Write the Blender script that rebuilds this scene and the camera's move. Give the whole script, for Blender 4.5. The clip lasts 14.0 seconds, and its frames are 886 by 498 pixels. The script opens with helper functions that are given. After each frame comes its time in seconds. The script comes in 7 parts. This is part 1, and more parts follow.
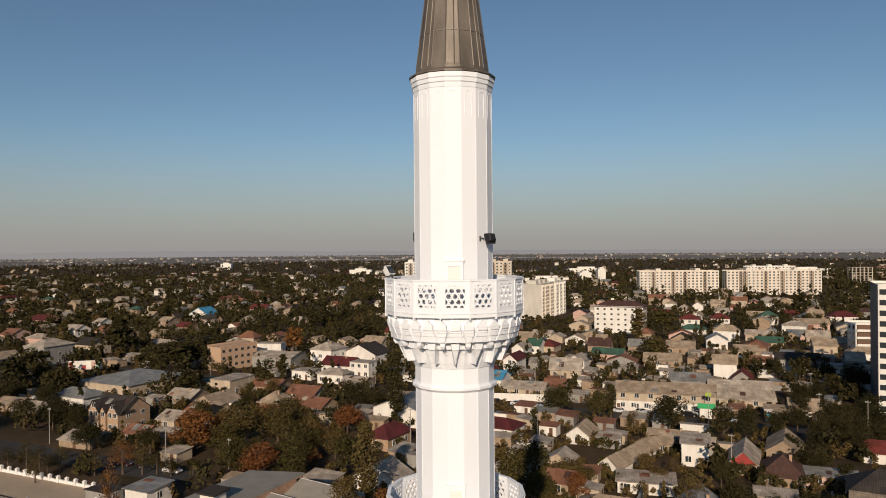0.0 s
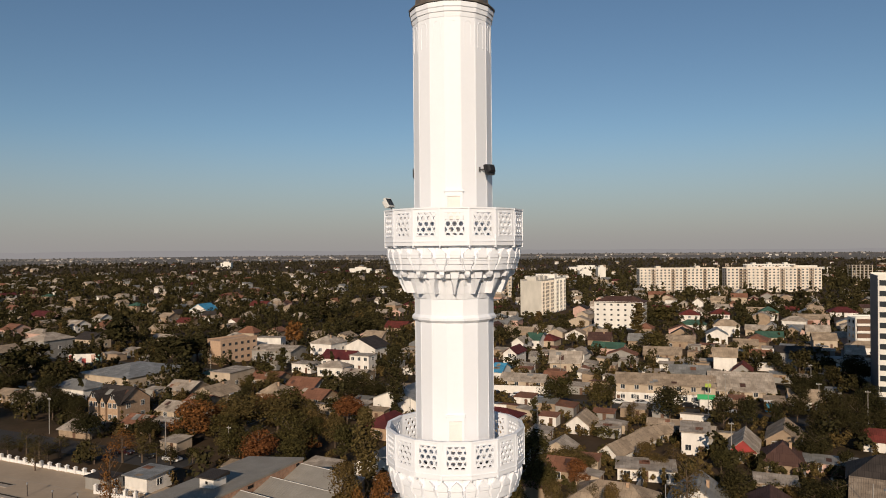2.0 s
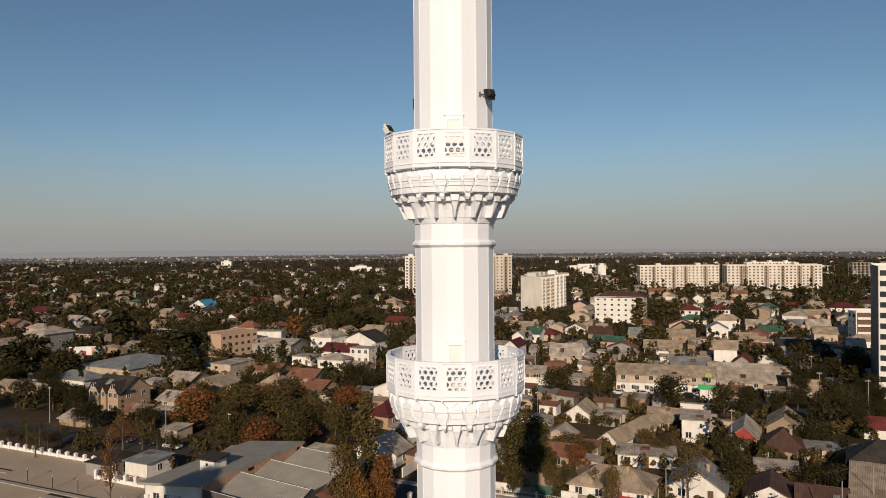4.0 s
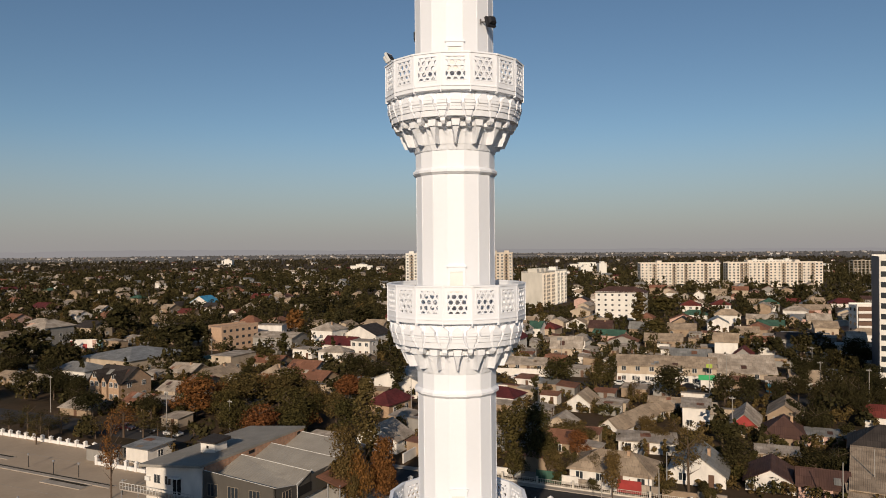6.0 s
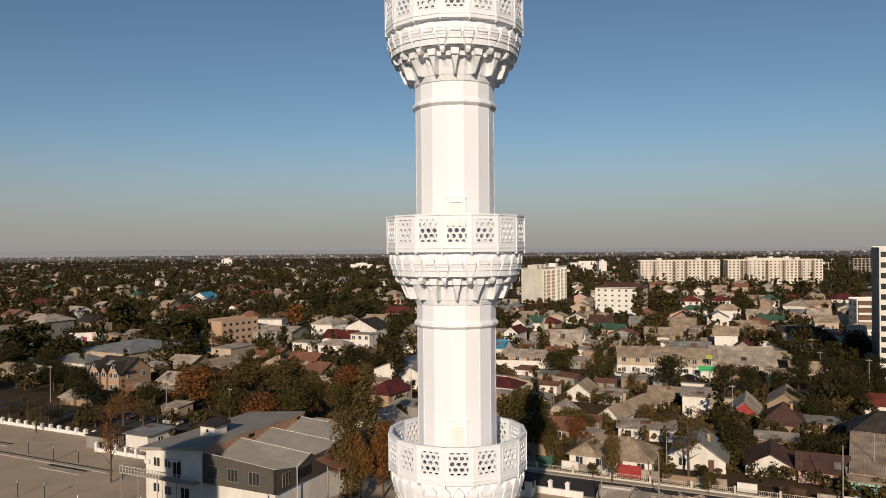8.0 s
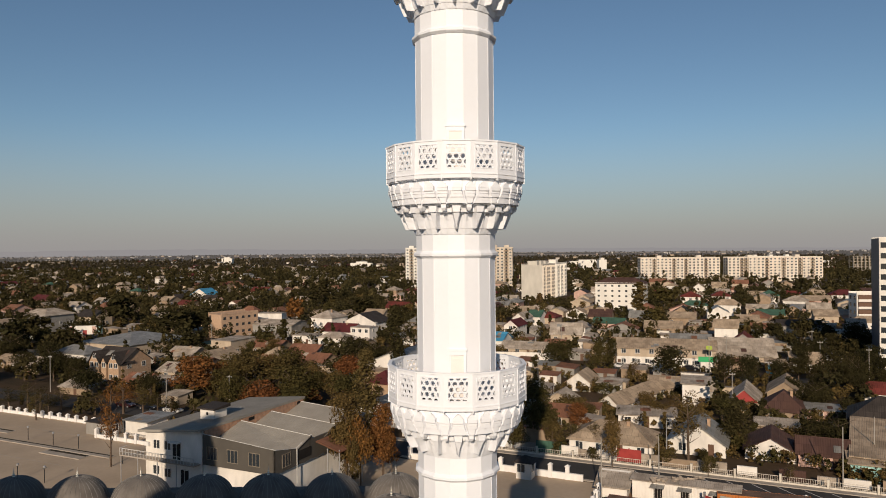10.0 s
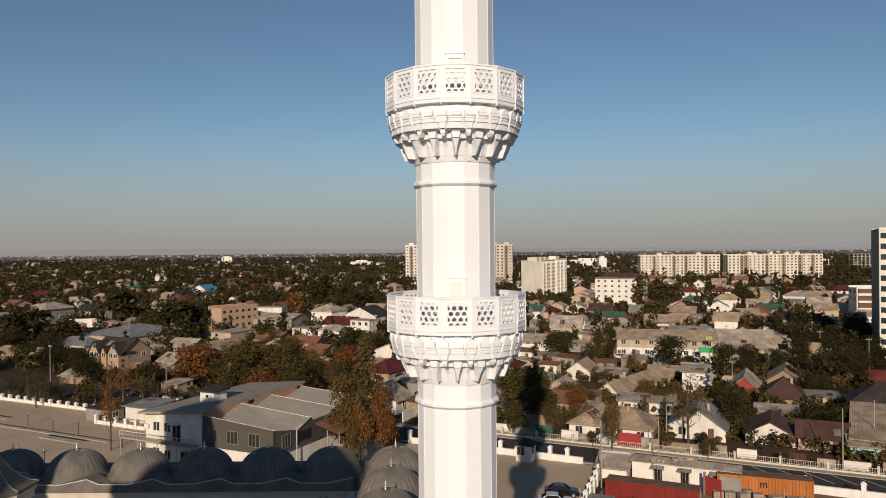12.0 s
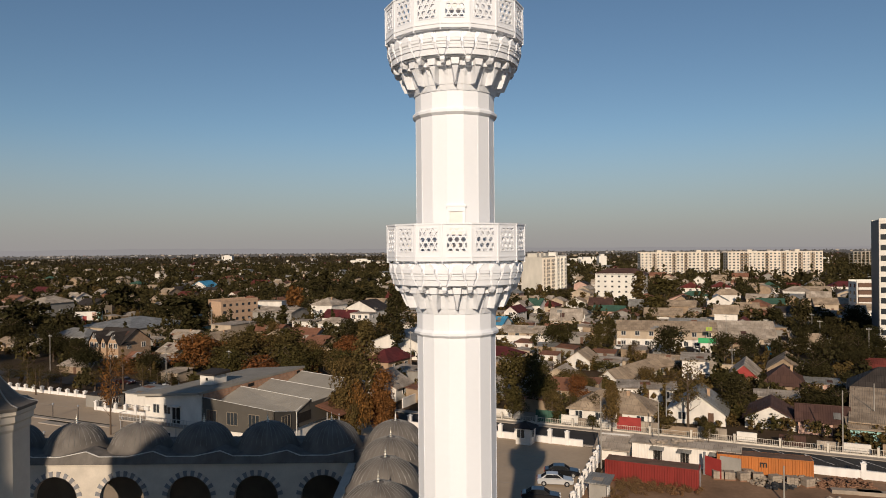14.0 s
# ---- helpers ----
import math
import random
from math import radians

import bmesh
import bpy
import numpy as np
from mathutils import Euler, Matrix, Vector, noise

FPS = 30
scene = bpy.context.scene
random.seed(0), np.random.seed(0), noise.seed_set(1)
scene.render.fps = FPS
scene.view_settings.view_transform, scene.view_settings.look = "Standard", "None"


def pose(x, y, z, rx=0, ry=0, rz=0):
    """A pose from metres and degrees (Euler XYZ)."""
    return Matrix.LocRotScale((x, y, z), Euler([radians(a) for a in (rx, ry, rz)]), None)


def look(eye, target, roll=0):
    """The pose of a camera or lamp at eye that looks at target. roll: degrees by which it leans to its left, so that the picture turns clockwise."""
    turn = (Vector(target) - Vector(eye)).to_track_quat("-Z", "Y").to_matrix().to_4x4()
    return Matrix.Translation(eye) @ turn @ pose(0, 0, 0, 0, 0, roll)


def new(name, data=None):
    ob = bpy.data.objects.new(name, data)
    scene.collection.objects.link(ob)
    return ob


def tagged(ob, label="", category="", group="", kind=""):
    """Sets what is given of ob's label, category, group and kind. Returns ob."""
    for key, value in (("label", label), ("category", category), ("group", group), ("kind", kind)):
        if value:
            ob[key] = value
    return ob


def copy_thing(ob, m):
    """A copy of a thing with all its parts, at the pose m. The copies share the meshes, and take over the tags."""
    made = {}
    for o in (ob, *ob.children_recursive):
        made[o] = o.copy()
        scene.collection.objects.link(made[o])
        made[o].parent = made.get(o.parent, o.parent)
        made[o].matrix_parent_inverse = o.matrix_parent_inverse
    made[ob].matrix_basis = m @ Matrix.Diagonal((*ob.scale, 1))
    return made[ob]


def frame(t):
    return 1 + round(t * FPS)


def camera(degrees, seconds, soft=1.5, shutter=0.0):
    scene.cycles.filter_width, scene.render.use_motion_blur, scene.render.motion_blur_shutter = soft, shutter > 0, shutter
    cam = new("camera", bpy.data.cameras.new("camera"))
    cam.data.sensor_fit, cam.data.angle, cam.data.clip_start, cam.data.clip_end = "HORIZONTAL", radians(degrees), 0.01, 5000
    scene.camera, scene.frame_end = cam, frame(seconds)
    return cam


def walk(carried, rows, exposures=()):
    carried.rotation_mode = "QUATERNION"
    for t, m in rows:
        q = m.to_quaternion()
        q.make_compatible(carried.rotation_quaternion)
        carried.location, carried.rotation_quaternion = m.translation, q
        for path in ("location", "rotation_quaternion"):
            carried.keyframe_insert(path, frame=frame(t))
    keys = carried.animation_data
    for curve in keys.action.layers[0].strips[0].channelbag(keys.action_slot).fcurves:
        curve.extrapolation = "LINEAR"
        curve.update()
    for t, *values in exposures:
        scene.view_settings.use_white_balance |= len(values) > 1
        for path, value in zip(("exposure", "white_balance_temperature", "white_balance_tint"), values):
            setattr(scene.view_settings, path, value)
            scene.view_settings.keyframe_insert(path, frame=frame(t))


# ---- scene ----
import collections

from mathutils import geometry

cam = camera(63.4, 14.0, soft=0.95)
HEIGHTS = {0.0: 47.5, 0.5: 46.9, 1.0: 46.29, 1.5: 45.66, 2.0: 45.0, 2.5: 44.32, 3.0: 43.63,
           5.5: 40.3, 6.0: 39.65, 6.5: 39.03, 7.0: 38.44, 7.5: 37.82, 8.0: 37.17, 10.5: 33.97, 11.0: 33.32,
           11.5: 32.68, 12.0: 32.02, 12.5: 31.37, 13.0: 30.73, 13.5: 30.08, 14.0: 29.46}


def drone(t, z):
    """The drone sinks straight down; its gaze drifts a little to the left."""
    turn = 0.075 * min(1.0, max(0.0, (t - 3.0) / 2.5))
    tilt = 90 - 0.135 + 0.036 * t / 14.0
    return t, pose(-0.045 * min(1.0, max(0.0, (t - 3.0) / 2.5)), 0, z, tilt, 0, turn) @ pose(0, 0, 0, 0, 0, -0.487)


walk(cam, [drone(t, z) for t, z in HEIGHTS.items()])

# ---- sky and sun ----
SUN_TURN, SUN_RISE = radians(8.5), radians(21.5)
world = bpy.data.worlds.new("sky")
scene.world = world
world.use_nodes = True
wt = world.node_tree
sky = wt.nodes.new("ShaderNodeTexSky")
sky.sky_type = "NISHITA"
sky.sun_disc = False
sky.sun_elevation, sky.sun_rotation = SUN_RISE, math.pi + SUN_TURN
sky.altitude, sky.air_density, sky.dust_density, sky.ozone_density = 700, 1.0, 0.3, 2.4
tint = wt.nodes.new("ShaderNodeMix")
tint.data_type, tint.blend_type = "RGBA", "MULTIPLY"
tint.inputs["Factor"].default_value, tint.inputs["B"].default_value = 1.0, (0.955, 1.01, 1.01, 1)
wt.links.new(sky.outputs[0], tint.inputs["A"])
wt.links.new(tint.outputs["Result"], wt.nodes["Background"].inputs[0])
wt.nodes["Background"].inputs[1].default_value = 0.0665
sun = new("sun", bpy.data.lights.new("sun", "SUN"))
sun.data.energy, sun.data.angle, sun.data.color = 4.4, radians(0.55), (1.0, 0.83, 0.65)
sun.matrix_world = look((-math.sin(SUN_TURN) * math.cos(SUN_RISE), -math.cos(SUN_TURN) * math.cos(SUN_RISE), math.sin(SUN_RISE)), (0, 0, 0))
scene.view_settings.exposure = 0.0


# ---- materials ----
def mat(name, rgb, rough=0.8, vary=0.25, size=1.0, grain=0.12, bump=0.15, metal=0.0, other=None, streak=1.0, each=0.0):
    """A surface with broad stains (size in metres), a fine grain and a little relief; each: lightness that varies from object to object."""
    m = bpy.data.materials.new(name)
    m.use_nodes = True
    t = m.node_tree
    b = t.nodes["Principled BSDF"]
    b.inputs["Roughness"].default_value, b.inputs["Metallic"].default_value = rough, metal
    b.inputs["Specular IOR Level"].default_value = 0.12 if rough >= 0.75 else 0.35
    co = t.nodes.new("ShaderNodeNewGeometry")
    mp = t.nodes.new("ShaderNodeMapping")
    mp.inputs["Scale"].default_value = (1, 1, 1 / streak)
    t.links.new(co.outputs["Position"], mp.inputs[0])
    big, fine = t.nodes.new("ShaderNodeTexNoise"), t.nodes.new("ShaderNodeTexNoise")
    big.inputs["Scale"].default_value, big.inputs["Detail"].default_value = 1 / size, 5
    fine.inputs["Scale"].default_value, fine.inputs["Detail"].default_value = 9 / size, 3
    t.links.new(mp.outputs[0], big.inputs["Vector"])
    t.links.new(co.outputs["Position"], fine.inputs["Vector"])
    ramp = t.nodes.new("ShaderNodeMapRange")
    ramp.inputs["From Min"].default_value, ramp.inputs["From Max"].default_value = 0.32, 0.68
    t.links.new(big.outputs["Fac"], ramp.inputs["Value"])
    mix = t.nodes.new("ShaderNodeMix")
    mix.data_type = "RGBA"
    lo = other or tuple(c * (1 - vary) for c in rgb)
    mix.inputs["A"].default_value, mix.inputs["B"].default_value = (*lo, 1), (*rgb, 1)
    t.links.new(ramp.outputs[0], mix.inputs["Factor"])
    val = t.nodes.new("ShaderNodeMath")
    val.operation = "MULTIPLY_ADD"
    val.inputs[1].default_value, val.inputs[2].default_value = 2 * grain, 1 - grain
    t.links.new(fine.outputs["Fac"], val.inputs[0])
    hsv = t.nodes.new("ShaderNodeHueSaturation")
    t.links.new(mix.outputs["Result"], hsv.inputs["Color"])
    last = val.outputs[0]
    if each:
        info, add = t.nodes.new("ShaderNodeObjectInfo"), t.nodes.new("ShaderNodeMath")
        add.operation = "MULTIPLY_ADD"
        add.inputs[1].default_value = 2 * each
        t.links.new(info.outputs["Random"], add.inputs[0])
        t.links.new(last, add.inputs[2])
        sub = t.nodes.new("ShaderNodeMath")
        sub.operation, sub.inputs[1].default_value = "SUBTRACT", each
        t.links.new(add.outputs[0], sub.inputs[0])
        last = sub.outputs[0]
    t.links.new(last, hsv.inputs["Value"])
    t.links.new(hsv.outputs[0], b.inputs["Base Color"])
    if bump:
        bp = t.nodes.new("ShaderNodeBump")
        bp.inputs["Strength"].default_value, bp.inputs["Distance"].default_value = bump, 0.02 * size
        t.links.new(fine.outputs["Fac"], bp.inputs["Height"])
        t.links.new(bp.outputs[0], b.inputs["Normal"])
    return m


def leaf_mat(name, rgb, other, island=True):
    """Foliage: each tree has its own tint, each leaf clump its own lightness."""
    m = bpy.data.materials.new(name)
    m.use_nodes = True
    t = m.node_tree
    b = t.nodes["Principled BSDF"]
    b.inputs["Roughness"].default_value = 0.75
    b.inputs["Specular IOR Level"].default_value = 0.0
    info, geo = t.nodes.new("ShaderNodeObjectInfo"), t.nodes.new("ShaderNodeNewGeometry")
    mix = t.nodes.new("ShaderNodeMix")
    mix.data_type = "RGBA"
    mix.inputs["A"].default_value, mix.inputs["B"].default_value = (*rgb, 1), (*other, 1)
    noise_ = t.nodes.new("ShaderNodeTexNoise")
    noise_.inputs["Scale"].default_value = 0.06
    t.links.new(geo.outputs["Position"], noise_.inputs["Vector"])
    mid = t.nodes.new("ShaderNodeMapRange")
    mid.inputs["From Min"].default_value, mid.inputs["From Max"].default_value = 0.42, 0.66
    t.links.new(noise_.outputs["Fac"], mid.inputs["Value"])
    t.links.new(mid.outputs[0] if island else info.outputs["Random"], mix.inputs["Factor"])
    hsv, val = t.nodes.new("ShaderNodeHueSaturation"), t.nodes.new("ShaderNodeMapRange")
    val.inputs["To Min"].default_value, val.inputs["To Max"].default_value = 0.55, 1.45
    t.links.new(geo.outputs["Random Per Island"], val.inputs["Value"])
    t.links.new(val.outputs[0], hsv.inputs["Value"])
    t.links.new(mix.outputs["Result"], hsv.inputs["Color"])
    t.links.new(hsv.outputs[0], b.inputs["Base Color"])
    return m


def glass_mat(name, rgb):
    m = bpy.data.materials.new(name)
    m.use_nodes = True
    b = m.node_tree.nodes["Principled BSDF"]
    b.inputs["Base Color"].default_value = (*rgb, 1)
    b.inputs["Roughness"].default_value, b.inputs["IOR"].default_value = 0.08, 1.5
    return m


def corrugated(name, rgb, other, pitch=0.25, angle=0.0, rough=0.75, metal=0.0, sheets=True):
    """Ribbed sheet or slate roofing: waves along one way, with stained and rusty patches."""
    m = mat(name, rgb, rough, 0.3, 2.5, 0.14, 0.1, metal, other)
    t = m.node_tree
    wave = t.nodes.new("ShaderNodeTexWave")
    wave.inputs["Scale"].default_value = 1 / pitch / 3.1
    mp, co = t.nodes.new("ShaderNodeMapping"), t.nodes.new("ShaderNodeTexCoord")
    mp.inputs["Rotation"].default_value[2] = radians(angle)
    t.links.new(co.outputs["Object"], mp.inputs[0])
    t.links.new(mp.outputs[0], wave.inputs["Vector"])
    bp = t.nodes.new("ShaderNodeBump")
    bp.inputs["Strength"].default_value, bp.inputs["Distance"].default_value = 0.6, 0.05
    t.links.new(wave.outputs["Fac"], bp.inputs["Height"])
    t.links.new(bp.outputs[0], t.nodes["Principled BSDF"].inputs["Normal"])
    if not sheets:
        return m
    # sheet by sheet: each has weathered in its own way, with a dark lap between
    sheet = t.nodes.new("ShaderNodeTexBrick")
    sheet.inputs["Color1"].default_value, sheet.inputs["Color2"].default_value, sheet.inputs["Mortar"].default_value = (0.82, 0.82, 0.82, 1), (1.12, 1.12, 1.12, 1), (0.6, 0.6, 0.6, 1)
    sheet.inputs["Scale"].default_value, sheet.inputs["Mortar Size"].default_value = 1.0, 0.03
    sheet.inputs["Brick Width"].default_value, sheet.inputs["Row Height"].default_value = 1.1, 1.5
    t.links.new(co.outputs["Object"], sheet.inputs["Vector"])
    hsv = next(n for n in t.nodes if n.bl_idname == "ShaderNodeHueSaturation")
    both = t.nodes.new("ShaderNodeMath")
    both.operation = "MULTIPLY"
    t.links.new(hsv.inputs["Value"].links[0].from_socket, both.inputs[0])
    t.links.new(sheet.outputs["Color"], both.inputs[1])
    t.links.new(both.outputs[0], hsv.inputs["Value"])
    return m


WHITE = mat("white_cladding", (0.80, 0.815, 0.85), 0.55, 0.05, 1.6, 0.02, 0.05, streak=4)
WHITE2 = mat("white_plaster", (0.76, 0.73, 0.69), 0.8, 0.16, 1.2, 0.05, 0.1, streak=2.5)
PEACH = mat("peach_door_paint", (0.80, 0.74, 0.70), 0.5, 0.06, 0.4, 0.03)
LEADROOF = mat("weathered_lead", (0.185, 0.155, 0.125), 0.5, 0.5, 0.8, 0.15, 0.2, 0.25, streak=3)
LEADSEAM = mat("lead_seam", (0.185, 0.16, 0.135), 0.5, 0.3, 0.5, 0.1, 0.1, 0.2)
DOMELEAD = mat("dome_lead", (0.175, 0.155, 0.135), 0.8, 0.35, 1.0, 0.16, 0.15, 0.0, streak=2)
BLACK = mat("black_metal", (0.02, 0.02, 0.022), 0.45, 0.3, 0.3)
STEEL = mat("galvanised_steel", (0.42, 0.42, 0.42), 0.45, 0.2, 0.4, 0.08, 0.05, 0.5)
BRASS = mat("gilt_metal", (0.82, 0.77, 0.66), 0.38, 0.15, 0.2, 0.05, 0.0, 0.8)
STONE = mat("cream_stone", (0.60, 0.53, 0.44), 0.75, 0.18, 1.4, 0.08, 0.12)
STONEGREY = mat("grey_voussoir", (0.22, 0.22, 0.23), 0.7, 0.25, 0.8, 0.1)
STONELIGHT = mat("pale_voussoir", (0.58, 0.51, 0.43), 0.75, 0.2, 0.8, 0.1)
GROUND = mat("dry_earth_and_grass", (0.085, 0.055, 0.033), 0.95, 0.4, 14, 0.25, 0.3, other=(0.034, 0.026, 0.014))
DIRT = mat("brown_dirt", (0.28, 0.175, 0.108), 0.95, 0.4, 5, 0.25, 0.3)
ASPHALT = mat("asphalt", (0.055, 0.052, 0.05), 0.85, 0.25, 6, 0.15, 0.2)
PAVING = mat("plaza_paving", (0.43, 0.335, 0.24), 0.85, 0.15, 7, 0.1, 0.1)
CONCRETE = mat("concrete", (0.38, 0.33, 0.275), 0.85, 0.25, 2, 0.12, 0.15)
LINE = mat("road_paint", (0.6, 0.58, 0.54), 0.8, 0.3, 0.5, 0.1)
GLASS = glass_mat("window_glass", (0.03, 0.035, 0.04))
# near-black colour stands for the unlit depth behind openings
DARK = mat("dark_interior", (0.025, 0.022, 0.02), 0.9, 0.3, 1)


# ---- mesh building ----
class Mesh:
    """Vertices and faces, gathered and then linked as one mesh object."""

    def __init__(self):
        self.v, self.f, self.m = [], [], []

    def add(self, verts, faces, k=0, at=None):
        n = len(self.v)
        self.v += [tuple(at @ Vector(p)) for p in verts] if at else [tuple(p) for p in verts]
        self.f += [tuple(i + n for i in f) for f in faces]
        self.m += [k] * len(faces)
        return self

    def box(self, x0, x1, y0, y1, z0, z1, k=0, at=None):
        v = [(x, y, z) for z in (z0, z1) for y in (y0, y1) for x in (x0, x1)]
        return self.add(v, [(0, 2, 3, 1), (4, 5, 7, 6), (0, 1, 5, 4), (2, 6, 7, 3), (1, 3, 7, 5), (0, 4, 6, 2)], k, at)

    def lattice(self, xs, zs, y0, y1, k=0):
        """A frame of bars in one piece: the odd cells between the lines xs and zs stay open."""
        nx, nz = len(xs), len(zs)
        v = [(x, y, z) for y in (y0, y1) for z in zs for x in xs]
        full = {(i, j) for i in range(nx - 1) for j in range(nz - 1) if not (i % 2 and j % 2)}
        f, n = [], nx * nz
        for i, j in full:
            a, b, c, d = j * nx + i, j * nx + i + 1, (j + 1) * nx + i + 1, (j + 1) * nx + i
            f += [(a, b, c, d), (d + n, c + n, b + n, a + n)]
            for p, q, other in ((a, b, (i, j - 1)), (b, c, (i + 1, j)), (c, d, (i, j + 1)), (d, a, (i - 1, j))):
                if other not in full:
                    f.append((q, p, p + n, q + n))
        return self.add(v, f, k)

    def prism(self, poly, a, b, k=0, at=None, lift=None):
        """A flat outline (x, z) pushed from y = a to y = b."""
        n = len(poly)
        v = [(x, a, z) for x, z in poly] + [(x, b, z) for x, z in poly]
        f = [tuple(range(n)), tuple(range(2 * n - 1, n - 1, -1))] + [(i, i + n, (i + 1) % n + n, (i + 1) % n) for i in range(n)]
        return self.add(v, f, k, at)

    def slab(self, poly, z0, z1, k=0, at=None):
        """A ground outline (x, y), anticlockwise, from z0 to z1."""
        n = len(poly)
        v = [(x, y, z0) for x, y in poly] + [(x, y, z1) for x, y in poly]
        f = [tuple(range(n - 1, -1, -1)), tuple(range(n, 2 * n))] + [(i, (i + 1) % n, (i + 1) % n + n, i + n) for i in range(n)]
        return self.add(v, f, k, at)

    def lathe(self, profile, n, turn=0.0, k=0, at=None, caps=True):
        """(radius, z) from below up, n-sided."""
        v, f = [], []
        for r, z in profile:
            for i in range(n):
                a = turn + 2 * math.pi * i / n
                v.append((r * math.sin(a), -r * math.cos(a), z))
        for j in range(len(profile) - 1):
            for i in range(n):
                f.append((j * n + i, j * n + (i + 1) % n, (j + 1) * n + (i + 1) % n, (j + 1) * n + i))
        if caps:
            f.append(tuple(range(n - 1, -1, -1)))
            f.append(tuple(range(len(v) - n, len(v))))
        return self.add(v, f, k, at)

    def bar(self, a, b, r, n=6, k=0, r2=None):
        """A round bar from a to b."""
        a, b = Vector(a), Vector(b)
        d = b - a
        q = d.to_track_quat("Z", "Y").to_matrix().to_4x4()
        return self.lathe([(r, 0), (r if r2 is None else r2, d.length)], n, 0, k, Matrix.Translation(a) @ q)

    def data(self, name, mats, smooth=False):
        me = bpy.data.meshes.new(name)
        me.from_pydata(self.v, [], self.f)
        for m in (mats if isinstance(mats, (list, tuple)) else [mats]):
            me.materials.append(m)
        if any(self.m):
            me.polygons.foreach_set("material_index", self.m)
        if smooth:
            me.polygons.foreach_set("use_smooth", [True] * len(self.f))
        me.update()
        return me


def part(name, mesh, mats, parent=None, label="", smooth=False, at=None):
    ob = new(name, mesh if isinstance(mesh, bpy.types.Mesh) else mesh.data(name, mats, smooth))
    if parent is not None:
        ob.parent = parent
    if at is not None:
        ob.matrix_basis = at
    return tagged(ob, label)


def thing(name, label, category, at=None, group="", kind=""):
    """An Empty at a thing's base."""
    ob = new(name)
    if at is not None:
        ob.matrix_basis = at
    return tagged(ob, label, category, group, kind)


def solid(name, mesh, mats, label, category="", group="", kind="", at=None, smooth=False):
    ob = part(name, mesh, mats, None, label, smooth, at)
    return tagged(ob, "", category, group, kind)


def shear(z):
    return Matrix.Translation((0, 0, z))


# ---- the minaret ----
MX, MY = 0.4, 27.1
SIDES, HALF = 16, math.pi / 16


def spin(i):
    return Matrix.Rotation(2 * math.pi * i / SIDES, 4, "Z")


def lattice_panel():
    """One railing panel: a frame round a pierced screen of hexagons and stars; x along, -y outward."""
    w, h, t = 0.505, 1.27, 0.045
    x, z0, z1 = 0.335, 0.36, 1.14
    # three families of bars, crossing as six-pointed stars round six-sided holes
    p, bar = 0.226, 0.0225
    gap, mid = p * 0.866, (z0 + z1) / 2
    bars = [(math.cos(math.pi / 3 * k), math.sin(math.pi / 3 * k), (i + 0.5) * gap) for k in range(3) for i in range(-4, 4)]
    pts, edges = [], []

    def line(a, b):
        pts.extend((Vector(a), Vector(b)))
        edges.append((len(pts) - 2, len(pts) - 1))

    for a, b, c, d in ((-w, w, 0, h), (-x, x, z0, z1)):
        for q, r in (((a, c), (b, c)), ((b, c), (b, d)), ((b, d), (a, d)), ((a, d), (a, c))):
            line(q, r)
    for ux, uz, off in bars:
        for v in (off - bar, off + bar):
            # the stretch of this edge that lies in the opening
            lo, hi = -3.0, 3.0
            for start, step, c, d in ((-uz * v, ux, -x, x), (mid + ux * v, uz, z0, z1)):
                if abs(step) > 1e-6:
                    near, far = sorted(((c - start) / step, (d - start) / step))
                    lo, hi = max(lo, near), min(hi, far)
                elif not c < start < d:
                    hi = lo
            if hi - lo > 1e-4:
                line((-uz * v + ux * lo, mid + ux * v + uz * lo), (-uz * v + ux * hi, mid + ux * v + uz * hi))
    flat, _, tris, *_ = geometry.delaunay_2d_cdt(pts, edges, [], 0, 1e-5)
    solid_ = []
    for f in tris:
        c = sum((flat[i] for i in f), Vector((0, 0))) / len(f)
        if abs(c.x) <= w and 0 <= c.y <= h and (abs(c.x) > x or not z0 < c.y < z1 or any(abs(-uz * c.x + ux * (c.y - mid) - off) < bar for ux, uz, off in bars)):
            solid_.append(tuple(f))
    n = len(flat)
    rim = collections.Counter(tuple(sorted(e)) for f in solid_ for e in zip(f, f[1:] + f[:1]))
    sides = [(a, b, b + n, a + n) for f in solid_ for b, a in zip(f, f[1:] + f[:1]) if rim[tuple(sorted((a, b)))] == 1]
    m = Mesh().add([(q.x, -t, q.y) for q in flat] + [(q.x, t, q.y) for q in flat], solid_ + [tuple(i + n for i in f[::-1]) for f in solid_] + sides)
    m.box(-w - 0.02, w + 0.02, -t - 0.025, t + 0.02, h - 0.005, h + 0.05)
    m.box(-w, w, -t - 0.02, t - 0.01, 0.13, 0.17)
    # thin raised border of the opening
    m.lattice([-x - 0.035, -x, x, x + 0.035], [z0 - 0.035, z0, z1, z1 + 0.035], -t - 0.012, -t + 0.01)
    return m.data("railing_panel", WHITE)


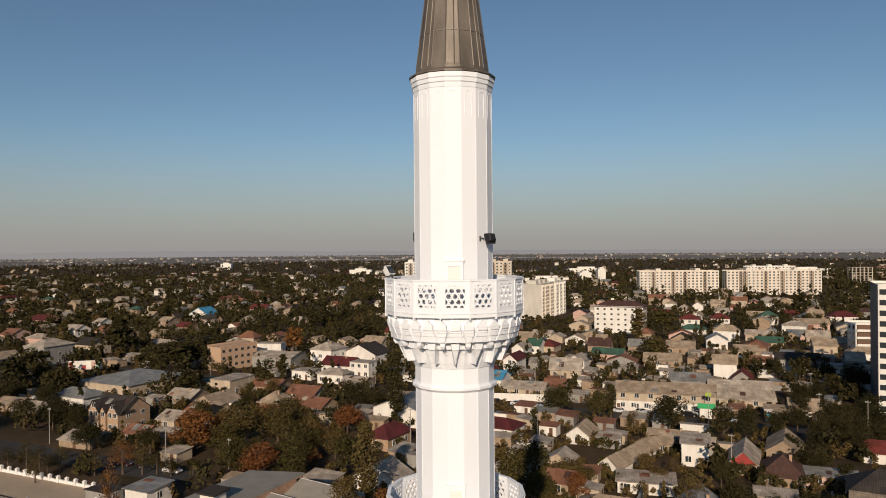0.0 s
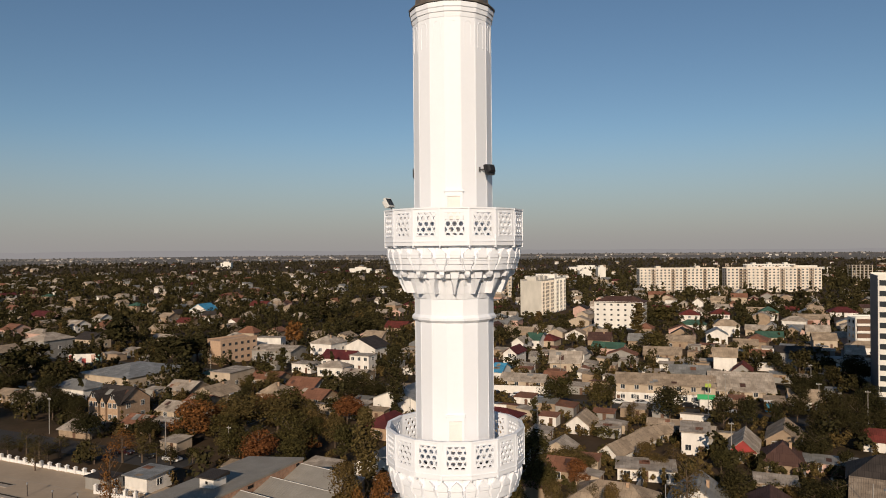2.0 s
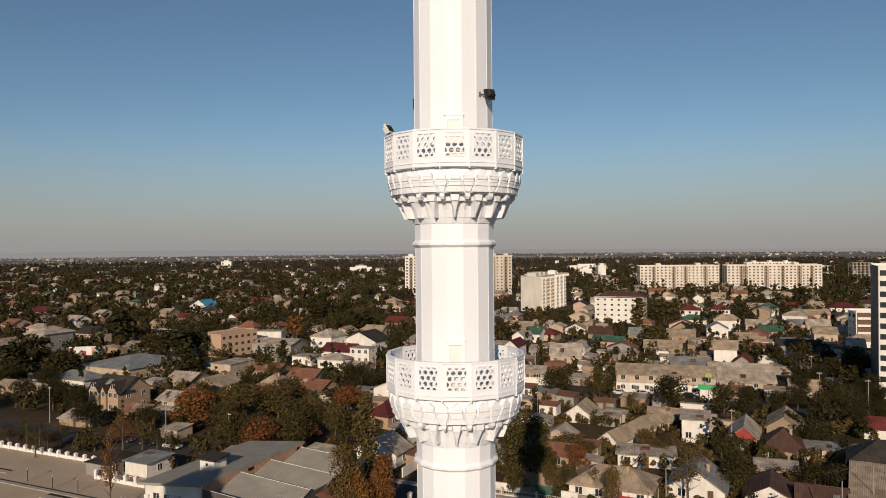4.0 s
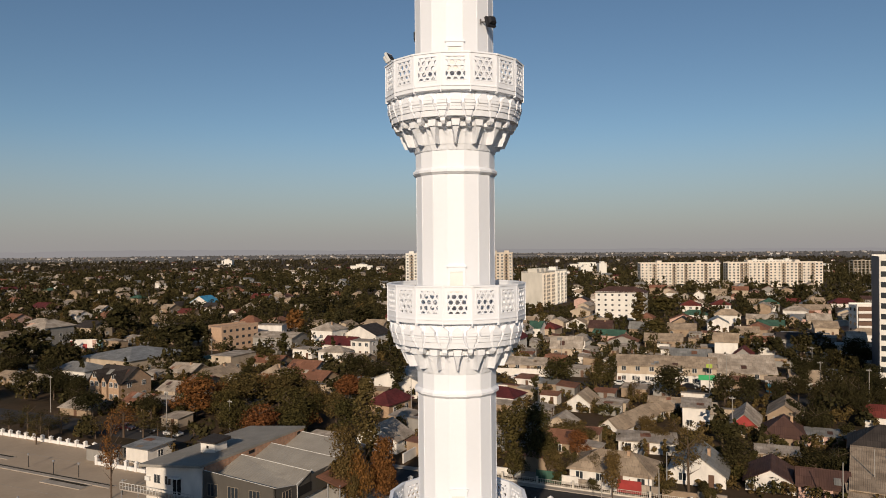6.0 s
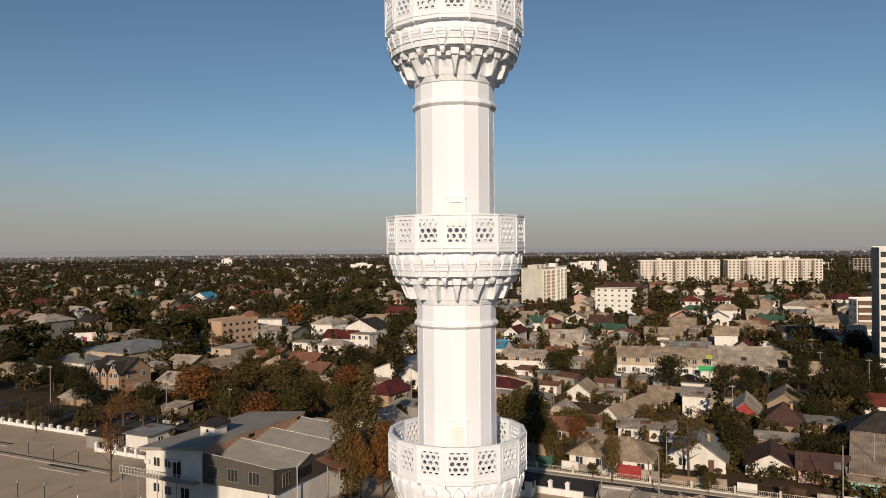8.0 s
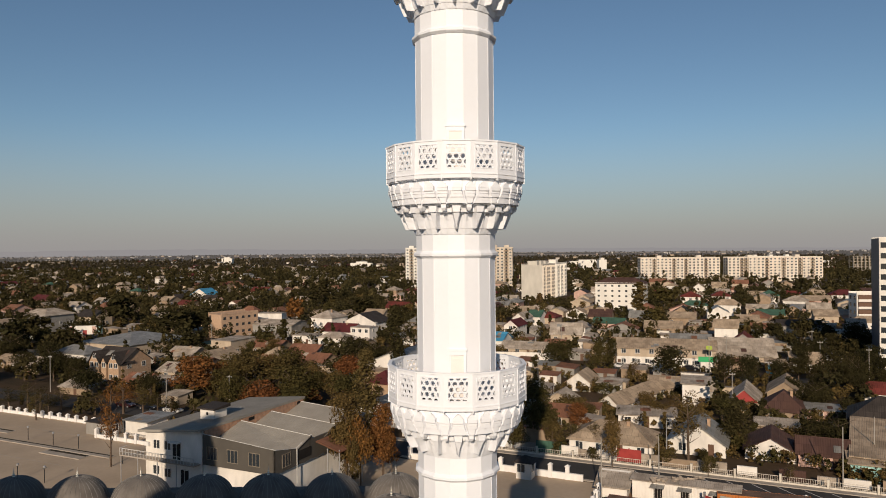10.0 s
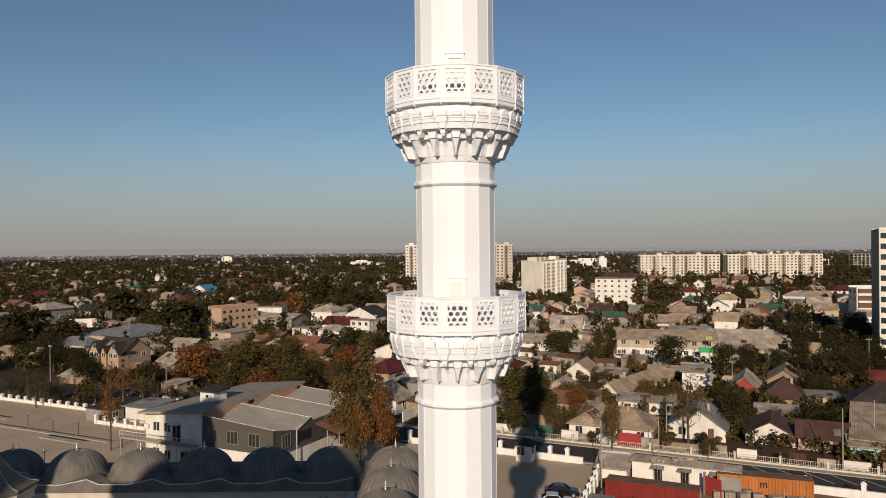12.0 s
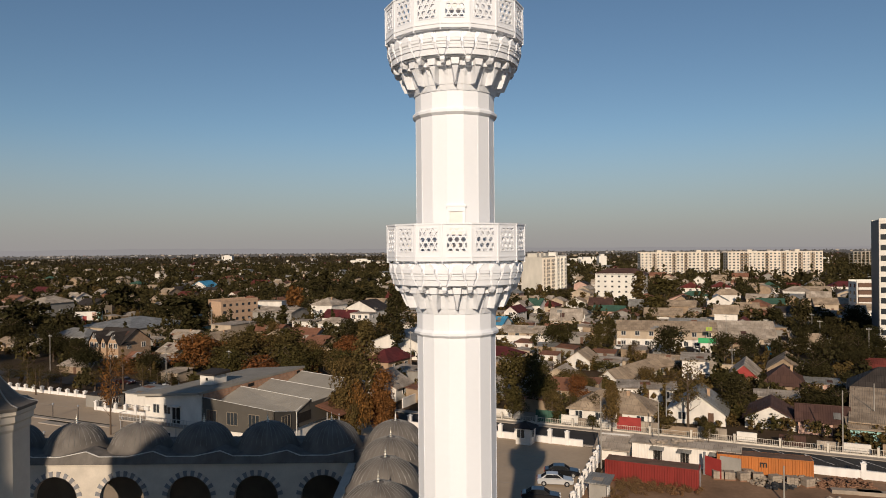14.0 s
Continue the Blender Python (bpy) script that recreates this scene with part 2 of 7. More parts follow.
def bracket(w, h, tip, low, r, r_in, w_low, lines=2, deep=0.34):
    """A corbel stone: an upright face with a pointed head at radius r, then a wedge that runs back to r_in below."""
    m = Mesh()
    m.prism([(-w / 2, 0), (w / 2, 0), (w / 2, h - tip), (w * 0.2, h - tip * 0.35), (0, h), (-w * 0.2, h - tip * 0.35), (-w / 2, h - tip)], -r, -r + deep)
    v = [(-w / 2, -r, 0), (w / 2, -r, 0), (w / 2, -r + deep, 0), (-w / 2, -r + deep, 0),
         (-w_low / 2, -r_in, -low), (w_low / 2, -r_in, -low), (w_low / 2, -r_in + deep * 0.6, -low), (-w_low / 2, -r_in + deep * 0.6, -low)]
    m.add(v, [(4, 5, 1, 0), (5, 6, 2, 1), (6, 7, 3, 2), (7, 4, 0, 3), (7, 6, 5, 4)])
    for i in range(lines):
        z = (h - tip) * (i + 0.6) / lines
        m.box(-w / 2 - 0.006, w / 2 + 0.006, -r - 0.012, -r + 0.1, z, z + 0.035)
    return m


minaret = thing("minaret", "tall white-clad mosque minaret with three pierced balconies and lead cone roof", "minaret", pose(MX, MY, 0))
R = 1.485
m = Mesh().lathe([(1.95, 0), (1.95, 9), (R, 11), (R, 53.3)], 16, HALF)
shaft = part("shaft", m, WHITE, minaret, "sixteen-sided white shaft")
# faint joints of the cladding
m = Mesh()
for i in range(16):
    s = Matrix.Rotation(2 * math.pi * (i + 0.5) / 16, 4, "Z")
    m.box(-0.022, 0.022, -R - 0.004, -R + 0.05, 11, 53.2, 0, s)
part("corner_joint", m, WHITE, shaft)

panel = lattice_panel()
stone_top = bracket(0.35, 0.32, 0.17, 0.03, 2.51, 2.49, 0.33, 1, 0.3).data("corbel_stone", WHITE)
stone_block = bracket(0.17, 0.17, 0.02, 0.10, 2.31, 2.25, 0.1, 0, 0.25).data("corbel_block", WHITE)


def stepped(rows):
    """A sixteenth of the corbelling: rows from above down, each with its height, and places (sixteenths from the middle, radius) that are mirrored to both sides."""
    m = Mesh()
    for side in (1, -1):
        v = [(r * math.sin(2 * math.pi * u * side / 16), -r * math.cos(2 * math.pi * u * side / 16), z) for z, us, rs in rows for u, r in zip(us, rs)]
        n = len(rows[0][1])
        m.add(v, [(k * n + i, (k + 1) * n + i, (k + 1) * n + i + 1, k * n + i + 1)[::side] for k in range(len(rows) - 1) for i in range(n - 1)])
    return m


# upper tier: broad stones that widen downward under the facets' middles, slim ones that run down to the blocks at the corners
U = (0, 0.19, 0.25, 0.31, 0.5)
fan = stepped([(0.05, U, (2.37, 2.37, 2.35, 2.37, 2.37)), (-0.37, U, (2.37, 2.37, 2.35, 2.37, 2.37)), (-0.37, U, (2.47, 2.47, 2.32, 2.48, 2.48)),
               (-0.47, (0, 0.20, 0.26, 0.315, 0.5), (2.47, 2.47, 2.32, 2.48, 2.48)), (-0.48, (0, 0.20, 0.26, 0.315, 0.5), (2.45, 2.45, 2.31, 2.46, 2.46)),
               (-0.60, (0, 0.24, 0.28, 0.34, 0.5), (2.44, 2.44, 2.31, 2.45, 2.45)), (-0.61, (0, 0.25, 0.30, 0.36, 0.5), (2.40, 2.40, 2.30, 2.41, 2.41)),
               (-0.81, (0, 0.35, 0.37, 0.41, 0.5), (2.38, 2.38, 2.30, 2.39, 2.39)), (-0.81, (0, 0.35, 0.37, 0.41, 0.5), (2.2, 2.2, 2.2, 2.2, 2.2))]).data("corbel_fan", WHITE)
# lower tier: a hanging point under each facet, with stepped and pleated niches on both sides
drop = stepped([(-0.84, (0, 0.18, 0.22, 0.38, 0.5), (2.20, 2.20, 2.06, 2.04, 2.10)), (-1.10, (0, 0.14, 0.20, 0.37, 0.5), (2.18, 2.18, 2.01, 1.98, 2.06)),
                (-1.12, (0, 0.14, 0.20, 0.37, 0.5), (2.11, 2.11, 1.82, 1.80, 1.90)), (-1.25, (0, 0.10, 0.17, 0.36, 0.5), (2.06, 2.06, 1.77, 1.75, 1.82)),
                (-1.40, (0, 0.06, 0.13, 0.34, 0.5), (2.00, 2.00, 1.71, 1.69, 1.72)), (-1.67, (0, 0.012, 0.10, 0.3, 0.5), (1.88, 1.87, 1.60, 1.60, 1.62)),
                (-1.68, (0, 0.012, 0.10, 0.3, 0.5), (1.58, 1.58, 1.58, 1.58, 1.60)), (-1.86, (0, 0.10, 0.2, 0.34, 0.5), (1.51, 1.51, 1.52, 1.52, 1.53))]).data("pendant", WHITE)
post = Mesh().box(-0.022, 0.022, -2.615, -2.50, -0.02, 1.31).box(-0.03, 0.03, -2.63, -2.49, 1.30, 1.345).data("railing_post", WHITE)


def balcony(top):
    """top: height of the rail."""
    z = top - 1.32
    b = Mesh()
    # floor slab with cornice, tapered core, collar and ring
    b.lathe([(1.42, -2.75), (1.515, -2.72), (1.60, -2.64), (1.60, -2.56), (1.515, -2.48), (1.50, -2.46), (1.50, -1.88), (1.53, -1.87), (1.53, -1.84), (1.50, -1.82), (1.52, -1.62),
             (1.55, -1.42), (1.62, -1.14), (1.72, -0.98), (1.85, -0.88), (2.28, -0.86), (2.34, -0.84), (2.34, -0.79), (2.16, -0.77), (2.22, -0.46), (2.28, -0.40), (2.34, 0.03), (2.50, 0.05), (2.56, 0.09), (2.56, 0.15), (2.60, 0.17), (2.60, 0.22)], 16, HALF)
    body = part("balcony", b, WHITE, minaret, "white faceted balcony with corbelled underside", at=shear(z))
    face = 2.60 * math.cos(HALF)

    def round_(i):
        return Matrix.Rotation(2 * math.pi * i / 16, 4, "Z")

    for i in range(16):
        part("railing_panel", panel, None, body, at=spin(i) @ pose(0, -face + 0.045, 0.05))
        part("railing_post", post, None, body, at=round_(i + 0.5))
        part("pendant", drop, None, body, at=round_(i))
        part("corbel_block", stone_block, None, body, at=round_(i + 0.5) @ shear(-0.96))
        part("corbel_fan", fan, None, body, at=round_(i))
        for k in (0.0, 0.5):
            part("corbel_stone", stone_top, None, body, at=round_(i + k) @ shear(-0.37))
    # near-black floor colour deepens the shade seen through the railing
    part("balcony_floor", Mesh().lathe([(2.5, 0.2), (2.5, 0.225)], 16, HALF), ASPHALT, body, "balcony floor darkened to deepen the railing's shade")
    # the way out onto it
    y = -R * math.cos(HALF)
    f = Mesh()
    f.box(-0.32, -0.23, y - 0.05, y + 0.03, 0.06, 1.98).box(0.23, 0.32, y - 0.05, y + 0.03, 0.06, 1.98).box(-0.23, 0.23, y - 0.05, y + 0.03, 1.82, 1.98)
    f.box(-0.36, 0.36, y - 0.07, y + 0.03, 1.98, 2.05)
    frame_ = part("door_frame", f, WHITE, minaret, at=shear(z))
    d = Mesh().box(-0.23, 0.23, y - 0.012, y + 0.03, 0.06, 1.82).box(-0.16, 0.16, y - 0.03, y - 0.012, 0.3, 1.0).box(-0.16, 0.16, y - 0.03, y - 0.012, 1.1, 1.7)
    part("door", d, PEACH, frame_, "closed pale peach door")


for top in (46.33, 38.28, 30.26):
    balcony(top)

# cornice, blind arches and the lead cone
c = Mesh().lathe([(1.42, 53.22), (1.50, 53.26), (1.515, 53.42), (1.55, 53.44), (1.56, 53.58), (1.59, 53.61), (1.59, 53.78), (1.44, 53.8)], 16, HALF)
cornice = part("cornice", c, WHITE, minaret)
y = -R * math.cos(HALF)
n_ = 8
inner = [(-0.12, 52.2), (0.12, 52.2)] + [(0.12 * math.cos(math.pi * i / n_), 52.98 + 0.14 * math.sin(math.pi * i / n_)) for i in range(n_ + 1)]
rim = Mesh()
for i in range(n_):
    a, b = math.pi * i / n_, math.pi * (i + 1) / n_
    q = [(0.12 * math.cos(a), 52.98 + 0.14 * math.sin(a)), (0.155 * math.cos(a), 52.98 + 0.18 * math.sin(a)),
         (0.155 * math.cos(b), 52.98 + 0.18 * math.sin(b)), (0.12 * math.cos(b), 52.98 + 0.14 * math.sin(b))]
    rim.prism(q, y - 0.012, y + 0.01)
rim.box(-0.155, -0.12, y - 0.012, y + 0.01, 52.2, 52.98).box(0.12, 0.155, y - 0.012, y + 0.01, 52.2, 52.98)
rim = rim.data("blind_arch", WHITE)
for i in range(16):
    part("blind_arch", rim, None, shaft, at=spin(i))
cone = part("cone_roof", Mesh().lathe([(1.64, 53.8), (1.64, 53.85), (1.40, 53.98), (1.36, 54.15), (0.05, 64.0)], 16, HALF), LEADROOF, minaret, "brown weathered sheet-lead cone")
seam = Mesh()
for i in range(16):
    for s in ((0.5,) if i % 2 else (0.5, 0.12)):
        a = 2 * math.pi * (i + s) / 16
        r0, r1 = (1.375, 0.08) if s == 0.5 else (1.375 * 0.983, 0.08)
        seam.bar((r0 * math.sin(a), -r0 * math.cos(a), 54.08), (r1 * math.sin(a), -r1 * math.cos(a), 63.9), 0.022, 4)
part("standing_seam", seam, LEADSEAM, cone)
hoop = Mesh()
for z in (55.38, 56.8, 58.3):
    r = 1.36 - (z - 54.15) * 0.133
    hoop.lathe([(r + 0.0, z - 0.03), (r + 0.02, z - 0.02), (r + 0.016, z + 0.02), (r - 0.005, z + 0.03)], 16, HALF)
part("lap_joint", hoop, LEADSEAM, cone)


PALE = mat("pale_grey_metal", (0.6, 0.6, 0.58), 0.5, 0.1, 0.3)


def floodlight(at, label, shell, tilt, foot=False):
    f = thing("floodlight", label, "floodlight", at)
    b = Mesh().lathe([(0.27, -0.05), (0.27, 0.05), (0.2, 0.06), (0.19, 0.16), (0.15, 0.2)], 4, math.pi / 4, 0, pose(0, 0, 0, -90))
    part("housing", b, shell, f, at=pose(0, 0, 0, *tilt))
    part("lens", Mesh().box(-0.175, 0.175, -0.062, -0.05, -0.145, 0.145), GLASS, f, at=pose(0, 0, 0, *tilt))
    if foot:
        part("bracket", Mesh().bar((0, 0, 0), (0.12, 0.0, -0.3), 0.025).box(0.0, 0.28, -0.06, 0.06, -0.33, -0.28), BLACK, f)
    else:
        part("bracket", Mesh().bar((0, 0, 0), (-0.34, 0.02, 0.02), 0.025).box(-0.38, -0.32, -0.06, 0.06, -0.08, 0.1), BLACK, f)
    return f


floodlight(pose(MX + 1.30, MY - 1.10, 47.80), "black floodlight bracketed to the white minaret shaft", BLACK, (20, 0, 215))
floodlight(pose(MX - 2.38, MY - 0.6, 46.66), "pale grey floodlight tilted upward on the balcony rail", PALE, (-32, 0, 62), True)
floodlight(pose(MX - 1.36, MY + 0.9, 47.9, 0, 0, 180), "dark floodlight behind the minaret shaft", BLACK, (0, 0, -30))


# ---- ground, streets, plaza ----
GRID = -25.0                     # the streets' turn
G_ALONG = Vector((math.cos(radians(GRID)), math.sin(radians(GRID)), 0))
G_ACROSS = Vector((-G_ALONG.y, G_ALONG.x, 0))


def grid_at(origin, a, b, z=0.0):
    """The place a metres along the streets and b metres across them from origin."""
    p = Vector((origin[0], origin[1], 0)) + G_ALONG * a + G_ACROSS * b
    return p.x, p.y, z


def grid_slab(name, origin, a0, a1, b0, b1, z0, z1, m, label):
    poly = [grid_at(origin, a, b)[:2] for a, b in ((a0, b0), (a1, b0), (a1, b1), (a0, b1))]
    return solid(name, Mesh().slab(poly, z0, z1), m, label, kind="structure")


solid("ground", Mesh().slab([(-4900, -700), (4900, -700), (4900, 4950), (-4900, 4950)], -1.0, 0.0), GROUND, "dry earth and thin autumn grass", kind="structure")
RO = (14.5, 114.0)              # a point on the main road's middle line
grid_slab("road", RO, -46, 200, -4.4, 3.6, -0.3, 0.02, ASPHALT, "dark asphalt main road")
grid_slab("pavement", RO, -46, 200, 3.6, 5.2, -0.3, 0.15, CONCRETE, "pale concrete pavement beside the road")
grid_slab("pavement", RO, -22, 200, -5.0, -4.4, -0.3, 0.14, CONCRETE, "pale concrete pavement before the plaza wall")
grid_slab("street", (45, 203), -320, 300, -4.5, 4.5, -0.3, 0.02, ASPHALT, "worn asphalt back street")
grid_slab("street", (-84, 164), -90, 34, -4.5, 3.5, -0.3, 0.022, ASPHALT, "worn asphalt street behind the plaza wall")
grid_slab("lane", (-60, 190), -4, 2, -20, 260, -0.3, 0.03, DIRT, "dirt lane between the houses")
solid("plaza", Mesh().slab([(-150, 20), (-24, 20), (12, 78), (23.5, 104.0), (-10, 119), (-71, 143), (-150, 180)], -0.3, 0.03), PAVING, "wide tan paved plaza round the mosque", kind="structure")
solid("dirt_yard", Mesh().slab([(12.6, 78), (20, 55), (110, 55), (110, 64), (24.6, 102.8)], -0.3, 0.025), DIRT, "bare brown dirt yard", kind="structure")
# strips and bay lines on the road and plaza
for i in range(22):
    x, y, z = grid_at(RO, 16 + i * 3.4, 1.3)
    solid("bay_line", Mesh().box(-0.07, 0.07, -2.6, 2.6, 0.02, 0.026), LINE, "white painted parking bay line", kind="structure", at=pose(x, y, 0, 0, 0, GRID + 42))
for a0, a1, b in ((-60, 8, -13), (-50, 8, -19), (-45, 8, -25), (-130, -70, -17), (-130, -70, -31)):
    grid_slab("paving_joint", RO, a0, a1, b - 0.05, b + 0.05, 0.0, 0.036, CONCRETE, "pale line in the paving")
SOIL = mat("dark_planting_soil", (0.045, 0.035, 0.022), 0.95, 0.3, 1)
for a0, a1, b, wd in ((-150, -66, -24.2, 0.9), (-112, -98, -20.0, 1.2), (-80, -70, -26.0, 1.6), (-118, -96, -36.5, 1.2)):
    grid_slab("kerb_island", RO, a0, a1, b - wd - 0.15, b + wd * 0.2 + 0.15, 0.0, 0.17, CONCRETE, "kerbed planting strip in the car park")
    grid_slab("planting_bed", RO, a0 + 0.3, a1 - 0.3, b - wd * 0.2, b + wd * 0.2, 0.1, 0.19, SOIL, "dark soil in a planting strip")


FENCEW = mat("cream_fence_paint", (0.60, 0.545, 0.46), 0.8, 0.2, 0.8, 0.08)


def roadside_fence(a0, a1, b, label):
    """A low white fence: rails and balusters between square pillars."""
    n = max(1, round((a1 - a0) / 6.2))
    for i in range(n):
        x, y, z = grid_at(RO, a0 + (a1 - a0) * i / n, b, 0.15)
        if i == 0:
            f = thing("fence", label, "fence", pose(x, y, z, 0, 0, GRID), "white fence along the road")
            s = (a1 - a0) / n
            part("pillar", Mesh().box(-0.15, 0.15, -0.15, 0.15, 0, 1.25).box(-0.19, 0.19, -0.19, 0.19, 1.25, 1.33), FENCEW, f)
            part("plinth", Mesh().box(0.2, s - 0.2, -0.12, 0.12, 0, 0.24), FENCEW, f)
            part("rail", Mesh().box(0.2, s - 0.2, -0.035, 0.035, 0.98, 1.03).box(0.2, s - 0.2, -0.025, 0.025, 0.36, 0.40), FENCEW, f)
            b_ = Mesh().box(-0.02, 0.02, -0.015, 0.015, 0.24, 1.0).data("baluster", FENCEW)
            for j in range(1, int(s / 0.3)):
                part("baluster", b_, None, f, at=pose(j * 0.3, 0, 0))
        else:
            copy_thing(f, pose(x, y, z, 0, 0, GRID))


def plaza_wall(a0, a1, b, step, label, high=0.95, grill=True, dirx=None, tall=1.9):
    """White wall panels with capped pillars, and a dark grille on top."""
    n = max(1, round((a1 - a0) / step))
    s = (a1 - a0) / n
    for i in range(n):
        x, y, z = grid_at(RO, a0 + s * i, b, 0.02) if dirx is None else (dirx[0] + dirx[2] * s * i, dirx[1] + dirx[3] * s * i, 0.02)
        turn = GRID if dirx is None else math.degrees(math.atan2(dirx[3], dirx[2]))
        if i == 0:
            f = thing("boundary_wall", label, "wall", pose(x, y, z, 0, 0, turn), label)
            part("pillar", Mesh().lathe([(0.4, 0), (0.4, tall), (0.5, tall), (0.5, tall + 0.12), (0.3, tall + 0.16), (0.16, tall + 0.3), (0.03, tall + 0.34)], 4, math.pi / 4), WHITE2, f)
            part("panel", Mesh().box(0.28, s - 0.28, -0.14, 0.14, 0, high).box(0.28, s - 0.28, -0.19, 0.19, high, high + 0.08), WHITE2, f)
            if grill:
                g = Mesh().box(0.28, s - 0.28, -0.02, 0.02, 1.65, 1.7)
                for j in range(1, int(s / 0.3)):
                    g.box(j * 0.3 - 0.015, j * 0.3 + 0.015, -0.015, 0.015, high, 1.8)
                part("grille", g, BLACK, f)
        else:
            copy_thing(f, pose(x, y, z, 0, 0, turn))


roadside_fence(-20, 90, 5.0, "low white railing fence with square pillars")
plaza_wall(-158, -86, -9.8, 2.6, "low white plaza wall with capped pillars", 0.55, False, None, 1.15)
plaza_wall(-20, 9.0, -5.3, 2.7, "white wall along the plaza with square pillars", 0.9, False)
plaza_wall(38, 96, -5.8, 6.3, "white yard wall with square pillars and grille", 1.0)
plaza_wall(0, 12.8, 0, 2.6, "low white gatehouse wall with iron grille", 0.6, True, (-64.6, 132.6, 0.902, -0.432), 1.5)
plaza_wall(0, 33.6, 0, 2.8, "white stepped wall between plaza and yard", 0.8, True, (22.9, 103.6, -0.347, -0.938))


# ---- the mosque's arcaded court ----
AX, AY, BAY = -4.85, 69.0, 6.14            # the corner dome, and the bays' width
arcade = thing("mosque_arcade", "cream stone arcade round the mosque court with striped arches", "arcade", pose(0, 0, 0))


def arch_wall(n):
    """A wall of n bays along x from 0 leftwards, facing -y at y = 0, pierced by round arches."""
    m = Mesh()
    r, spring, top, t = 2.05, 6.65, 9.75, 0.7
    for k in range(n):
        c = -BAY * (k + 0.5)
        half = BAY / 2
        arc = [(c + r * math.cos(math.pi * i / 20), spring + (r + 0.12 * math.sin(math.pi * i / 20)) * math.sin(math.pi * i / 20)) for i in range(21)]
        for a, b in zip(arc[:-1], arc[1:]):
            m.prism([(b[0], b[1]), (a[0], a[1]), (a[0], top), (b[0], top)], 0, t)
        m.box(c + r, c + half, 0, t, 0, top).box(c - half, c - r, 0, t, 0, top)
    m.box(-BAY * n, 0, -0.12, t, top, top + 0.16)
    return m


def voussoirs(c, parent, at):
    """The wedge stones of one arch, grey and pale in turn."""
    r0, r1, spring = 2.03, 2.50, 6.65
    for i in range(21):
        a, b = math.pi * i / 21, math.pi * (i + 1) / 21
        r_ = r1 if i % 2 else r1 - 0.1
        q = [(c + r0 * math.cos(b), spring + r0 * 1.05 * math.sin(b)), (c + r0 * math.cos(a), spring + r0 * 1.05 * math.sin(a)),
             (c + r_ * math.cos(a), spring + r_ * 1.05 * math.sin(a)), (c + r_ * math.cos(b), spring + r_ * 1.05 * math.sin(b))]
        part("voussoir", Mesh().prism(q, -0.05 - 0.02 * (i % 2), 0.01), STONEGREY if i % 2 else STONELIGHT, parent, at=at)


wall = part("arch_wall", arch_wall(8), STONE, arcade, at=pose(AX - BAY / 2 - 0.3, 65.6, 0))
for k in range(7):
    voussoirs(-BAY * (k + 0.5), wall, None)
wall_side = part("arch_wall", arch_wall(7), STONE, arcade, at=pose(AX - BAY / 2 - 0.3, 65.6, 0, 0, 0, 90))
for k in range(4):
    voussoirs(-BAY * (k + 0.5), wall_side, None)
# stone coloured darker to deepen the shade inside arcade and court
STONESHADE = mat("shade_toned_stone", (0.20, 0.165, 0.13), 0.8, 0.2, 1.5, 0.08, 0.1)
part("outer_wall", Mesh().box(AX - BAY * 8.5, AX + 3.3, AY + 3.0, AY + 3.6, 0, 10.2).box(AX + 3.0, AX + 3.6, 24, AY + 3.0, 0, 10.2), STONESHADE, arcade)
# lead roof: a sloping skirt with an upturned, zigzag edge in front of the domes
roof = Mesh()
x_end = AX - BAY * 8.5
roof.add([(x_end, 65.35, 9.92), (AX - 3.3, 65.35, 9.92), (AX - 3.3, 66.6, 10.55), (x_end, 66.6, 10.55)], [(0, 1, 2, 3)])
roof.add([(AX - 3.3, 65.35, 9.92), (AX - 3.3, 20, 9.92), (AX - 2.2, 20, 10.55), (AX - 2.2, 66.6, 10.55), (AX - 3.3, 66.6, 10.55)], [(4, 0, 1, 2, 3)])
roof.box(x_end, AX + 3.6, 66.6, AY + 3.6, 10.2, 10.55).box(AX - 2.2, AX + 3.6, 20, 66.6, 10.2, 10.55)
part("roof", roof, DOMELEAD, arcade, "grey sheet-lead roof")
trim = Mesh()
for k in range(8):
    c = AX - BAY * (k + 1)
    pts = [(c - 3.6, 11.03), (c - 2.4, 10.55), (c + 0.15, 10.55), (c + 2.54, 11.03)]
    for p, q in zip(pts[:-1], pts[1:]):
        trim.bar((p[0], 65.68, p[1]), (q[0], 65.68, q[1]), 0.055, 5)
        # the folded lead behind the edge, and its face down to the eaves
        trim.add([(p[0], 65.7, p[1]), (q[0], 65.7, q[1]), (q[0], 67.4, q[1] + 0.12), (p[0], 67.4, p[1] + 0.12)], [(0, 1, 2, 3)], 1)
        trim.add([(p[0], 65.32, 9.93), (q[0], 65.32, 9.93), (q[0], 65.69, q[1]), (p[0], 65.69, p[1])], [(0, 1, 2, 3)], 1)
part("zigzag_edge", trim, [LINE, DOMELEAD], arcade, "pale folded metal edge")
part("arcade_floor", Mesh().box(x_end, AX + 3.0, 62, AY + 3.0, 0, 0.25), STONESHADE, arcade)
solid("court", Mesh().box(-60, AX - 3.2, 24, 65.5, -0.3, 0.06), STONESHADE, "mosque court paving in shade-darkened stone", kind="structure")


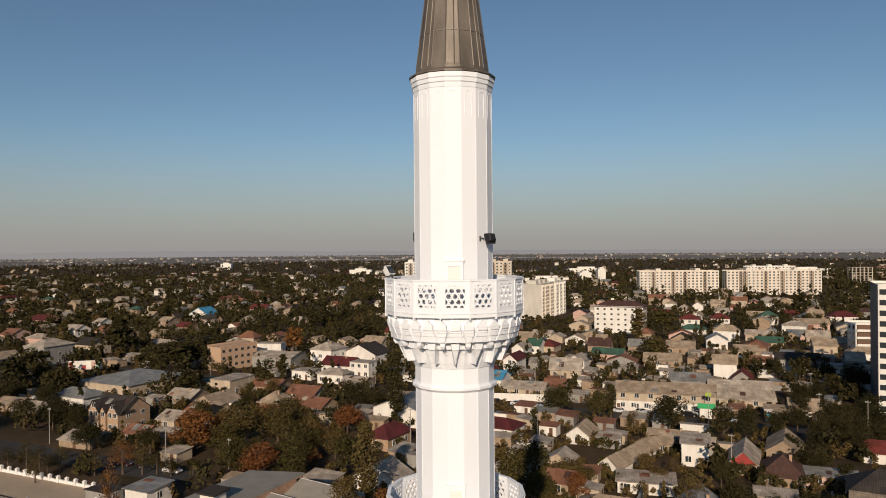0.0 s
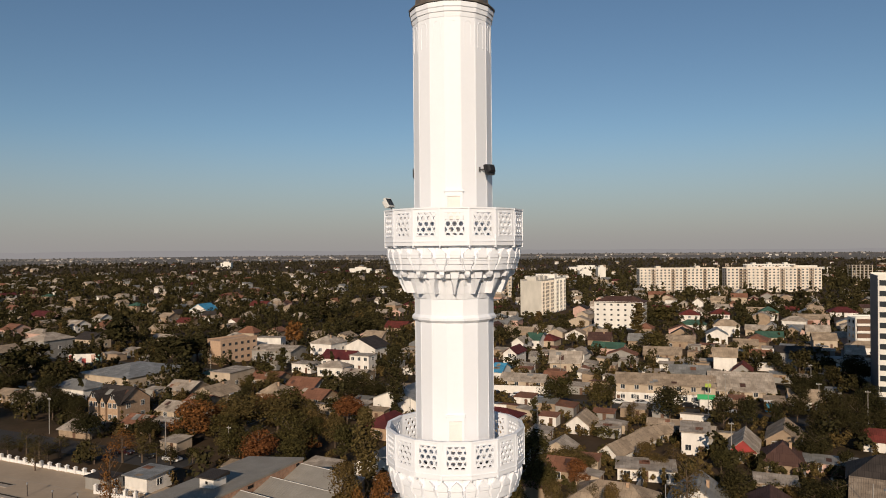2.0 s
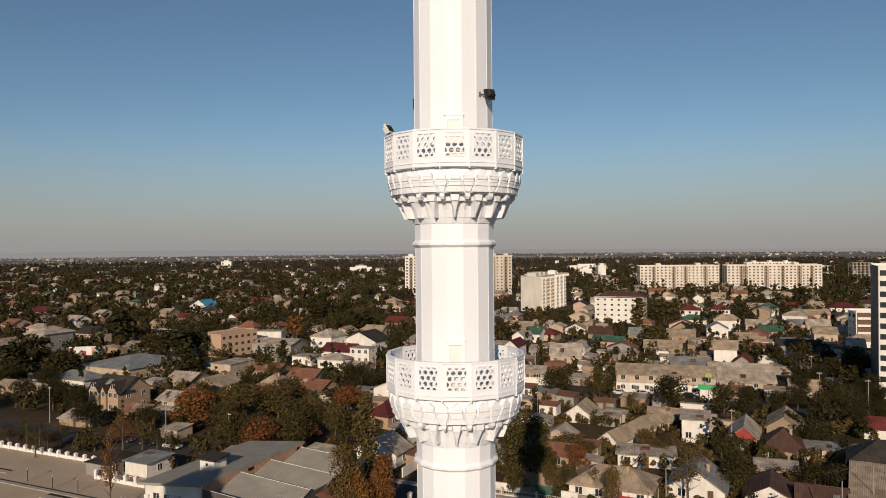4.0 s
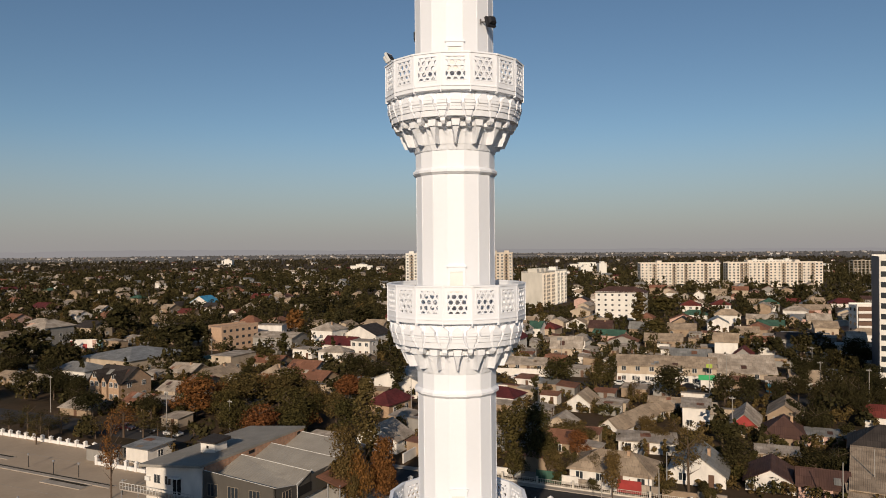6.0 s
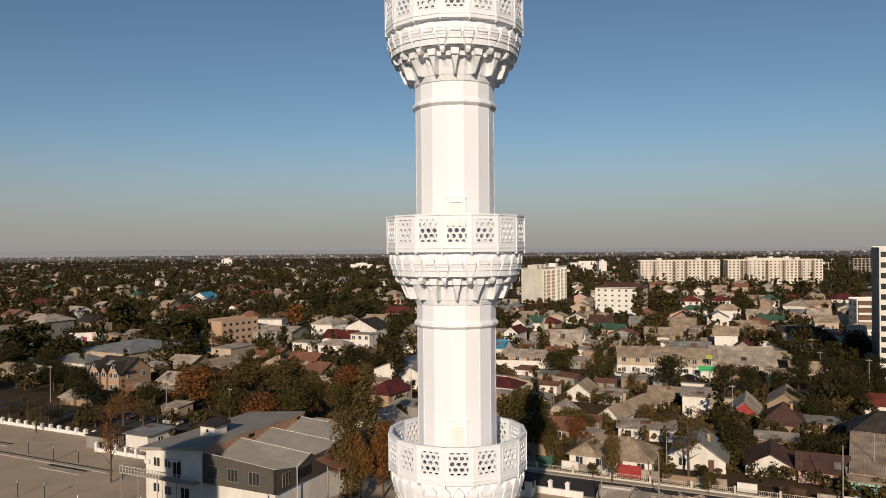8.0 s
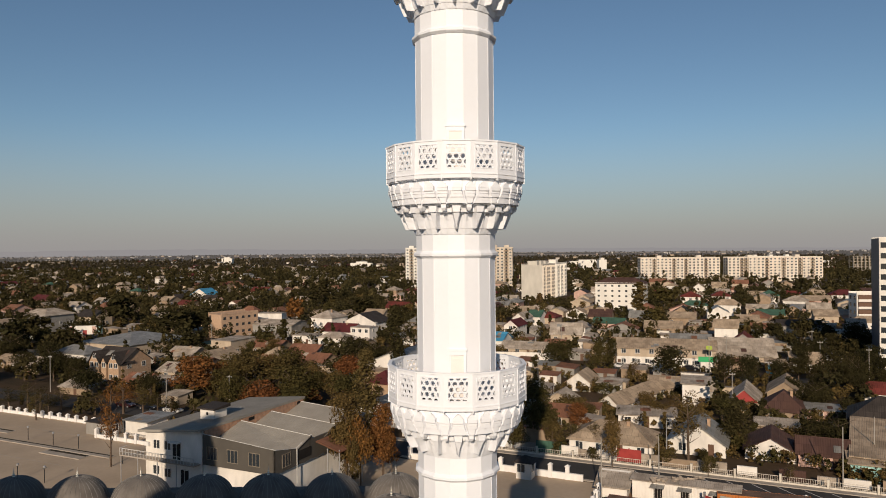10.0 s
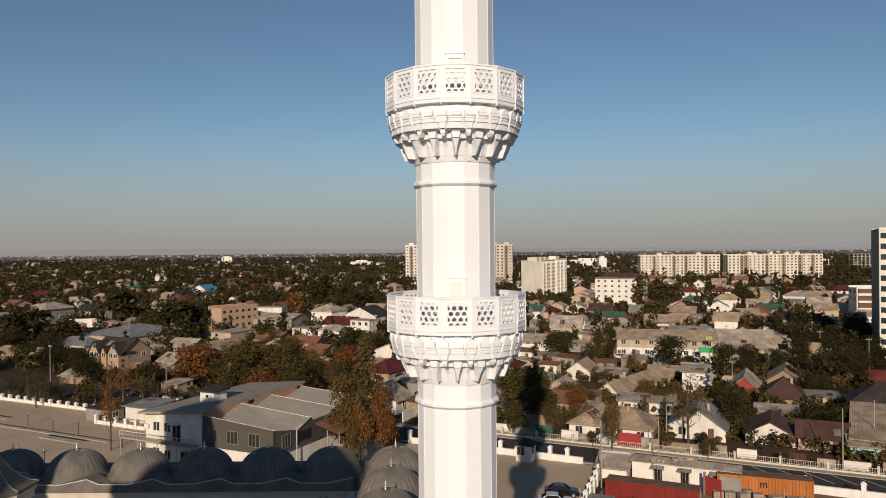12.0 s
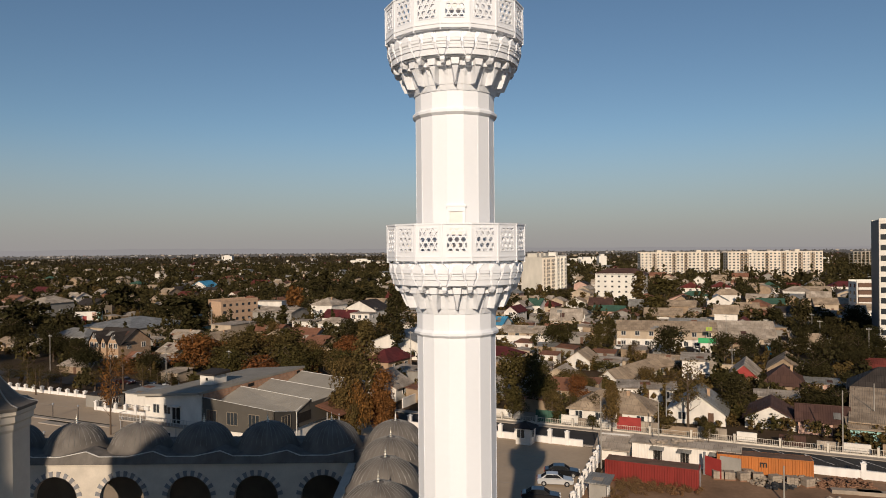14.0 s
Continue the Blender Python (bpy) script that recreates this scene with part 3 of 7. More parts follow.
def dome_mesh():
    m = Mesh()
    rad, rise = 2.72, 2.25
    prof = [(3.2, 0.0), (3.0, 0.16), (2.82, 0.4), (2.73, 0.62)] + [(rad * math.cos(a * math.pi / 20), 0.2 + rise * math.sin(a * math.pi / 20)) for a in range(2, 10)] + [(0.04, 0.2 + rise)]
    return m.lathe(prof, 40).data("dome_shell", DOMELEAD, True)


def dome_ribs():
    m = Mesh()
    for i in range(32):
        a = 2 * math.pi * i / 32
        last = None
        for j in range(0, 10):
            e = j * math.pi / 20
            p = ((2.73 * math.cos(e)) * math.sin(a), -(2.73 * math.cos(e)) * math.cos(a), 0.2 + 2.26 * math.sin(e))
            if last:
                m.bar(last, p, 0.013, 4)
            last = p
    return m.data("dome_seam", LEADSEAM2)


LEADSEAM2 = mat("pale_lead_seam", (0.27, 0.26, 0.245), 0.45, 0.2, 0.5, 0.1, 0.05, 0.2)
shell, ribs = dome_mesh(), dome_ribs()
finial = Mesh().lathe([(0.16, 0.0), (0.14, 0.08), (0.05, 0.12), (0.12, 0.22), (0.14, 0.3), (0.1, 0.38), (0.035, 0.42), (0.09, 0.52), (0.1, 0.58), (0.03, 0.66), (0.06, 0.74), (0.02, 0.82), (0.012, 1.15)], 10).data("finial", BRASS, True)
small_dome = thing("dome", "small ribbed lead dome with gilt finial on the arcade", "dome", pose(AX, AY, 10.45), "domes of the court arcade")
part("dome_shell", shell, None, small_dome)
part("dome_seam", ribs, None, small_dome)
part("finial", finial, None, small_dome, "thin pale gilt finial", at=shear(2.4) @ Matrix.Diagonal((0.9, 0.9, 0.8, 1)))
for k in range(1, 8):
    copy_thing(small_dome, pose(AX - BAY * k, AY, 10.45))
for k in range(1, 6):
    copy_thing(small_dome, pose(AX, AY - 6.05 * k, 10.45))

# corner turret of the court's front range
turret = thing("turret", "cream stone turret with a concave lead roof", "turret", pose(-14.42, 22.4, 0))
part("wall", Mesh().lathe([(1.2, 0), (1.2, 23.9), (1.25, 24.0), (1.25, 24.15), (1.32, 24.22), (1.32, 24.4), (1.38, 24.46), (1.38, 24.58)], 8, math.pi / 8), STONE, turret)
part("roof", Mesh().lathe([(1.42, 24.58), (1.44, 24.68), (1.2, 24.74), (0.95, 24.88), (0.7, 25.12), (0.45, 25.45), (0.2, 25.85), (0.03, 26.2)], 8, math.pi / 8), DOMELEAD, turret)
rib = Mesh()
for i in range(8):
    a = 2 * math.pi * (i + 0.5) / 8
    pts = [(1.44, 24.68), (1.2, 24.74), (0.95, 24.88), (0.7, 25.12), (0.45, 25.45), (0.2, 25.85)]
    for p, q in zip(pts[:-1], pts[1:]):
        rib.bar((p[0] * math.sin(a), -p[0] * math.cos(a), p[1]), (q[0] * math.sin(a), -q[0] * math.cos(a), q[1]), 0.025, 5)
part("roof_rib", rib, LEADSEAM2, turret, "pale lead rib")
# unseen hall and tower beside and behind the path, added to shade the court
hall = thing("prayer_hall", "cream stone prayer hall under a great lead dome", "mosque", pose(-30.25, -16, 0))
part("wall", Mesh().box(-17, 15, -17, 15, 0, 22).box(-10.95, 10.95, -12, 12, 22, 38.5), STONE, hall)
part("great_dome", Mesh().lathe([(11.15, 38.5), (11.15, 40)] + [(11.15 * math.cos(a * math.pi / 20), 40 + 8.5 * math.sin(a * math.pi / 20)) for a in range(10)] + [(0.1, 48.5)], 40), DOMELEAD, hall, smooth=True)
side = thing("corner_tower", "unseen square stone tower added to shade the court", "tower", pose(-45.9, 30, 0))
part("wall", Mesh().box(-4.6, 3.4, -4.5, 4.5, 0, 36), STONE, side)
part("dome", Mesh().lathe([(3.9, 36)] + [(3.9 * math.cos(a * math.pi / 20), 36 + 4.5 * math.sin(a * math.pi / 20)) for a in range(10)] + [(0.1, 40.5)], 32, 0, 0, pose(-0.6, 0, 0)), DOMELEAD, side, smooth=True)


# ---- houses ----
W = {"white": mat("limewash", (0.74, 0.69, 0.62), 0.85, 0.2, 1.5, 0.06, 0.1, streak=2, each=0.06),
     "cream": mat("cream_render", (0.47, 0.375, 0.275), 0.85, 0.2, 1.5, 0.06, 0.1, streak=2, each=0.06),
     "grey": mat("grey_render", (0.30, 0.28, 0.25), 0.85, 0.2, 1.5, 0.08, 0.1, streak=2, each=0.05),
     "brick": mat("tan_brick", (0.42, 0.285, 0.185), 0.9, 0.25, 0.5, 0.2, 0.2, each=0.05),
     "pink": mat("pink_render", (0.55, 0.36, 0.29), 0.85, 0.2, 1.5, 0.06, 0.1),
     "red": mat("red_paint", (0.33, 0.04, 0.034), 0.6, 0.2, 1.0, 0.08, 0.05),
     "turquoise": mat("turquoise_paint", (0.33, 0.55, 0.50), 0.7, 0.2, 1.0, 0.06),
     "mud": mat("mud_render", (0.34, 0.25, 0.17), 0.95, 0.25, 1.5, 0.1, 0.2)}
RF = {"slate": corrugated("asbestos_slate", (0.47, 0.40, 0.325), (0.27, 0.22, 0.17)),
      "tan": corrugated("tan_slate", (0.42, 0.325, 0.23), (0.26, 0.195, 0.135)),
      "zinc": corrugated("zinc_sheet", (0.30, 0.29, 0.265), (0.20, 0.19, 0.17), 0.4, 0, 0.5, 0.2),
      "brown": corrugated("brown_sheet", (0.10, 0.055, 0.042), (0.075, 0.042, 0.035), 0.35),
      "maroon": corrugated("maroon_sheet", (0.12, 0.028, 0.028), (0.085, 0.025, 0.025), 0.35),
      "red": corrugated("red_sheet", (0.155, 0.036, 0.028), (0.11, 0.032, 0.026), 0.35),
      "rust": corrugated("rusty_tile", (0.25, 0.115, 0.07), (0.19, 0.095, 0.06), 0.3),
      "green": corrugated("green_sheet", (0.06, 0.13, 0.09), (0.05, 0.095, 0.07), 0.35),
      "blue": corrugated("blue_sheet", (0.07, 0.30, 0.48), (0.06, 0.24, 0.40), 0.35),
      "dark": corrugated("dark_sheet", (0.055, 0.045, 0.04), (0.04, 0.034, 0.03), 0.35)}
WORDS = {"slate": "grey slate", "tan": "tan slate", "zinc": "zinc sheet", "brown": "brown sheet-metal", "maroon": "maroon sheet-metal", "red": "red sheet-metal", "rust": "rusty tile",
         "green": "green sheet-metal", "blue": "blue sheet-metal", "dark": "dark sheet-metal", "white": "whitewashed", "cream": "cream-rendered", "grey": "grey-rendered", "brick": "tan brick",
         "pink": "pink-rendered", "turquoise": "turquoise-painted", "mud": "mud-rendered"}
FRAMEW = mat("white_window_paint", (0.72, 0.70, 0.66), 0.5, 0.1, 0.5)
DOORW = mat("brown_door_wood", (0.14, 0.075, 0.045), 0.6, 0.3, 0.4)


def window_meshes(w, h, n=2, paint=None):
    f = Mesh()
    mid = [-w / 2 + 0.035 + (w - 0.07) * i / n for i in range(n + 1)]
    f.lattice([x + s for x in mid for s in (-0.035, 0.035)], [0, 0.07, h - 0.07, h], -0.06, 0.02)
    return f.data("window", paint or FRAMEW), Mesh().box(-w / 2 + 0.07, w / 2 - 0.07, -0.02, 0.01, 0.07, h - 0.07).data("pane", GLASS)


WIN, PANE = window_meshes(1.3, 1.35)
DOOR = Mesh().box(-0.45, 0.45, -0.05, 0.03, 0, 2.05).box(-0.32, 0.32, -0.07, -0.05, 0.2, 0.9).box(-0.32, 0.32, -0.07, -0.05, 1.05, 1.85).data("door", DOORW)
CHIM = Mesh().box(-0.25, 0.25, -0.25, 0.25, -1.2, 0.9).box(-0.31, 0.31, -0.31, 0.31, 0.9, 1.02).data("chimney", W["brick"])
rects = []                        # house plans, for the bushes along their walls
taken = []                        # footprints (x, y, radius) that trees keep clear of
picked = random.Random(7)


def roof_mesh(w, d, h, rise, ridge, over=0.45, t=0.14):
    """A roof over w x d whose foot is y = 0; ridge: x, y, hip, shed or flat."""
    m = Mesh()
    x0, x1, y0, y1 = -w / 2 - over, w / 2 + over, -over, d + over

    def plate(*q):
        n = len(q)
        v = list(q) + [(a, b, c - t) for a, b, c in q]
        m.add(v, [tuple(range(n)), tuple(range(2 * n - 1, n - 1, -1))] + [(i, i + n, (i + 1) % n + n, (i + 1) % n) for i in range(n)])

    drop = over * rise / (d / 2 if ridge != "y" else w / 2)
    e, top = h - drop, h + rise + t
    if ridge == "x":
        plate((x0, y0, e), (x1, y0, e), (x1, d / 2, top), (x0, d / 2, top))
        plate((x1, y1, e), (x0, y1, e), (x0, d / 2, top + 0.004), (x1, d / 2, top + 0.004))
    elif ridge == "y":
        plate((x0, y1, e), (x0, y0, e), (0, y0, top), (0, y1, top))
        plate((x1, y0, e), (x1, y1, e), (0, y1, top + 0.004), (0, y0, top + 0.004))
    elif ridge == "hip":
        if w >= d:
            a, b = (-w / 2 + d * 0.45, d / 2, top), (w / 2 - d * 0.45, d / 2, top)
        else:
            a, b = (0, w * 0.45, top), (0, d - w * 0.45, top)
        if w >= d:
            plate((x0, y0, e), (x1, y0, e), b, a), plate((x1, y1, e), (x0, y1, e), a, b)
            plate((x0, y1, e), (x0, y0, e), a), plate((x1, y0, e), (x1, y1, e), b)
        else:
            plate((x0, y0, e), (x1, y0, e), a), plate((x1, y1, e), (x0, y1, e), b)
            plate((x0, y1, e), (x0, y0, e), a, b), plate((x1, y0, e), (x1, y1, e), b, a)
    elif ridge == "shed":
        plate((x0, y0, h + 0.1), (x1, y0, h + 0.1), (x1, y1, h + rise + 0.1), (x0, y1, h + rise + 0.1))
    else:
        plate((x0 + 0.2, y0 + 0.2, h + 0.16), (x1 - 0.2, y0 + 0.2, h + 0.16), (x1 - 0.2, y1 - 0.2, h + 0.2), (x0 + 0.2, y1 - 0.2, h + 0.2))
    return m


def wall_mesh(w, d, h, rise, ridge):
    m = Mesh()
    x = w / 2
    if ridge == "y":
        m.prism([(-x, 0), (x, 0), (x, h), (0, h + rise), (-x, h)], 0, d)
    elif ridge in ("x", "shed"):
        p = [(0, 0), (d, 0), (d, h), (d / 2, h + rise), (0, h)] if ridge == "x" else [(0, 0), (d, 0), (d, h + rise), (0, h)]
        n = len(p)
        v = [(-x, a, b) for a, b in p] + [(x, a, b) for a, b in p]
        m.add(v, [tuple(range(n - 1, -1, -1)), tuple(range(n, 2 * n))] + [(i, (i + 1) % n, (i + 1) % n + n, i + n) for i in range(n)])
    else:
        m.box(-x, x, 0, d, 0, h)
    return m


def house(x, y, w, d, h, rise, turn, ridge, wall, roof, label="", windows=-1, storeys=0, chimney=True, detail=True):
    """(x, y): the middle of its front's foot; d: how far it goes back."""
    label = label or f"{WORDS[wall]} house with {WORDS[roof]} {'flat ' if ridge == 'flat' else ''}roof"
    at = pose(x, y, 0, 0, 0, turn)
    ob = thing("house", label, "house", at)
    wl = part("wall", wall_mesh(w, d, h, rise, ridge), W[wall], ob)
    rf = part("roof", roof_mesh(w, d, h, rise, ridge), RF[roof], ob)
    c = at @ Vector((0, d / 2, 0))
    taken.append((c.x, c.y, max(w, d) / 2 + 1.5))
    rects.append((at, w, d))
    if not detail:
        return ob
    floors = storeys or max(1, int(h / 2.7))
    n = windows if windows >= 0 else max(1, int(w / 3.2))
    for s in range(floors):
        z = 0.9 + s * 2.9 if h > 2.5 else 0.6
        for i in range(n):
            px = -w / 2 + w * (i + 0.5) / n
            if s == 0 and i == n // 2 and n > 1:
                part("door", DOOR, None, ob, at=pose(px, 0, 0.02))
                continue
            if z + 1.4 > h:
                continue
            wn = part("window", WIN, None, ob, at=pose(px, -0.01, z))
            part("pane", PANE, None, wn)
        for side, sx in ((90, w / 2), (-90, -w / 2)):
            for i in range(max(1, int(d / 4.5))):
                if z + 1.4 > h:
                    continue
                wn = part("window", WIN, None, ob, at=pose(sx + 0.01 * (1 if sx > 0 else -1), d * (i + 0.5) / max(1, int(d / 4.5)), z, 0, 0, side))
                part("pane", PANE, None, wn)
    if ridge in ("x", "shed") and y < 260:
        for k in range(picked.choice((0, 1, 2, 3))):
            pw, pd = picked.uniform(0.9, 2.2), picked.uniform(0.9, 1.9)
            run = d / 2 if ridge == "x" else d
            if pw > w * 0.7 or pd > run * 0.8:
                continue
            px, py = picked.uniform(-w / 2 + pw / 2, w / 2 - pw / 2), picked.uniform(0.1, run - pd - 0.1)
            lift = 0.19 if ridge == "x" else 0.13
            z0, z1 = h + rise * py / run + lift, h + rise * (py + pd) / run + lift
            q = [(px - pw / 2, py, z0), (px + pw / 2, py, z0), (px + pw / 2, py + pd, z1), (px - pw / 2, py + pd, z1)]
            m = Mesh().add(q + [(a, b, c - 0.03) for a, b, c in q], [(0, 1, 2, 3), (7, 6, 5, 4), (0, 4, 5, 1), (1, 5, 6, 2), (2, 6, 7, 3), (3, 7, 4, 0)])
            part("patch_sheet", m, RF[picked.choice(("rust", "zinc", "slate", "tan", "brown"))], rf, "odd patching sheet")
    if chimney and ridge in ("x", "y", "hip") and picked.random() < 0.3:
        part("chimney", CHIM, None, rf, at=pose(w * 0.18, d * 0.42, h + rise * 0.72))
    return ob


def shed(x, y, w, d, h, turn, wall, roof):
    """A low outbuilding with a single slope."""
    ob = thing("shed", f"low {WORDS[wall]} outbuilding under a {WORDS[roof]} roof", "shed", pose(x, y, 0, 0, 0, turn), "outbuildings of the town")
    part("wall", wall_mesh(w, d, h, 0.5, "shed"), W[wall], ob)
    part("roof", roof_mesh(w, d, h, 0.5, "shed", 0.25, 0.08), RF[roof], ob)
    part("door", DOOR, None, ob, at=pose(w * 0.2, -0.01, 0.02))
    c = ob.matrix_basis @ Vector((0, d / 2, 0))
    taken.append((c.x, c.y, max(w, d) / 2 + 0.3))
    return ob


def yard_wall(x, y, l, turn, wall):
    ob = solid("garden_wall", Mesh().box(-l / 2, l / 2, -0.12, 0.12, 0, 1.7).box(-l / 2, l / 2, -0.18, 0.18, 1.7, 1.78), W[wall], f"{WORDS[wall]} garden wall with a flat coping", "wall", "garden walls", at=pose(x, y, 0, 0, 0, turn))
    return ob


def cross_gable(ob, x, w, h, rise):
    """A gable that stands out of a house's front, with its own small roof and windows."""
    wall = Mesh().prism([(x - w / 2, 0), (x + w / 2, 0), (x + w / 2, h), (x, h + rise), (x - w / 2, h)], -0.9, 3.0)
    part("gable_wall", wall, W["brick"], ob)
    r = Mesh()
    for s in (-1, 1):
        q = [(x + s * (w / 2 + 0.35), -1.3, h - 0.35), (x, -1.3, h + rise + 0.15), (x, 4.2, h + rise + 0.15), (x + s * (w / 2 + 0.35), 4.2, h - 0.35)]
        r.add(q + [(a, b, c - 0.14) for a, b, c in q], [(0, 1, 2, 3), (7, 6, 5, 4), (0, 4, 5, 1), (1, 5, 6, 2), (2, 6, 7, 3), (3, 7, 4, 0)])
    part("gable_roof", r, RF["dark"], ob)
    for z in ((1.2, 4.2, 6.4) if w > 3 else (4.2,)):
        for px in ((x - 0.9, x + 0.9) if w > 3 and z < 6 else (x,)):
            wn = part("window", WIN, None, ob, at=pose(px, -0.91, z))
            part("pane", PANE, None, wn)


# ---- blocks of flats and other large buildings ----
PANELC = mat("pale_concrete_panel", (0.68, 0.60, 0.50), 0.85, 0.16, 4, 0.06, 0.08, streak=3)
PANELT = mat("tan_concrete_panel", (0.56, 0.48, 0.385), 0.85, 0.18, 4, 0.06, 0.08, streak=3)
PANELW = mat("white_render_block", (0.72, 0.68, 0.61), 0.85, 0.12, 4, 0.05, 0.08, streak=3)
SHADENAVY = mat("dark_blue_shade", (0.05, 0.055, 0.075), 0.6, 0.2, 3)
FLATWIN = Mesh().box(-0.95, 0.95, -0.08, 0.02, -0.06, 1.5).data("window", FRAMEW)
FLATPANE = Mesh().box(-0.82, -0.05, -0.1, -0.07, 0.06, 1.4).box(0.05, 0.82, -0.1, -0.07, 0.06, 1.4).data("pane", GLASS)
FLATDARK = Mesh().box(-0.9, 0.9, -0.03, 0.02, 0, 1.5).data("window", GLASS)


LOGGIA = mat("brownish_loggia", (0.31, 0.235, 0.17), 0.8, 0.2, 3, 0.08, 0.08)


def flats(name, label, x, y, w, d, floors, turn, bays, skin, storey=2.85, loggia=(), roof_boxes=2, side_bays=2, win=None, parapet=0.8, base=0.0, big=1.0, stack=None):
    """A slab block: body, parapet, stair heads on the roof, a window for each flat, and stacks of loggias."""
    ob = thing(name, label, "apartment building", pose(x, y, base, 0, 0, turn), "blocks of flats")
    h = floors * storey + 0.9 - base
    part("wall", Mesh().box(-w / 2, w / 2, 0, d, 0, h), skin, ob)
    part("roof", Mesh().box(-w / 2 - 0.1, w / 2 + 0.1, -0.1, d + 0.1, h, h + 0.12).box(-w / 2, w / 2, -0.1, 0.15, h + 0.12, h + parapet).box(-w / 2, w / 2, d - 0.15, d + 0.1, h + 0.12, h + parapet), skin, ob)
    for i in range(roof_boxes):
        bx = -w / 2 + w * (i + 0.5) / roof_boxes
        part("stair_head", Mesh().box(bx - 2.2, bx + 2.2, d * 0.3, d * 0.75, h + 0.12, h + 2.6), skin, ob)
    for b in range(bays):
        px = -w / 2 + w * (b + 0.5) / bays
        wide = w / bays
        if b in loggia:
            lo = Mesh()
            for s in range(floors):
                z = 0.9 + s * storey - base
                lo.box(px - wide * 0.46, px + wide * 0.46, -1.0, 0, z - 0.15, z).box(px - wide * 0.46, px + wide * 0.46, -1.05, -0.95, z, z + 1.0)
            lo.box(px - wide * 0.48, px - wide * 0.46, -1.0, 0, 0.6 - base, h - 0.2).box(px + wide * 0.46, px + wide * 0.48, -1.0, 0, 0.6 - base, h - 0.2)
            part("loggia", lo, stack or LOGGIA, ob, "" if stack else "brownish glazed loggia stack")
        for s in range(floors):
            z = 0.9 + s * storey + 0.75 - base
            wn = part("window", win or (FLATDARK if b in loggia else FLATWIN), None, ob, at=Matrix.Translation((px, -0.01, z)) @ Matrix.Diagonal((big, 1, big, 1)))
            if not win and b not in loggia:
                part("pane", FLATPANE, None, wn)
    for b in range(side_bays):
        for s in range(floors):
            for sx, a in ((-w / 2 - 0.01, -90), (w / 2 + 0.01, 90)):
                part("window", FLATDARK, None, ob, at=pose(sx, d * (b + 0.5) / side_bays, 0.9 + s * storey + 0.75 - base, 0, 0, a))
    taken.append((x, y + d / 2, max(w, d) / 2 + 2))
    return ob


flats("apartment_block", "long pale nine-storey panel apartment block with loggias", 225.0, 684, 74.5, 13, 8, -3, 20, PANELC, 2.72, (3, 8, 11, 16))
flats("apartment_block", "long pale nine-storey apartment block beside its twin", 312.8, 678, 88, 13, 8, -3, 23, PANELC, 2.72, (3, 4, 9, 13, 17, 20))
flats("apartment_block", "white apartment block far behind the long pair", 412, 900, 60, 13, 7, 0, 14, PANELW, 2.7, (3, 8), 3)
flats("apartment_tower", "grey-beige nine-storey apartment block with blank end wall and stacked balconies", 69.2, 475, 24.5, 14.5, 9, 62, 8, mat("weathered_grey_panel", (0.56, 0.52, 0.45), 0.85, 0.2, 3, 0.06, 0.08, streak=3), 2.42, (0, 2, 3, 5, 6), 3, 0, stack=PANELC)
flats("apartment_tower", "grey-white apartment block with white balconies", 81.6, 499, 23, 11.5, 9, 62, 6, PANELW, 2.46, (0, 2, 4), 1, 0, stack=PANELW)
flats("apartment_tower", "pinkish twelve-storey tower block with stepped roof", 50.0, 640, 22, 16, 12, -8, 6, PANELT, 2.75, (1, 4), 2, 3)
flats("apartment_tower", "white twelve-storey tower block with stepped roof", -25.5, 640, 18, 16, 12, -8, 5, PANELW, 2.75, (1, 3), 2, 3)
flats("office_block", "white five-storey building with a dark hipped roof", 94.6, 388, 26, 13, 5, -24, 7, PANELW, 2.75, (), 0, 4, FLATDARK, 0.2, 0.0, 0.62)
part("hipped_roof", roof_mesh(26.6, 13.6, 14.7, 2.6, "hip", 0.5), RF["brown"], bpy.data.objects["office_block"])
flats("tower_block", "tall pale tower block with black window openings", 135.4, 187.9, 37, 20, 12, -25.8, 15, PANELW, 2.9, (), 2, 0, FLATDARK, 0.8)
# dark blue sheet paints the shade of the end turned from the sun
part("shaded_end", Mesh().box(-18.62, -18.5, 0.0, 20, 0, 36.2), SHADENAVY, bpy.data.objects["tower_block"], "end wall coloured dark blue for its shade")
flats("balcony_building", "white four-storey building with dark glazed balconies", 180, 304, 10, 9, 4, -10, 0, PANELW, 3.1, (), 0, 2, FLATDARK, 0.8)
for s in range(4):
    bl = part("balcony", Mesh().box(-4.6, 2.6, -0.9, 0.0, 0.9 + 3.1 * s, 1.9 + 3.1 * s), PANELW, bpy.data.objects["balcony_building"], "white balcony parapet")
    part("glazing", Mesh().box(-4.5, 2.5, -0.8, 0.02, 1.9 + 3.1 * s, 3.75 + 3.1 * s), DOORW, bl, "dark brown balcony glazing")
# bare concrete frame, far off
frame_ob = thing("concrete_frame", "unfinished bare concrete building frame of seven storeys", "construction", pose(468, 800, 0, 0, 0, -6))
fr = Mesh()
for s in range(8):
    fr.box(-11, 11, 0, 12, s * 3.0, s * 3.0 + 0.3)
part("slab", fr, PANELT, frame_ob)
fr = Mesh()
for i in range(6):
    for j in range(2):
        fr.box(-11 + i * 4.2, -10.3 + i * 4.2, j * 11.2, j * 11.2 + 0.7, 0, 21)
part("column", fr, PANELT, frame_ob)
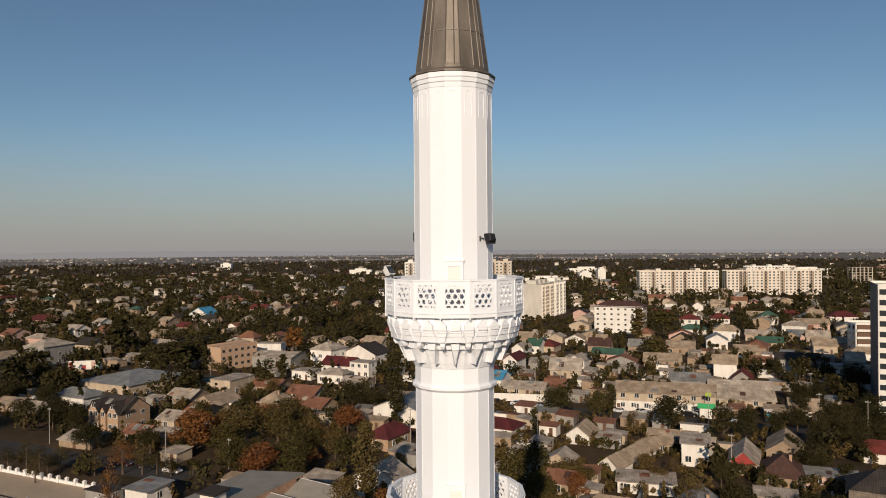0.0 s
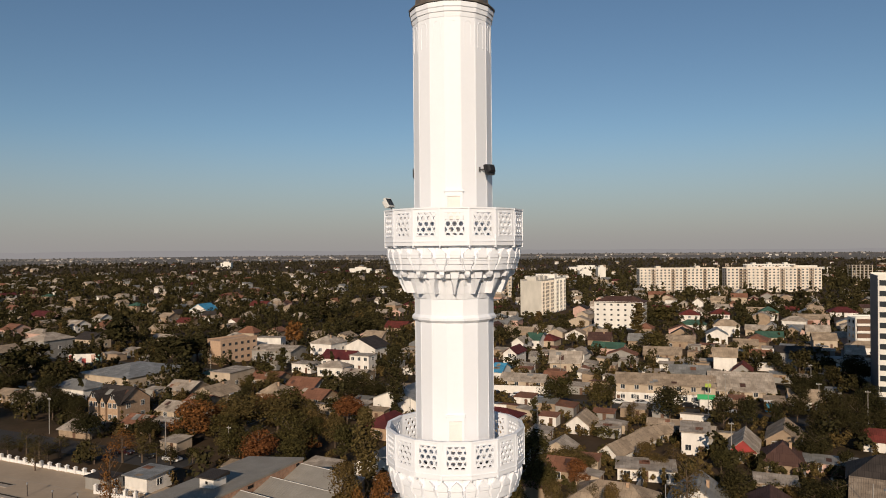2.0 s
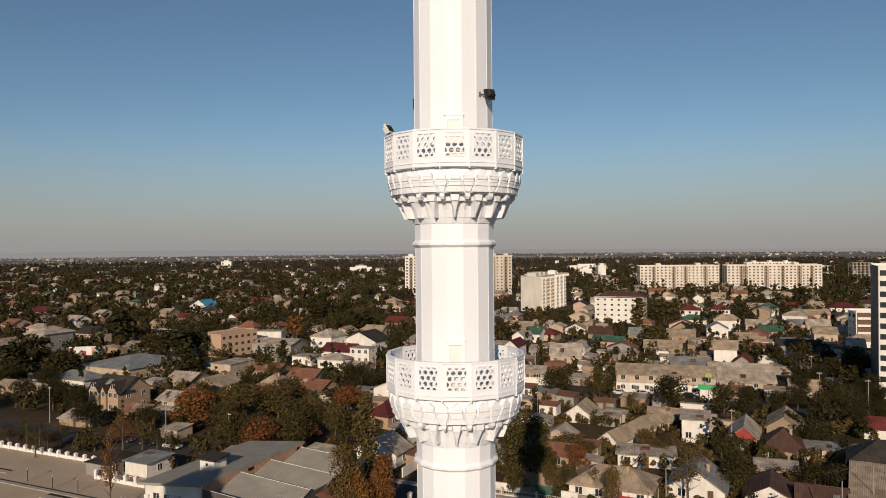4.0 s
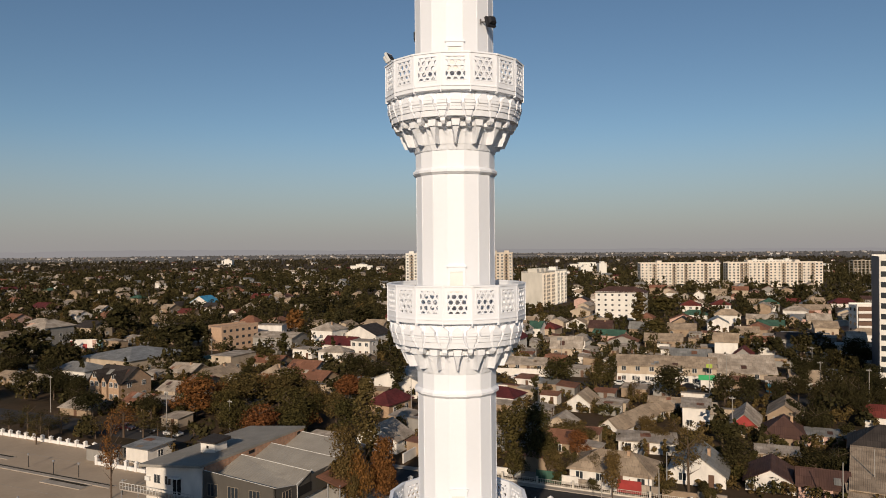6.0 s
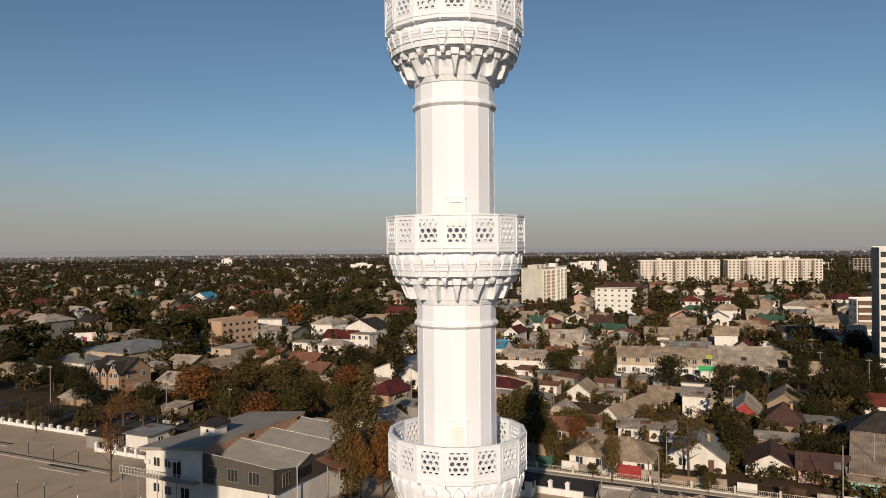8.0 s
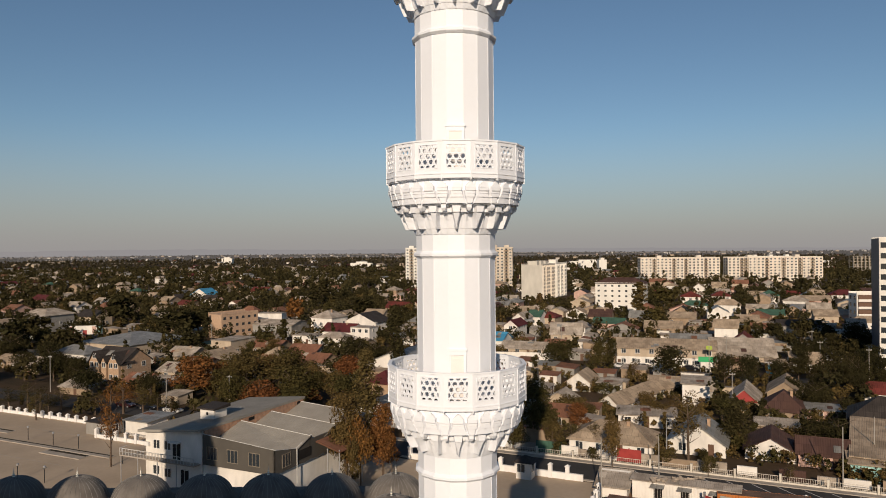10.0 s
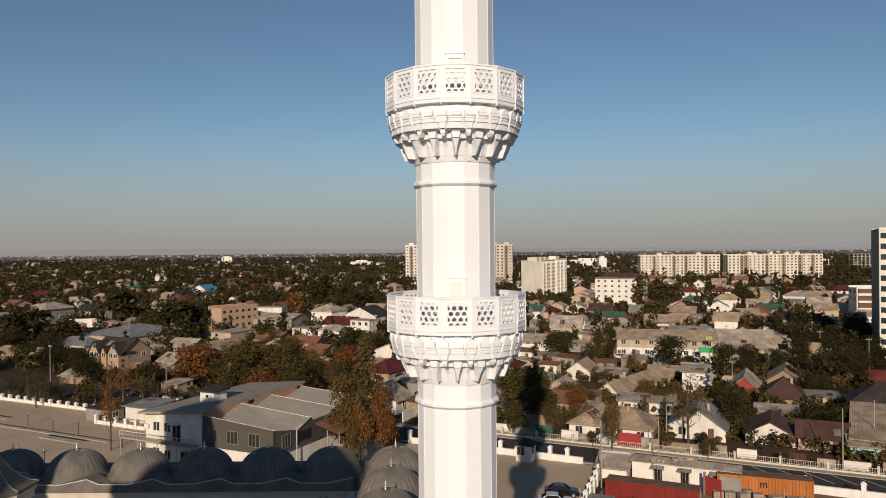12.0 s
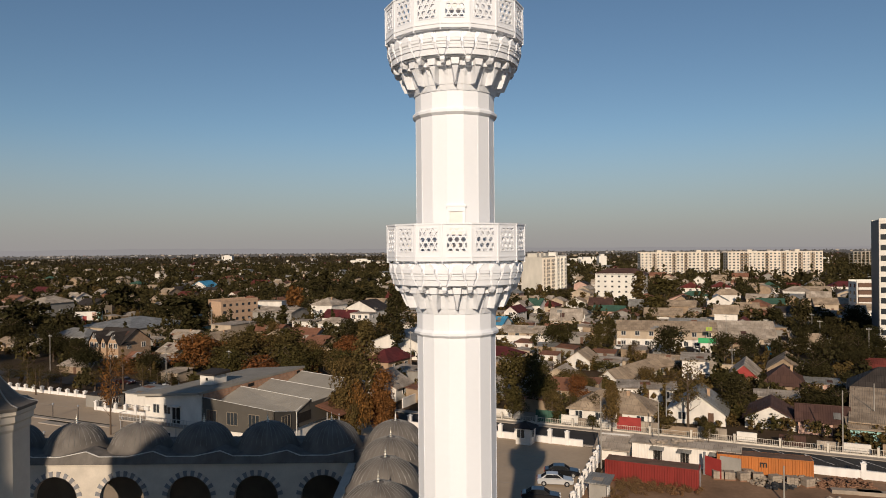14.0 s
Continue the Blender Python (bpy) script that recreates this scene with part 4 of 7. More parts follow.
# two-storey brick block, its long side turned away
flats("brick_block", "orange-tan three-storey brick building with flat roof", -81.4, 285.4, 18, 8, 3, 55, 6, mat("pale_tan_brick", (0.50, 0.34, 0.23), 0.9, 0.2, 0.8, 0.15, 0.2), 2.75, (), 0, 0, FLATDARK, 0.7, 0.0, 0.7)
# low white public building on the horizon
for (x, y, w, h) in ((-500, 1650, 24, 14), (130, 900, 55, 8), (185, 930, 16, 13), (208, 940, 10, 17), (-150, 1300, 40, 8), (250, 1250, 60, 9), (560, 1100, 60, 10)):
    solid("public_building", Mesh().box(-w / 2, w / 2, 0, 14, 0, h).box(-w / 4, w / 4, 2, 12, h, h + 2.5), PANELW, "distant pale flat-roofed public building", "building", at=pose(x, y, 0))

# ---- the grey office beside the plaza ----
office = thing("office_building", "two-storey office with white wing, grey jettied front and sheet-metal roofs", "office building", pose(0, 0, 0))
taken.extend([(-33, 112, 14), (-22, 107, 13)])
GREYW = mat("grey_cladding", (0.095, 0.085, 0.072), 0.75, 0.15, 2, 0.06, 0.08)
OROOF = corrugated("grey_standing_seam", (0.30, 0.275, 0.235), (0.25, 0.228, 0.195), 0.45, 0, 0.78, 0.0, False)
BRICKR = mat("rough_red_brick", (0.50, 0.29, 0.185), 0.9, 0.35, 0.6, 0.3, 0.3)


def tilted(quad, t=0.18):
    n = len(quad)
    return Mesh().add(list(quad) + [(a, b, c - t) for a, b, c in quad], [tuple(range(n)), tuple(range(2 * n - 1, n - 1, -1))] + [(i, i + n, (i + 1) % n + n, (i + 1) % n) for i in range(n)])




OFFICE = pose(-33.95, 99.7, 0, 0, 0, GRID)          # local x along the front, y going back
part("white_wing", Mesh().add([(-10.7, 0, 0), (0, 0, 0), (0, 23.2, 0), (-10.7, 23.2, 0), (-10.7, 0, 8.25), (0, 0, 9.3), (0, 23.2, 9.3), (-10.7, 23.2, 8.25)],
                                  [(3, 2, 1, 0), (4, 5, 6, 7), (0, 1, 5, 4), (1, 2, 6, 5), (2, 3, 7, 6), (3, 0, 4, 7)]), W["white"], office, "whitewashed two-storey wing", at=OFFICE)
wing_roof = part("wing_roof", tilted([(-11.5, -0.75, 8.62), (0.3, -0.75, 9.75), (0.3, 23.6, 9.75), (-11.5, 23.6, 8.62)], 0.34), OROOF, office, "grey sheet roof of the wing with a pale fascia", at=OFFICE)
seams = Mesh()
for i in range(20):
    u = -11.3 + i * 0.6
    seams.add([(u, -0.7, 8.66 + (u + 11.5) * 0.0958), (u + 0.05, -0.7, 8.66 + (u + 11.5) * 0.0958), (u + 0.05, 23.5, 8.66 + (u + 11.5) * 0.0958), (u, 23.5, 8.66 + (u + 11.5) * 0.0958)], [(0, 1, 2, 3)])
part("standing_seam", seams, OROOF, wing_roof)
brick = part("brick_gable", Mesh().box(0.02, 0.27, 0.3, 23.2, 5.0, 9.38), BRICKR, office, "rough brick wall above the lower roofs", at=OFFICE)
course = Mesh()
for j in range(5):
    course.box(0.262, 0.278, 0.3, 23.2, 7.6 + j * 0.36, 7.63 + j * 0.36)
part("mortar_course", course, CONCRETE, brick)
part("vent_hole", Mesh().box(0.2, 0.33, 9.4, 10.6, 8.75, 9.2), DARK, brick)
part("vent_hole", Mesh().box(0.2, 0.33, 21.4, 22.2, 8.75, 9.25), DARK, brick)
# the grey front, a parapet that hides the foot of the first saw-tooth roof
wall_line = Mesh()
for (x0, y0, z0), (x1, y1, z1) in (((0.3, -0.15, 9.0), (12.6, -0.15, 8.1)), ((12.6, -0.15, 8.1), (12.6, 4.6, 7.15)), ((12.6, 4.6, 6.9), (12.6, 8.3, 8.1)), ((12.6, 8.3, 7.6), (12.6, 22.5, 7.6))):
    dx, dy = (0, 0.25) if y0 == y1 else (-0.25, 0)
    wall_line.add([(x0, y0, 4.8), (x1, y1, 4.8), (x1 + dx, y1 + dy, 4.8), (x0 + dx, y0 + dy, 4.8), (x0, y0, z0), (x1, y1, z1), (x1 + dx, y1 + dy, z1), (x0 + dx, y0 + dy, z0)],
                  [(3, 2, 1, 0), (4, 5, 6, 7), (0, 1, 5, 4), (1, 2, 6, 5), (2, 3, 7, 6), (3, 0, 4, 7)])
part("grey_wall", wall_line, GREYW, office, "grey-clad upper floor", at=OFFICE)
part("coping", Mesh().bar((0.3, -0.03, 9.0), (12.6, -0.03, 8.1), 0.06, 5).bar((12.6, -0.03, 8.1), (12.5, 4.6, 7.15), 0.06, 5).bar((12.5, 4.6, 7.12), (12.5, 8.3, 8.2), 0.09, 5), LINE, office, "pale metal coping", at=OFFICE)
part("ground_floor", Mesh().box(0.02, 12.2, 0.5, 22.5, 0, 4.8), W["white"], office, "white ground floor, set back", at=OFFICE)
for k, (back, foot) in enumerate(((7.7, 0.12), (14.7, 7.8), (22.6, 14.8))):
    zl, zr = (9.15, 9.1, 9.05)[k], (8.2, 8.2, 8.2)[k]
    fall = 0.27 * (back - foot)
    q = [(0.3, foot, zl - fall), (12.45, foot, zr - fall), (12.75, back, zr), (0.3, back, zl)] if k else [(0.3, foot, zl - fall), (12.3, foot, zr - fall), (12.3, 4.6, 7.1), (12.75, 4.6, 7.1), (12.75, back, zr), (0.3, back, zl)]
    shed_roof = part("shed_roof", tilted(q, 0.16), OROOF, office, "low grey standing-seam roof", at=OFFICE)
    part("ridge_flashing", Mesh().bar((0.3, back, zl + 0.02), (12.75, back, zr + 0.02), 0.06, 5), LINE, shed_roof)
    part("step_wall", Mesh().add([(0.3, back, 5.0), (12.6, back, 5.0), (12.6, back, zr - 0.1), (0.3, back, zl - 0.1), (0.3, back + 0.15, 5.0), (12.6, back + 0.15, 5.0), (12.6, back + 0.15, zr - 0.1), (0.3, back + 0.15, zl - 0.1)],
                                 [(0, 1, 2, 3), (7, 6, 5, 4), (3, 2, 6, 7), (1, 5, 6, 2), (4, 0, 3, 7)]), GREYW, office, at=OFFICE)
part("downpipe", Mesh().bar((12.72, 4.6, 0), (12.72, 4.6, 7.1), 0.07, 6), LINE, office, at=OFFICE)
part("glazed_opening", Mesh().box(12.58, 12.66, 5.1, 8.0, 5.4, 6.7), DARK, office, "dark glazed side opening", at=OFFICE)
rb = part("roof_cabin", Mesh().box(-1.35, 1.35, -1.35, 1.35, 8.9, 10.75), W["white"], office, "small white roof cabin with a window", at=OFFICE @ pose(-4.7, 7.4, 0))
part("cabin_roof", Mesh().add([(-1.75, -1.75, 10.75), (1.75, -1.75, 10.75), (1.75, 1.75, 10.75), (-1.75, 1.75, 10.75), (-1.75, -1.75, 10.95), (1.75, -1.75, 10.95), (1.75, 1.75, 11.25), (-1.75, 1.75, 11.25)],
                              [(3, 2, 1, 0), (4, 5, 6, 7), (0, 1, 5, 4), (1, 2, 6, 5), (2, 3, 7, 6), (3, 0, 4, 7)]), RF["dark"], rb)
part("cabin_window", Mesh().box(-0.2, 0.2, -1.38, -1.33, 9.9, 10.3), DARK, rb)
BWIN, BPANE = window_meshes(1.9, 1.8, 3, mat("tan_window_paint", (0.24, 0.20, 0.15), 0.6, 0.15, 0.5))
for px in (2.0, 5.6, 9.3):
    wn = part("window", BWIN, None, office, at=OFFICE @ pose(px, -0.16, 5.6))
    part("pane", BPANE, None, wn)
wn = part("window", BWIN, None, office, at=OFFICE @ pose(12.62, 2.4, 5.3, 0, 0, 90))
part("pane", BPANE, None, wn)
for px, z in ((-8.5, 6.0), (-6.4, 6.0), (-8.6, 2.3), (-6.4, 2.1)):
    wn = part("window", WIN, None, office, at=OFFICE @ pose(px, -0.02, z))
    part("pane", PANE, None, wn)
for px, z, hgt in ((-4.7, 4.9, 2.3), (-3.2, 1.4, 2.2)):
    dr = part("door", Mesh().box(-0.7, 0.7, -0.06, 0.02, 0, hgt), DARK, office, "dark glazed double door", at=OFFICE @ pose(px, 0, z))
    part("door_frame", Mesh().box(-0.04, 0.04, -0.09, -0.06, 0, hgt).box(-0.75, 0.75, -0.09, -0.06, hgt - 0.06, hgt), FRAMEW, dr)
part("door_hood", Mesh().box(-5.6, -3.8, -0.8, 0.0, 7.3, 7.42), FRAMEW, office, at=OFFICE)
bal = part("balcony", Mesh().box(-14.6, -0.3, -1.3, 0, 4.62, 4.8), CONCRETE, office, at=OFFICE)
rl = Mesh().box(-14.6, -0.3, -1.3, -1.25, 5.72, 5.8).box(-14.6, -0.3, -1.29, -1.26, 5.25, 5.29).box(-14.6, -14.55, -1.3, 0, 5.72, 5.8)
for j in range(25):
    rl.box(-14.6 + j * 0.593, -14.55 + j * 0.593, -1.3, -1.26, 4.8, 5.75)
part("balcony_rail", rl, LINE, bal, "pale steel railing")
for px in (-14.4, -11.0, -7.2, -3.6):
    part("balcony_post", Mesh().bar((px, -1.2, 0), (px, -1.2, 4.62), 0.06), STEEL, bal)
part("air_conditioner", Mesh().box(-0.42, 0.42, -0.36, 0.0, 0, 0.58).box(-0.36, 0.36, -0.38, -0.36, 0.06, 0.52), FRAMEW, office, at=OFFICE @ pose(-10.2, 0, 6.3))
part("canopy", tilted([(12.7, 9.0, 7.1), (16.8, 9.0, 6.0), (16.8, 15.5, 6.0), (12.7, 15.5, 7.1)], 0.15), RF["rust"], office, "brown porch roof on posts", at=OFFICE)
for px, py in ((16.6, 9.2), (16.6, 15.2), (14.6, 9.2)):
    part("canopy_post", Mesh().bar((px, py, 0), (px, py, 6.2), 0.1), STEEL, office, at=OFFICE)

taken.extend([(106, 196, 13), (112, 222, 9), (88, 172, 6), (86, 148, 6), (-60, 146, 14), (-14, 176, 8), (-23, 171, 8), (-110, 172, 12), (-98, 168, 8), (-118, 190, 8)])
house(-57.4, 133.0, 5.6, 6.0, 2.9, 0.35, -25, "shed", "white", "zinc", "small whitewashed gatehouse with a sheet roof", 0, chimney=False)
house(-65.4, 134.2, 5.6, 3.8, 2.3, 0.3, -25, "flat", "grey", "dark", "low dark open carport by the plaza", 0)


# ---- the houses, street by street ----
house(51.9, 114.6, 7.6, 9.0, 1.8, 1.9, -25, "y", "white", "brown", "white gabled house with a dark brown roof")
house(58.2, 110.6, 7.0, 6.5, 2.3, 1.7, -25, "x", "pink", "brown", "pink rendered wing with a brown roof")
house(61.2, 104.6, 3.9, 4.0, 2.4, 0.7, -25, "shed", "turquoise", "tan", "small turquoise shed with sloping tan roof")
house(67.5, 103.0, 16.0, 18.4, 3.0, 2.0, -30, "shed", "white", "tan", "whitewashed house under a long low tan roof")
house(76.2, 120.2, 15.0, 10.0, 4.8, 3.0, -30, "hip", "mud", "dark", "mud house with a dark hipped roof")
house(97.2, 152.5, 14.0, 7.0, 2.6, 1.7, -25, "x", "white", "red", "whitewashed house with a dull red roof")
house(66.0, 140.0, 8.0, 9.0, 2.4, 3.0, -25, "hip", "mud", "brown", "mud house with a brown hipped roof")
house(73.8, 156.0, 7.0, 12.0, 2.4, 2.3, -27, "y", "mud", "tan", "steep tan-roofed house beside a brown one")
red_house = house(61.4, 147.5, 5.6, 12.0, 2.5, 2.3, -25, "y", "cream", "slate", "cream house with a bright red gable and grey roof")
part("gable_boarding", Mesh().prism([(-2.85, 2.3), (2.85, 2.3), (0, 4.75)], -0.06, 0.05), W["red"], red_house, "bright red boarded gable")
house(41.3, 118.2, 9.0, 9.0, 2.2, 3.0, -25, "y", "white", "zinc", "whitewashed gabled house with a grey corrugated roof")
house(53.6, 153.5, 5.5, 7.0, 4.9, 0.6, -20, "shed", "white", "slate", "two-storey white block with a sloping roof", 2, 2)
house(38.3, 136.5, 10.6, 6.0, 2.3, 0.4, -15, "shed", "white", "slate", "low white house with a wide grey roof")
house(33.8, 148.5, 4.6, 19.0, 2.0, 1.8, -40, "y", "white", "tan", "narrow white house with a long tan roof")
house(45.0, 163.5, 4.6, 8.0, 2.2, 1.2, -60, "y", "cream", "tan", "cream house in a chain of tan roofs")
house(53.5, 169.0, 11.0, 7.0, 1.9, 1.3, -22, "x", "mud", "tan", "long low house with an open verandah and tan roof")
house(31.8, 171.5, 5.6, 8.5, 2.4, 2.0, -25, "y", "white", "tan", "white gabled house with pale tan roof")
house(38.2, 168.0, 5.0, 4.0, 2.5, 0.4, -25, "shed", "grey", "slate", "small grey lean-to with slate roof")
house(27.0, 118.4, 13.5, 9.0, 2.5, 2.2, -25, "hip", "white", "tan", "whitewashed street house with a tan hipped roof")
house(59.0, 127.6, 6.8, 4.2, 2.3, 0.5, -22, "shed", "mud", "slate", "mud outhouse with a flat slate roof")
house(56.5, 160.0, 6.5, 6.5, 2.6, 1.5, -25, "x", "grey", "slate", "grey cottage with a slate roof")
house(23.5, 150.0, 5.5, 6.0, 2.6, 1.5, -25, "y", "cream", "slate", "cream cottage with a slate gable roof")
house(21.5, 137.0, 5.0, 6.5, 2.5, 1.4, -25, "x", "mud", "rust", "mud cottage with a rusty roof")
shop = house(62.6, 203.5, 27.0, 12.0, 5.5, 2.0, -17, "x", "cream", "tan", "long two-storey shop, white below and tan above", 7)
part("ground_floor", Mesh().box(-13.55, 13.55, -0.03, 0.3, 0, 2.9), W["white"], shop, "whitewashed ground floor")
for px in (-11.6, -8.6, -5.0, -1.5, 2.0, 5.5, 9.0):
    part("pane", PANE, None, part("window", WIN, None, shop, at=pose(px, -0.04, 1.1)))
part("door", DOOR, None, shop, at=pose(-12.8, -0.05, 0))
house(79.8, 232.8, 12.4, 9.0, 3.6, 1.8, -18, "x", "grey", "zinc")
house(86.7, 208.2, 17.5, 17.0, 2.6, 4.0, -16, "x", "cream", "slate", "wide low warehouse with stained grey roof")
house(85.3, 280.1, 14.0, 10.1, 2.6, 2.2, -18, "x", "mud", "tan")
house(43.5, 257.5, 11.0, 9.0, 3.4, 3.4, -14, "x", "cream", "slate", "cream house with a broad pale slate roof")
house(24.6, 267.7, 5.2, 11.2, 5.4, 1.9, -25, "y", "white", "maroon")
house(31.0, 301.7, 5.2, 11.2, 4.8, 1.9, -25, "y", "white", "slate")
house(39.1, 316.6, 6.3, 10.1, 4.0, 2.4, -25, "x", "white", "green")
house(17.1, 234.4, 3.5, 9.0, 4.4, 2.0, -25, "x", "white", "blue")
house(24.6, 227.1, 14.1, 7.8, 2.6, 1.6, -20, "x", "cream", "slate")
house(35.0, 230.8, 6.6, 7.8, 2.6, 1.6, -22, "x", "mud", "rust")
house(67.9, 314.3, 9.6, 11.2, 4.0, 2.6, -20, "x", "mud", "brown")
house(138.6, 404.2, 10.8, 11.2, 6.0, 2.6, -20, "hip", "white", "red", "two-storey white house with red hipped roof")
house(156.6, 406.5, 10.5, 11.2, 6.0, 2.6, -20, "hip", "white", "red")
house(124.1, 325.6, 9.1, 10.1, 4.4, 2.4, -18, "y", "white", "zinc")
house(102.7, 311.7, 11.7, 10.1, 3.4, 2.0, -22, "x", "mud", "tan")
house(126.0, 298.8, 9.2, 9.0, 3.2, 2.0, -20, "x", "cream", "tan")
house(150.0, 329.5, 11.4, 10.1, 2.6, 2.0, -20, "x", "cream", "green")
house(197.8, 435.9, 10.5, 11.2, 4.0, 3.0, -20, "hip", "cream", "green")
house(200.1, 389.2, 17.0, 11.2, 4.4, 2.2, -20, "x", "pink", "tan")
house(235.2, 421.5, 15.2, 11.2, 5.0, 2.6, -20, "hip", "white", "maroon")
house(122.1, 248.0, 7.1, 9.0, 2.6, 2.0, -20, "x", "grey", "slate")
house(100.3, 241.4, 6.0, 9.0, 2.6, 2.2, -25, "y", "grey", "red")
house(164.0, 308.1, 9.2, 10.1, 4.0, 2.2, -20, "x", "cream", "tan")
# the dark roof colour stands in for the tower block's shadow here
house(134.9, 272.4, 15.2, 13.4, 3.8, 1.6, -20, "x", "grey", "dark", "long building beside the tower block, roof darkened for shade")
house(154.9, 269.4, 6.0, 13.4, 3.6, 2.4, -25, "x", "grey", "slate")
brick_house = house(-88.3, 187.0, 10.8, 9.5, 5.6, 3.2, -25, "x", "brick", "dark", "two-storey brick house with dark roof, gables and dormers")
cross_gable(brick_house, -3.5, 3.7, 5.6, 2.6)
cross_gable(brick_house, 3.5, 3.7, 5.6, 2.6)
cross_gable(brick_house, 0.0, 1.8, 5.7, 1.4)
house(-111.8, 212.5, 14.0, 8.5, 4.4, 1.7, -25, "hip", "white", "zinc", "white two-storey building with grey hipped roof", 3, 2)
house(-110.4, 232.0, 24.0, 25.0, 4.6, 2.4, -27.6, "hip", "cream", "zinc", "long cream building with low grey hipped roof", 6)
house(-169.6, 296.5, 12.3, 14.6, 8.0, 2.4, -24, "hip", "grey", "slate", "two-storey grey house with hipped roof")
house(-72.6, 232.5, 8.1, 12.3, 5.0, 0.3, -24, "flat", "cream", "slate", "flat-roofed cream workshop building")
house(-68.7, 284.9, 18.0, 13.4, 4.6, 1.4, -20, "x", "grey", "slate")
house(-49.3, 286.7, 10.0, 11.2, 7.2, 2.4, -26, "hip", "white", "slate", "two-storey white house with grey roof")
house(-34.5, 291.0, 15.4, 12.3, 4.8, 3.4, -26, "y", "white", "dark", "white gabled house with a dark roof")
house(-40.8, 270.4, 13.1, 9.0, 3.6, 2.4, -24, "x", "white", "maroon")
house(-13.0, 191.0, 14.0, 24.0, 4.6, 2.6, -27, "y", "white", "zinc", "white hall with a broad grey sheet roof")
house(-15.8, 168.2, 6.0, 10.1, 3.2, 2.2, -30, "hip", "brick", "maroon", "brick house with a maroon hipped roof")
house(-44.3, 220.4, 9.8, 7.8, 3.0, 1.8, -22, "x", "white", "rust")
house(-51.6, 259.2, 8.2, 6.7, 3.2, 0.4, -22, "flat", "white", "slate")
house(-58.4, 232.0, 10.5, 7.8, 3.2, 1.6, -22, "x", "mud", "rust")
house(-80.1, 215.0, 9.1, 9.0, 3.0, 2.0, -22, "x", "mud", "slate")
house(-68.7, 194.6, 6.8, 9.0, 3.0, 1.8, -24, "x", "mud", "rust")
house(-73.6, 189.0, 6.0, 7.8, 2.8, 1.6, -24, "x", "cream", "slate")
house(-88.9, 172.0, 10.1, 9.0, 1.9, 1.2, -22, "x", "mud", "slate", "low mud house with a stained slate roof")
house(-163.7, 324.8, 10.3, 11.2, 5.0, 2.4, -24, "x", "cream", "dark")
house(-205.7, 393.1, 10.3, 10.1, 4.0, 2.4, -24, "x", "white", "slate")
house(-230.2, 376.8, 8.6, 11.2, 3.8, 2.4, -24, "x", "pink", "rust")
house(-256.6, 452.8, 15.2, 11.2, 4.0, 2.6, -24, "x", "pink", "maroon")
house(-305.3, 502.5, 10.1, 11.2, 4.0, 2.6, -24, "x", "white", "rust")
house(-163.6, 478.3, 14.3, 12.3, 4.5, 4.0, -20, "y", "white", "blue", "white house with a bright blue gabled roof")
house(-150.0, 411.3, 9.8, 10.1, 3.4, 2.0, -22, "x", "mud", "red")
house(-135.1, 518.7, 13.9, 11.2, 4.0, 3.0, -22, "x", "white", "red")
house(-292.1, 604.4, 8.7, 10.1, 4.0, 2.4, -22, "y", "white", "slate")
house(-285.7, 632.4, 14.2, 11.2, 4.0, 2.2, -22, "x", "white", "tan")
house(-197.4, 476.2, 8.8, 10.1, 3.6, 2.6, -22, "x", "cream", "tan")
house(-172.7, 441.2, 7.9, 10.1, 3.6, 2.2, -22, "x", "mud", "tan")
house(-211.1, 435.7, 6.0, 10.1, 3.6, 2.2, -22, "x", "white", "slate")
house(-81.1, 241.6, 6.9, 7.8, 2.8, 0.4, -24, "flat", "cream", "green")
house(-45.2, 189.4, 6.0, 7.8, 3.0, 2.0, -24, "x", "mud", "rust")
house(-25.7, 374.2, 11.7, 10.1, 3.6, 2.6, -22, "x", "mud", "red")
house(97.8, 194.0, 7.5, 8.0, 2.7, 2.3, -18, "x", "white", "tan", "small white house with a tan slate roof")
house(75.0, 139.0, 9.0, 4.0, 2.3, 0.5, -25, "shed", "pink", "zinc", "long pink-rendered outbuilding with a zinc roof")
house(-119.0, 203.0, 13.0, 8.0, 2.5, 1.7, -25, "hip", "mud", "slate", "low mud house with a wide slate hipped roof")
house(-130.0, 212.0, 9.0, 7.0, 2.4, 1.2, -22, "x", "mud", "tan", "mud house with a low tan roof")
house(-74.0, 303.0, 11.0, 5.0, 7.4, 0.3, -10, "flat", "white", "slate", "flat white rendered block behind grey roofs", 0)
house(-39.8, 205.0, 11.5, 8.0, 2.6, 1.8, -28, "x", "mud", "rust", "mud house under a patched rust-red roof")
house(-40.0, 251.0, 10.0, 7.0, 3.6, 1.4, -20, "hip", "white", "slate", "low white house with a wide window front")
house(-31.0, 262.0, 8.0, 6.0, 5.6, 0.5, -24, "flat", "white", "slate", "white two-storey house with a flat roof", 3, 2)
house(-48.5, 198.0, 6.0, 5.0, 2.3, 0.9, -24, "shed", "mud", "rust", "small mud shed with a rusty roof")
house(-76.5, 176.0, 7.0, 6.0, 2.5, 1.5, -24, "x", "mud", "rust", "mud cottage with a rusty tin roof")
house(-70.0, 172.5, 6.5, 5.5, 2.4, 1.0, -20, "shed", "mud", "slate", "low mud outhouse with a pale slate roof")
house(-30.7, 235.4, 8.3, 9.0, 3.0, 1.6, -22, "x", "mud", "slate")


# ---- yard, containers, vehicles ----
RUSTTOP = mat("faded_rusty_top", (0.19, 0.12, 0.085), 0.85, 0.4, 1.2, 0.2, 0.1)


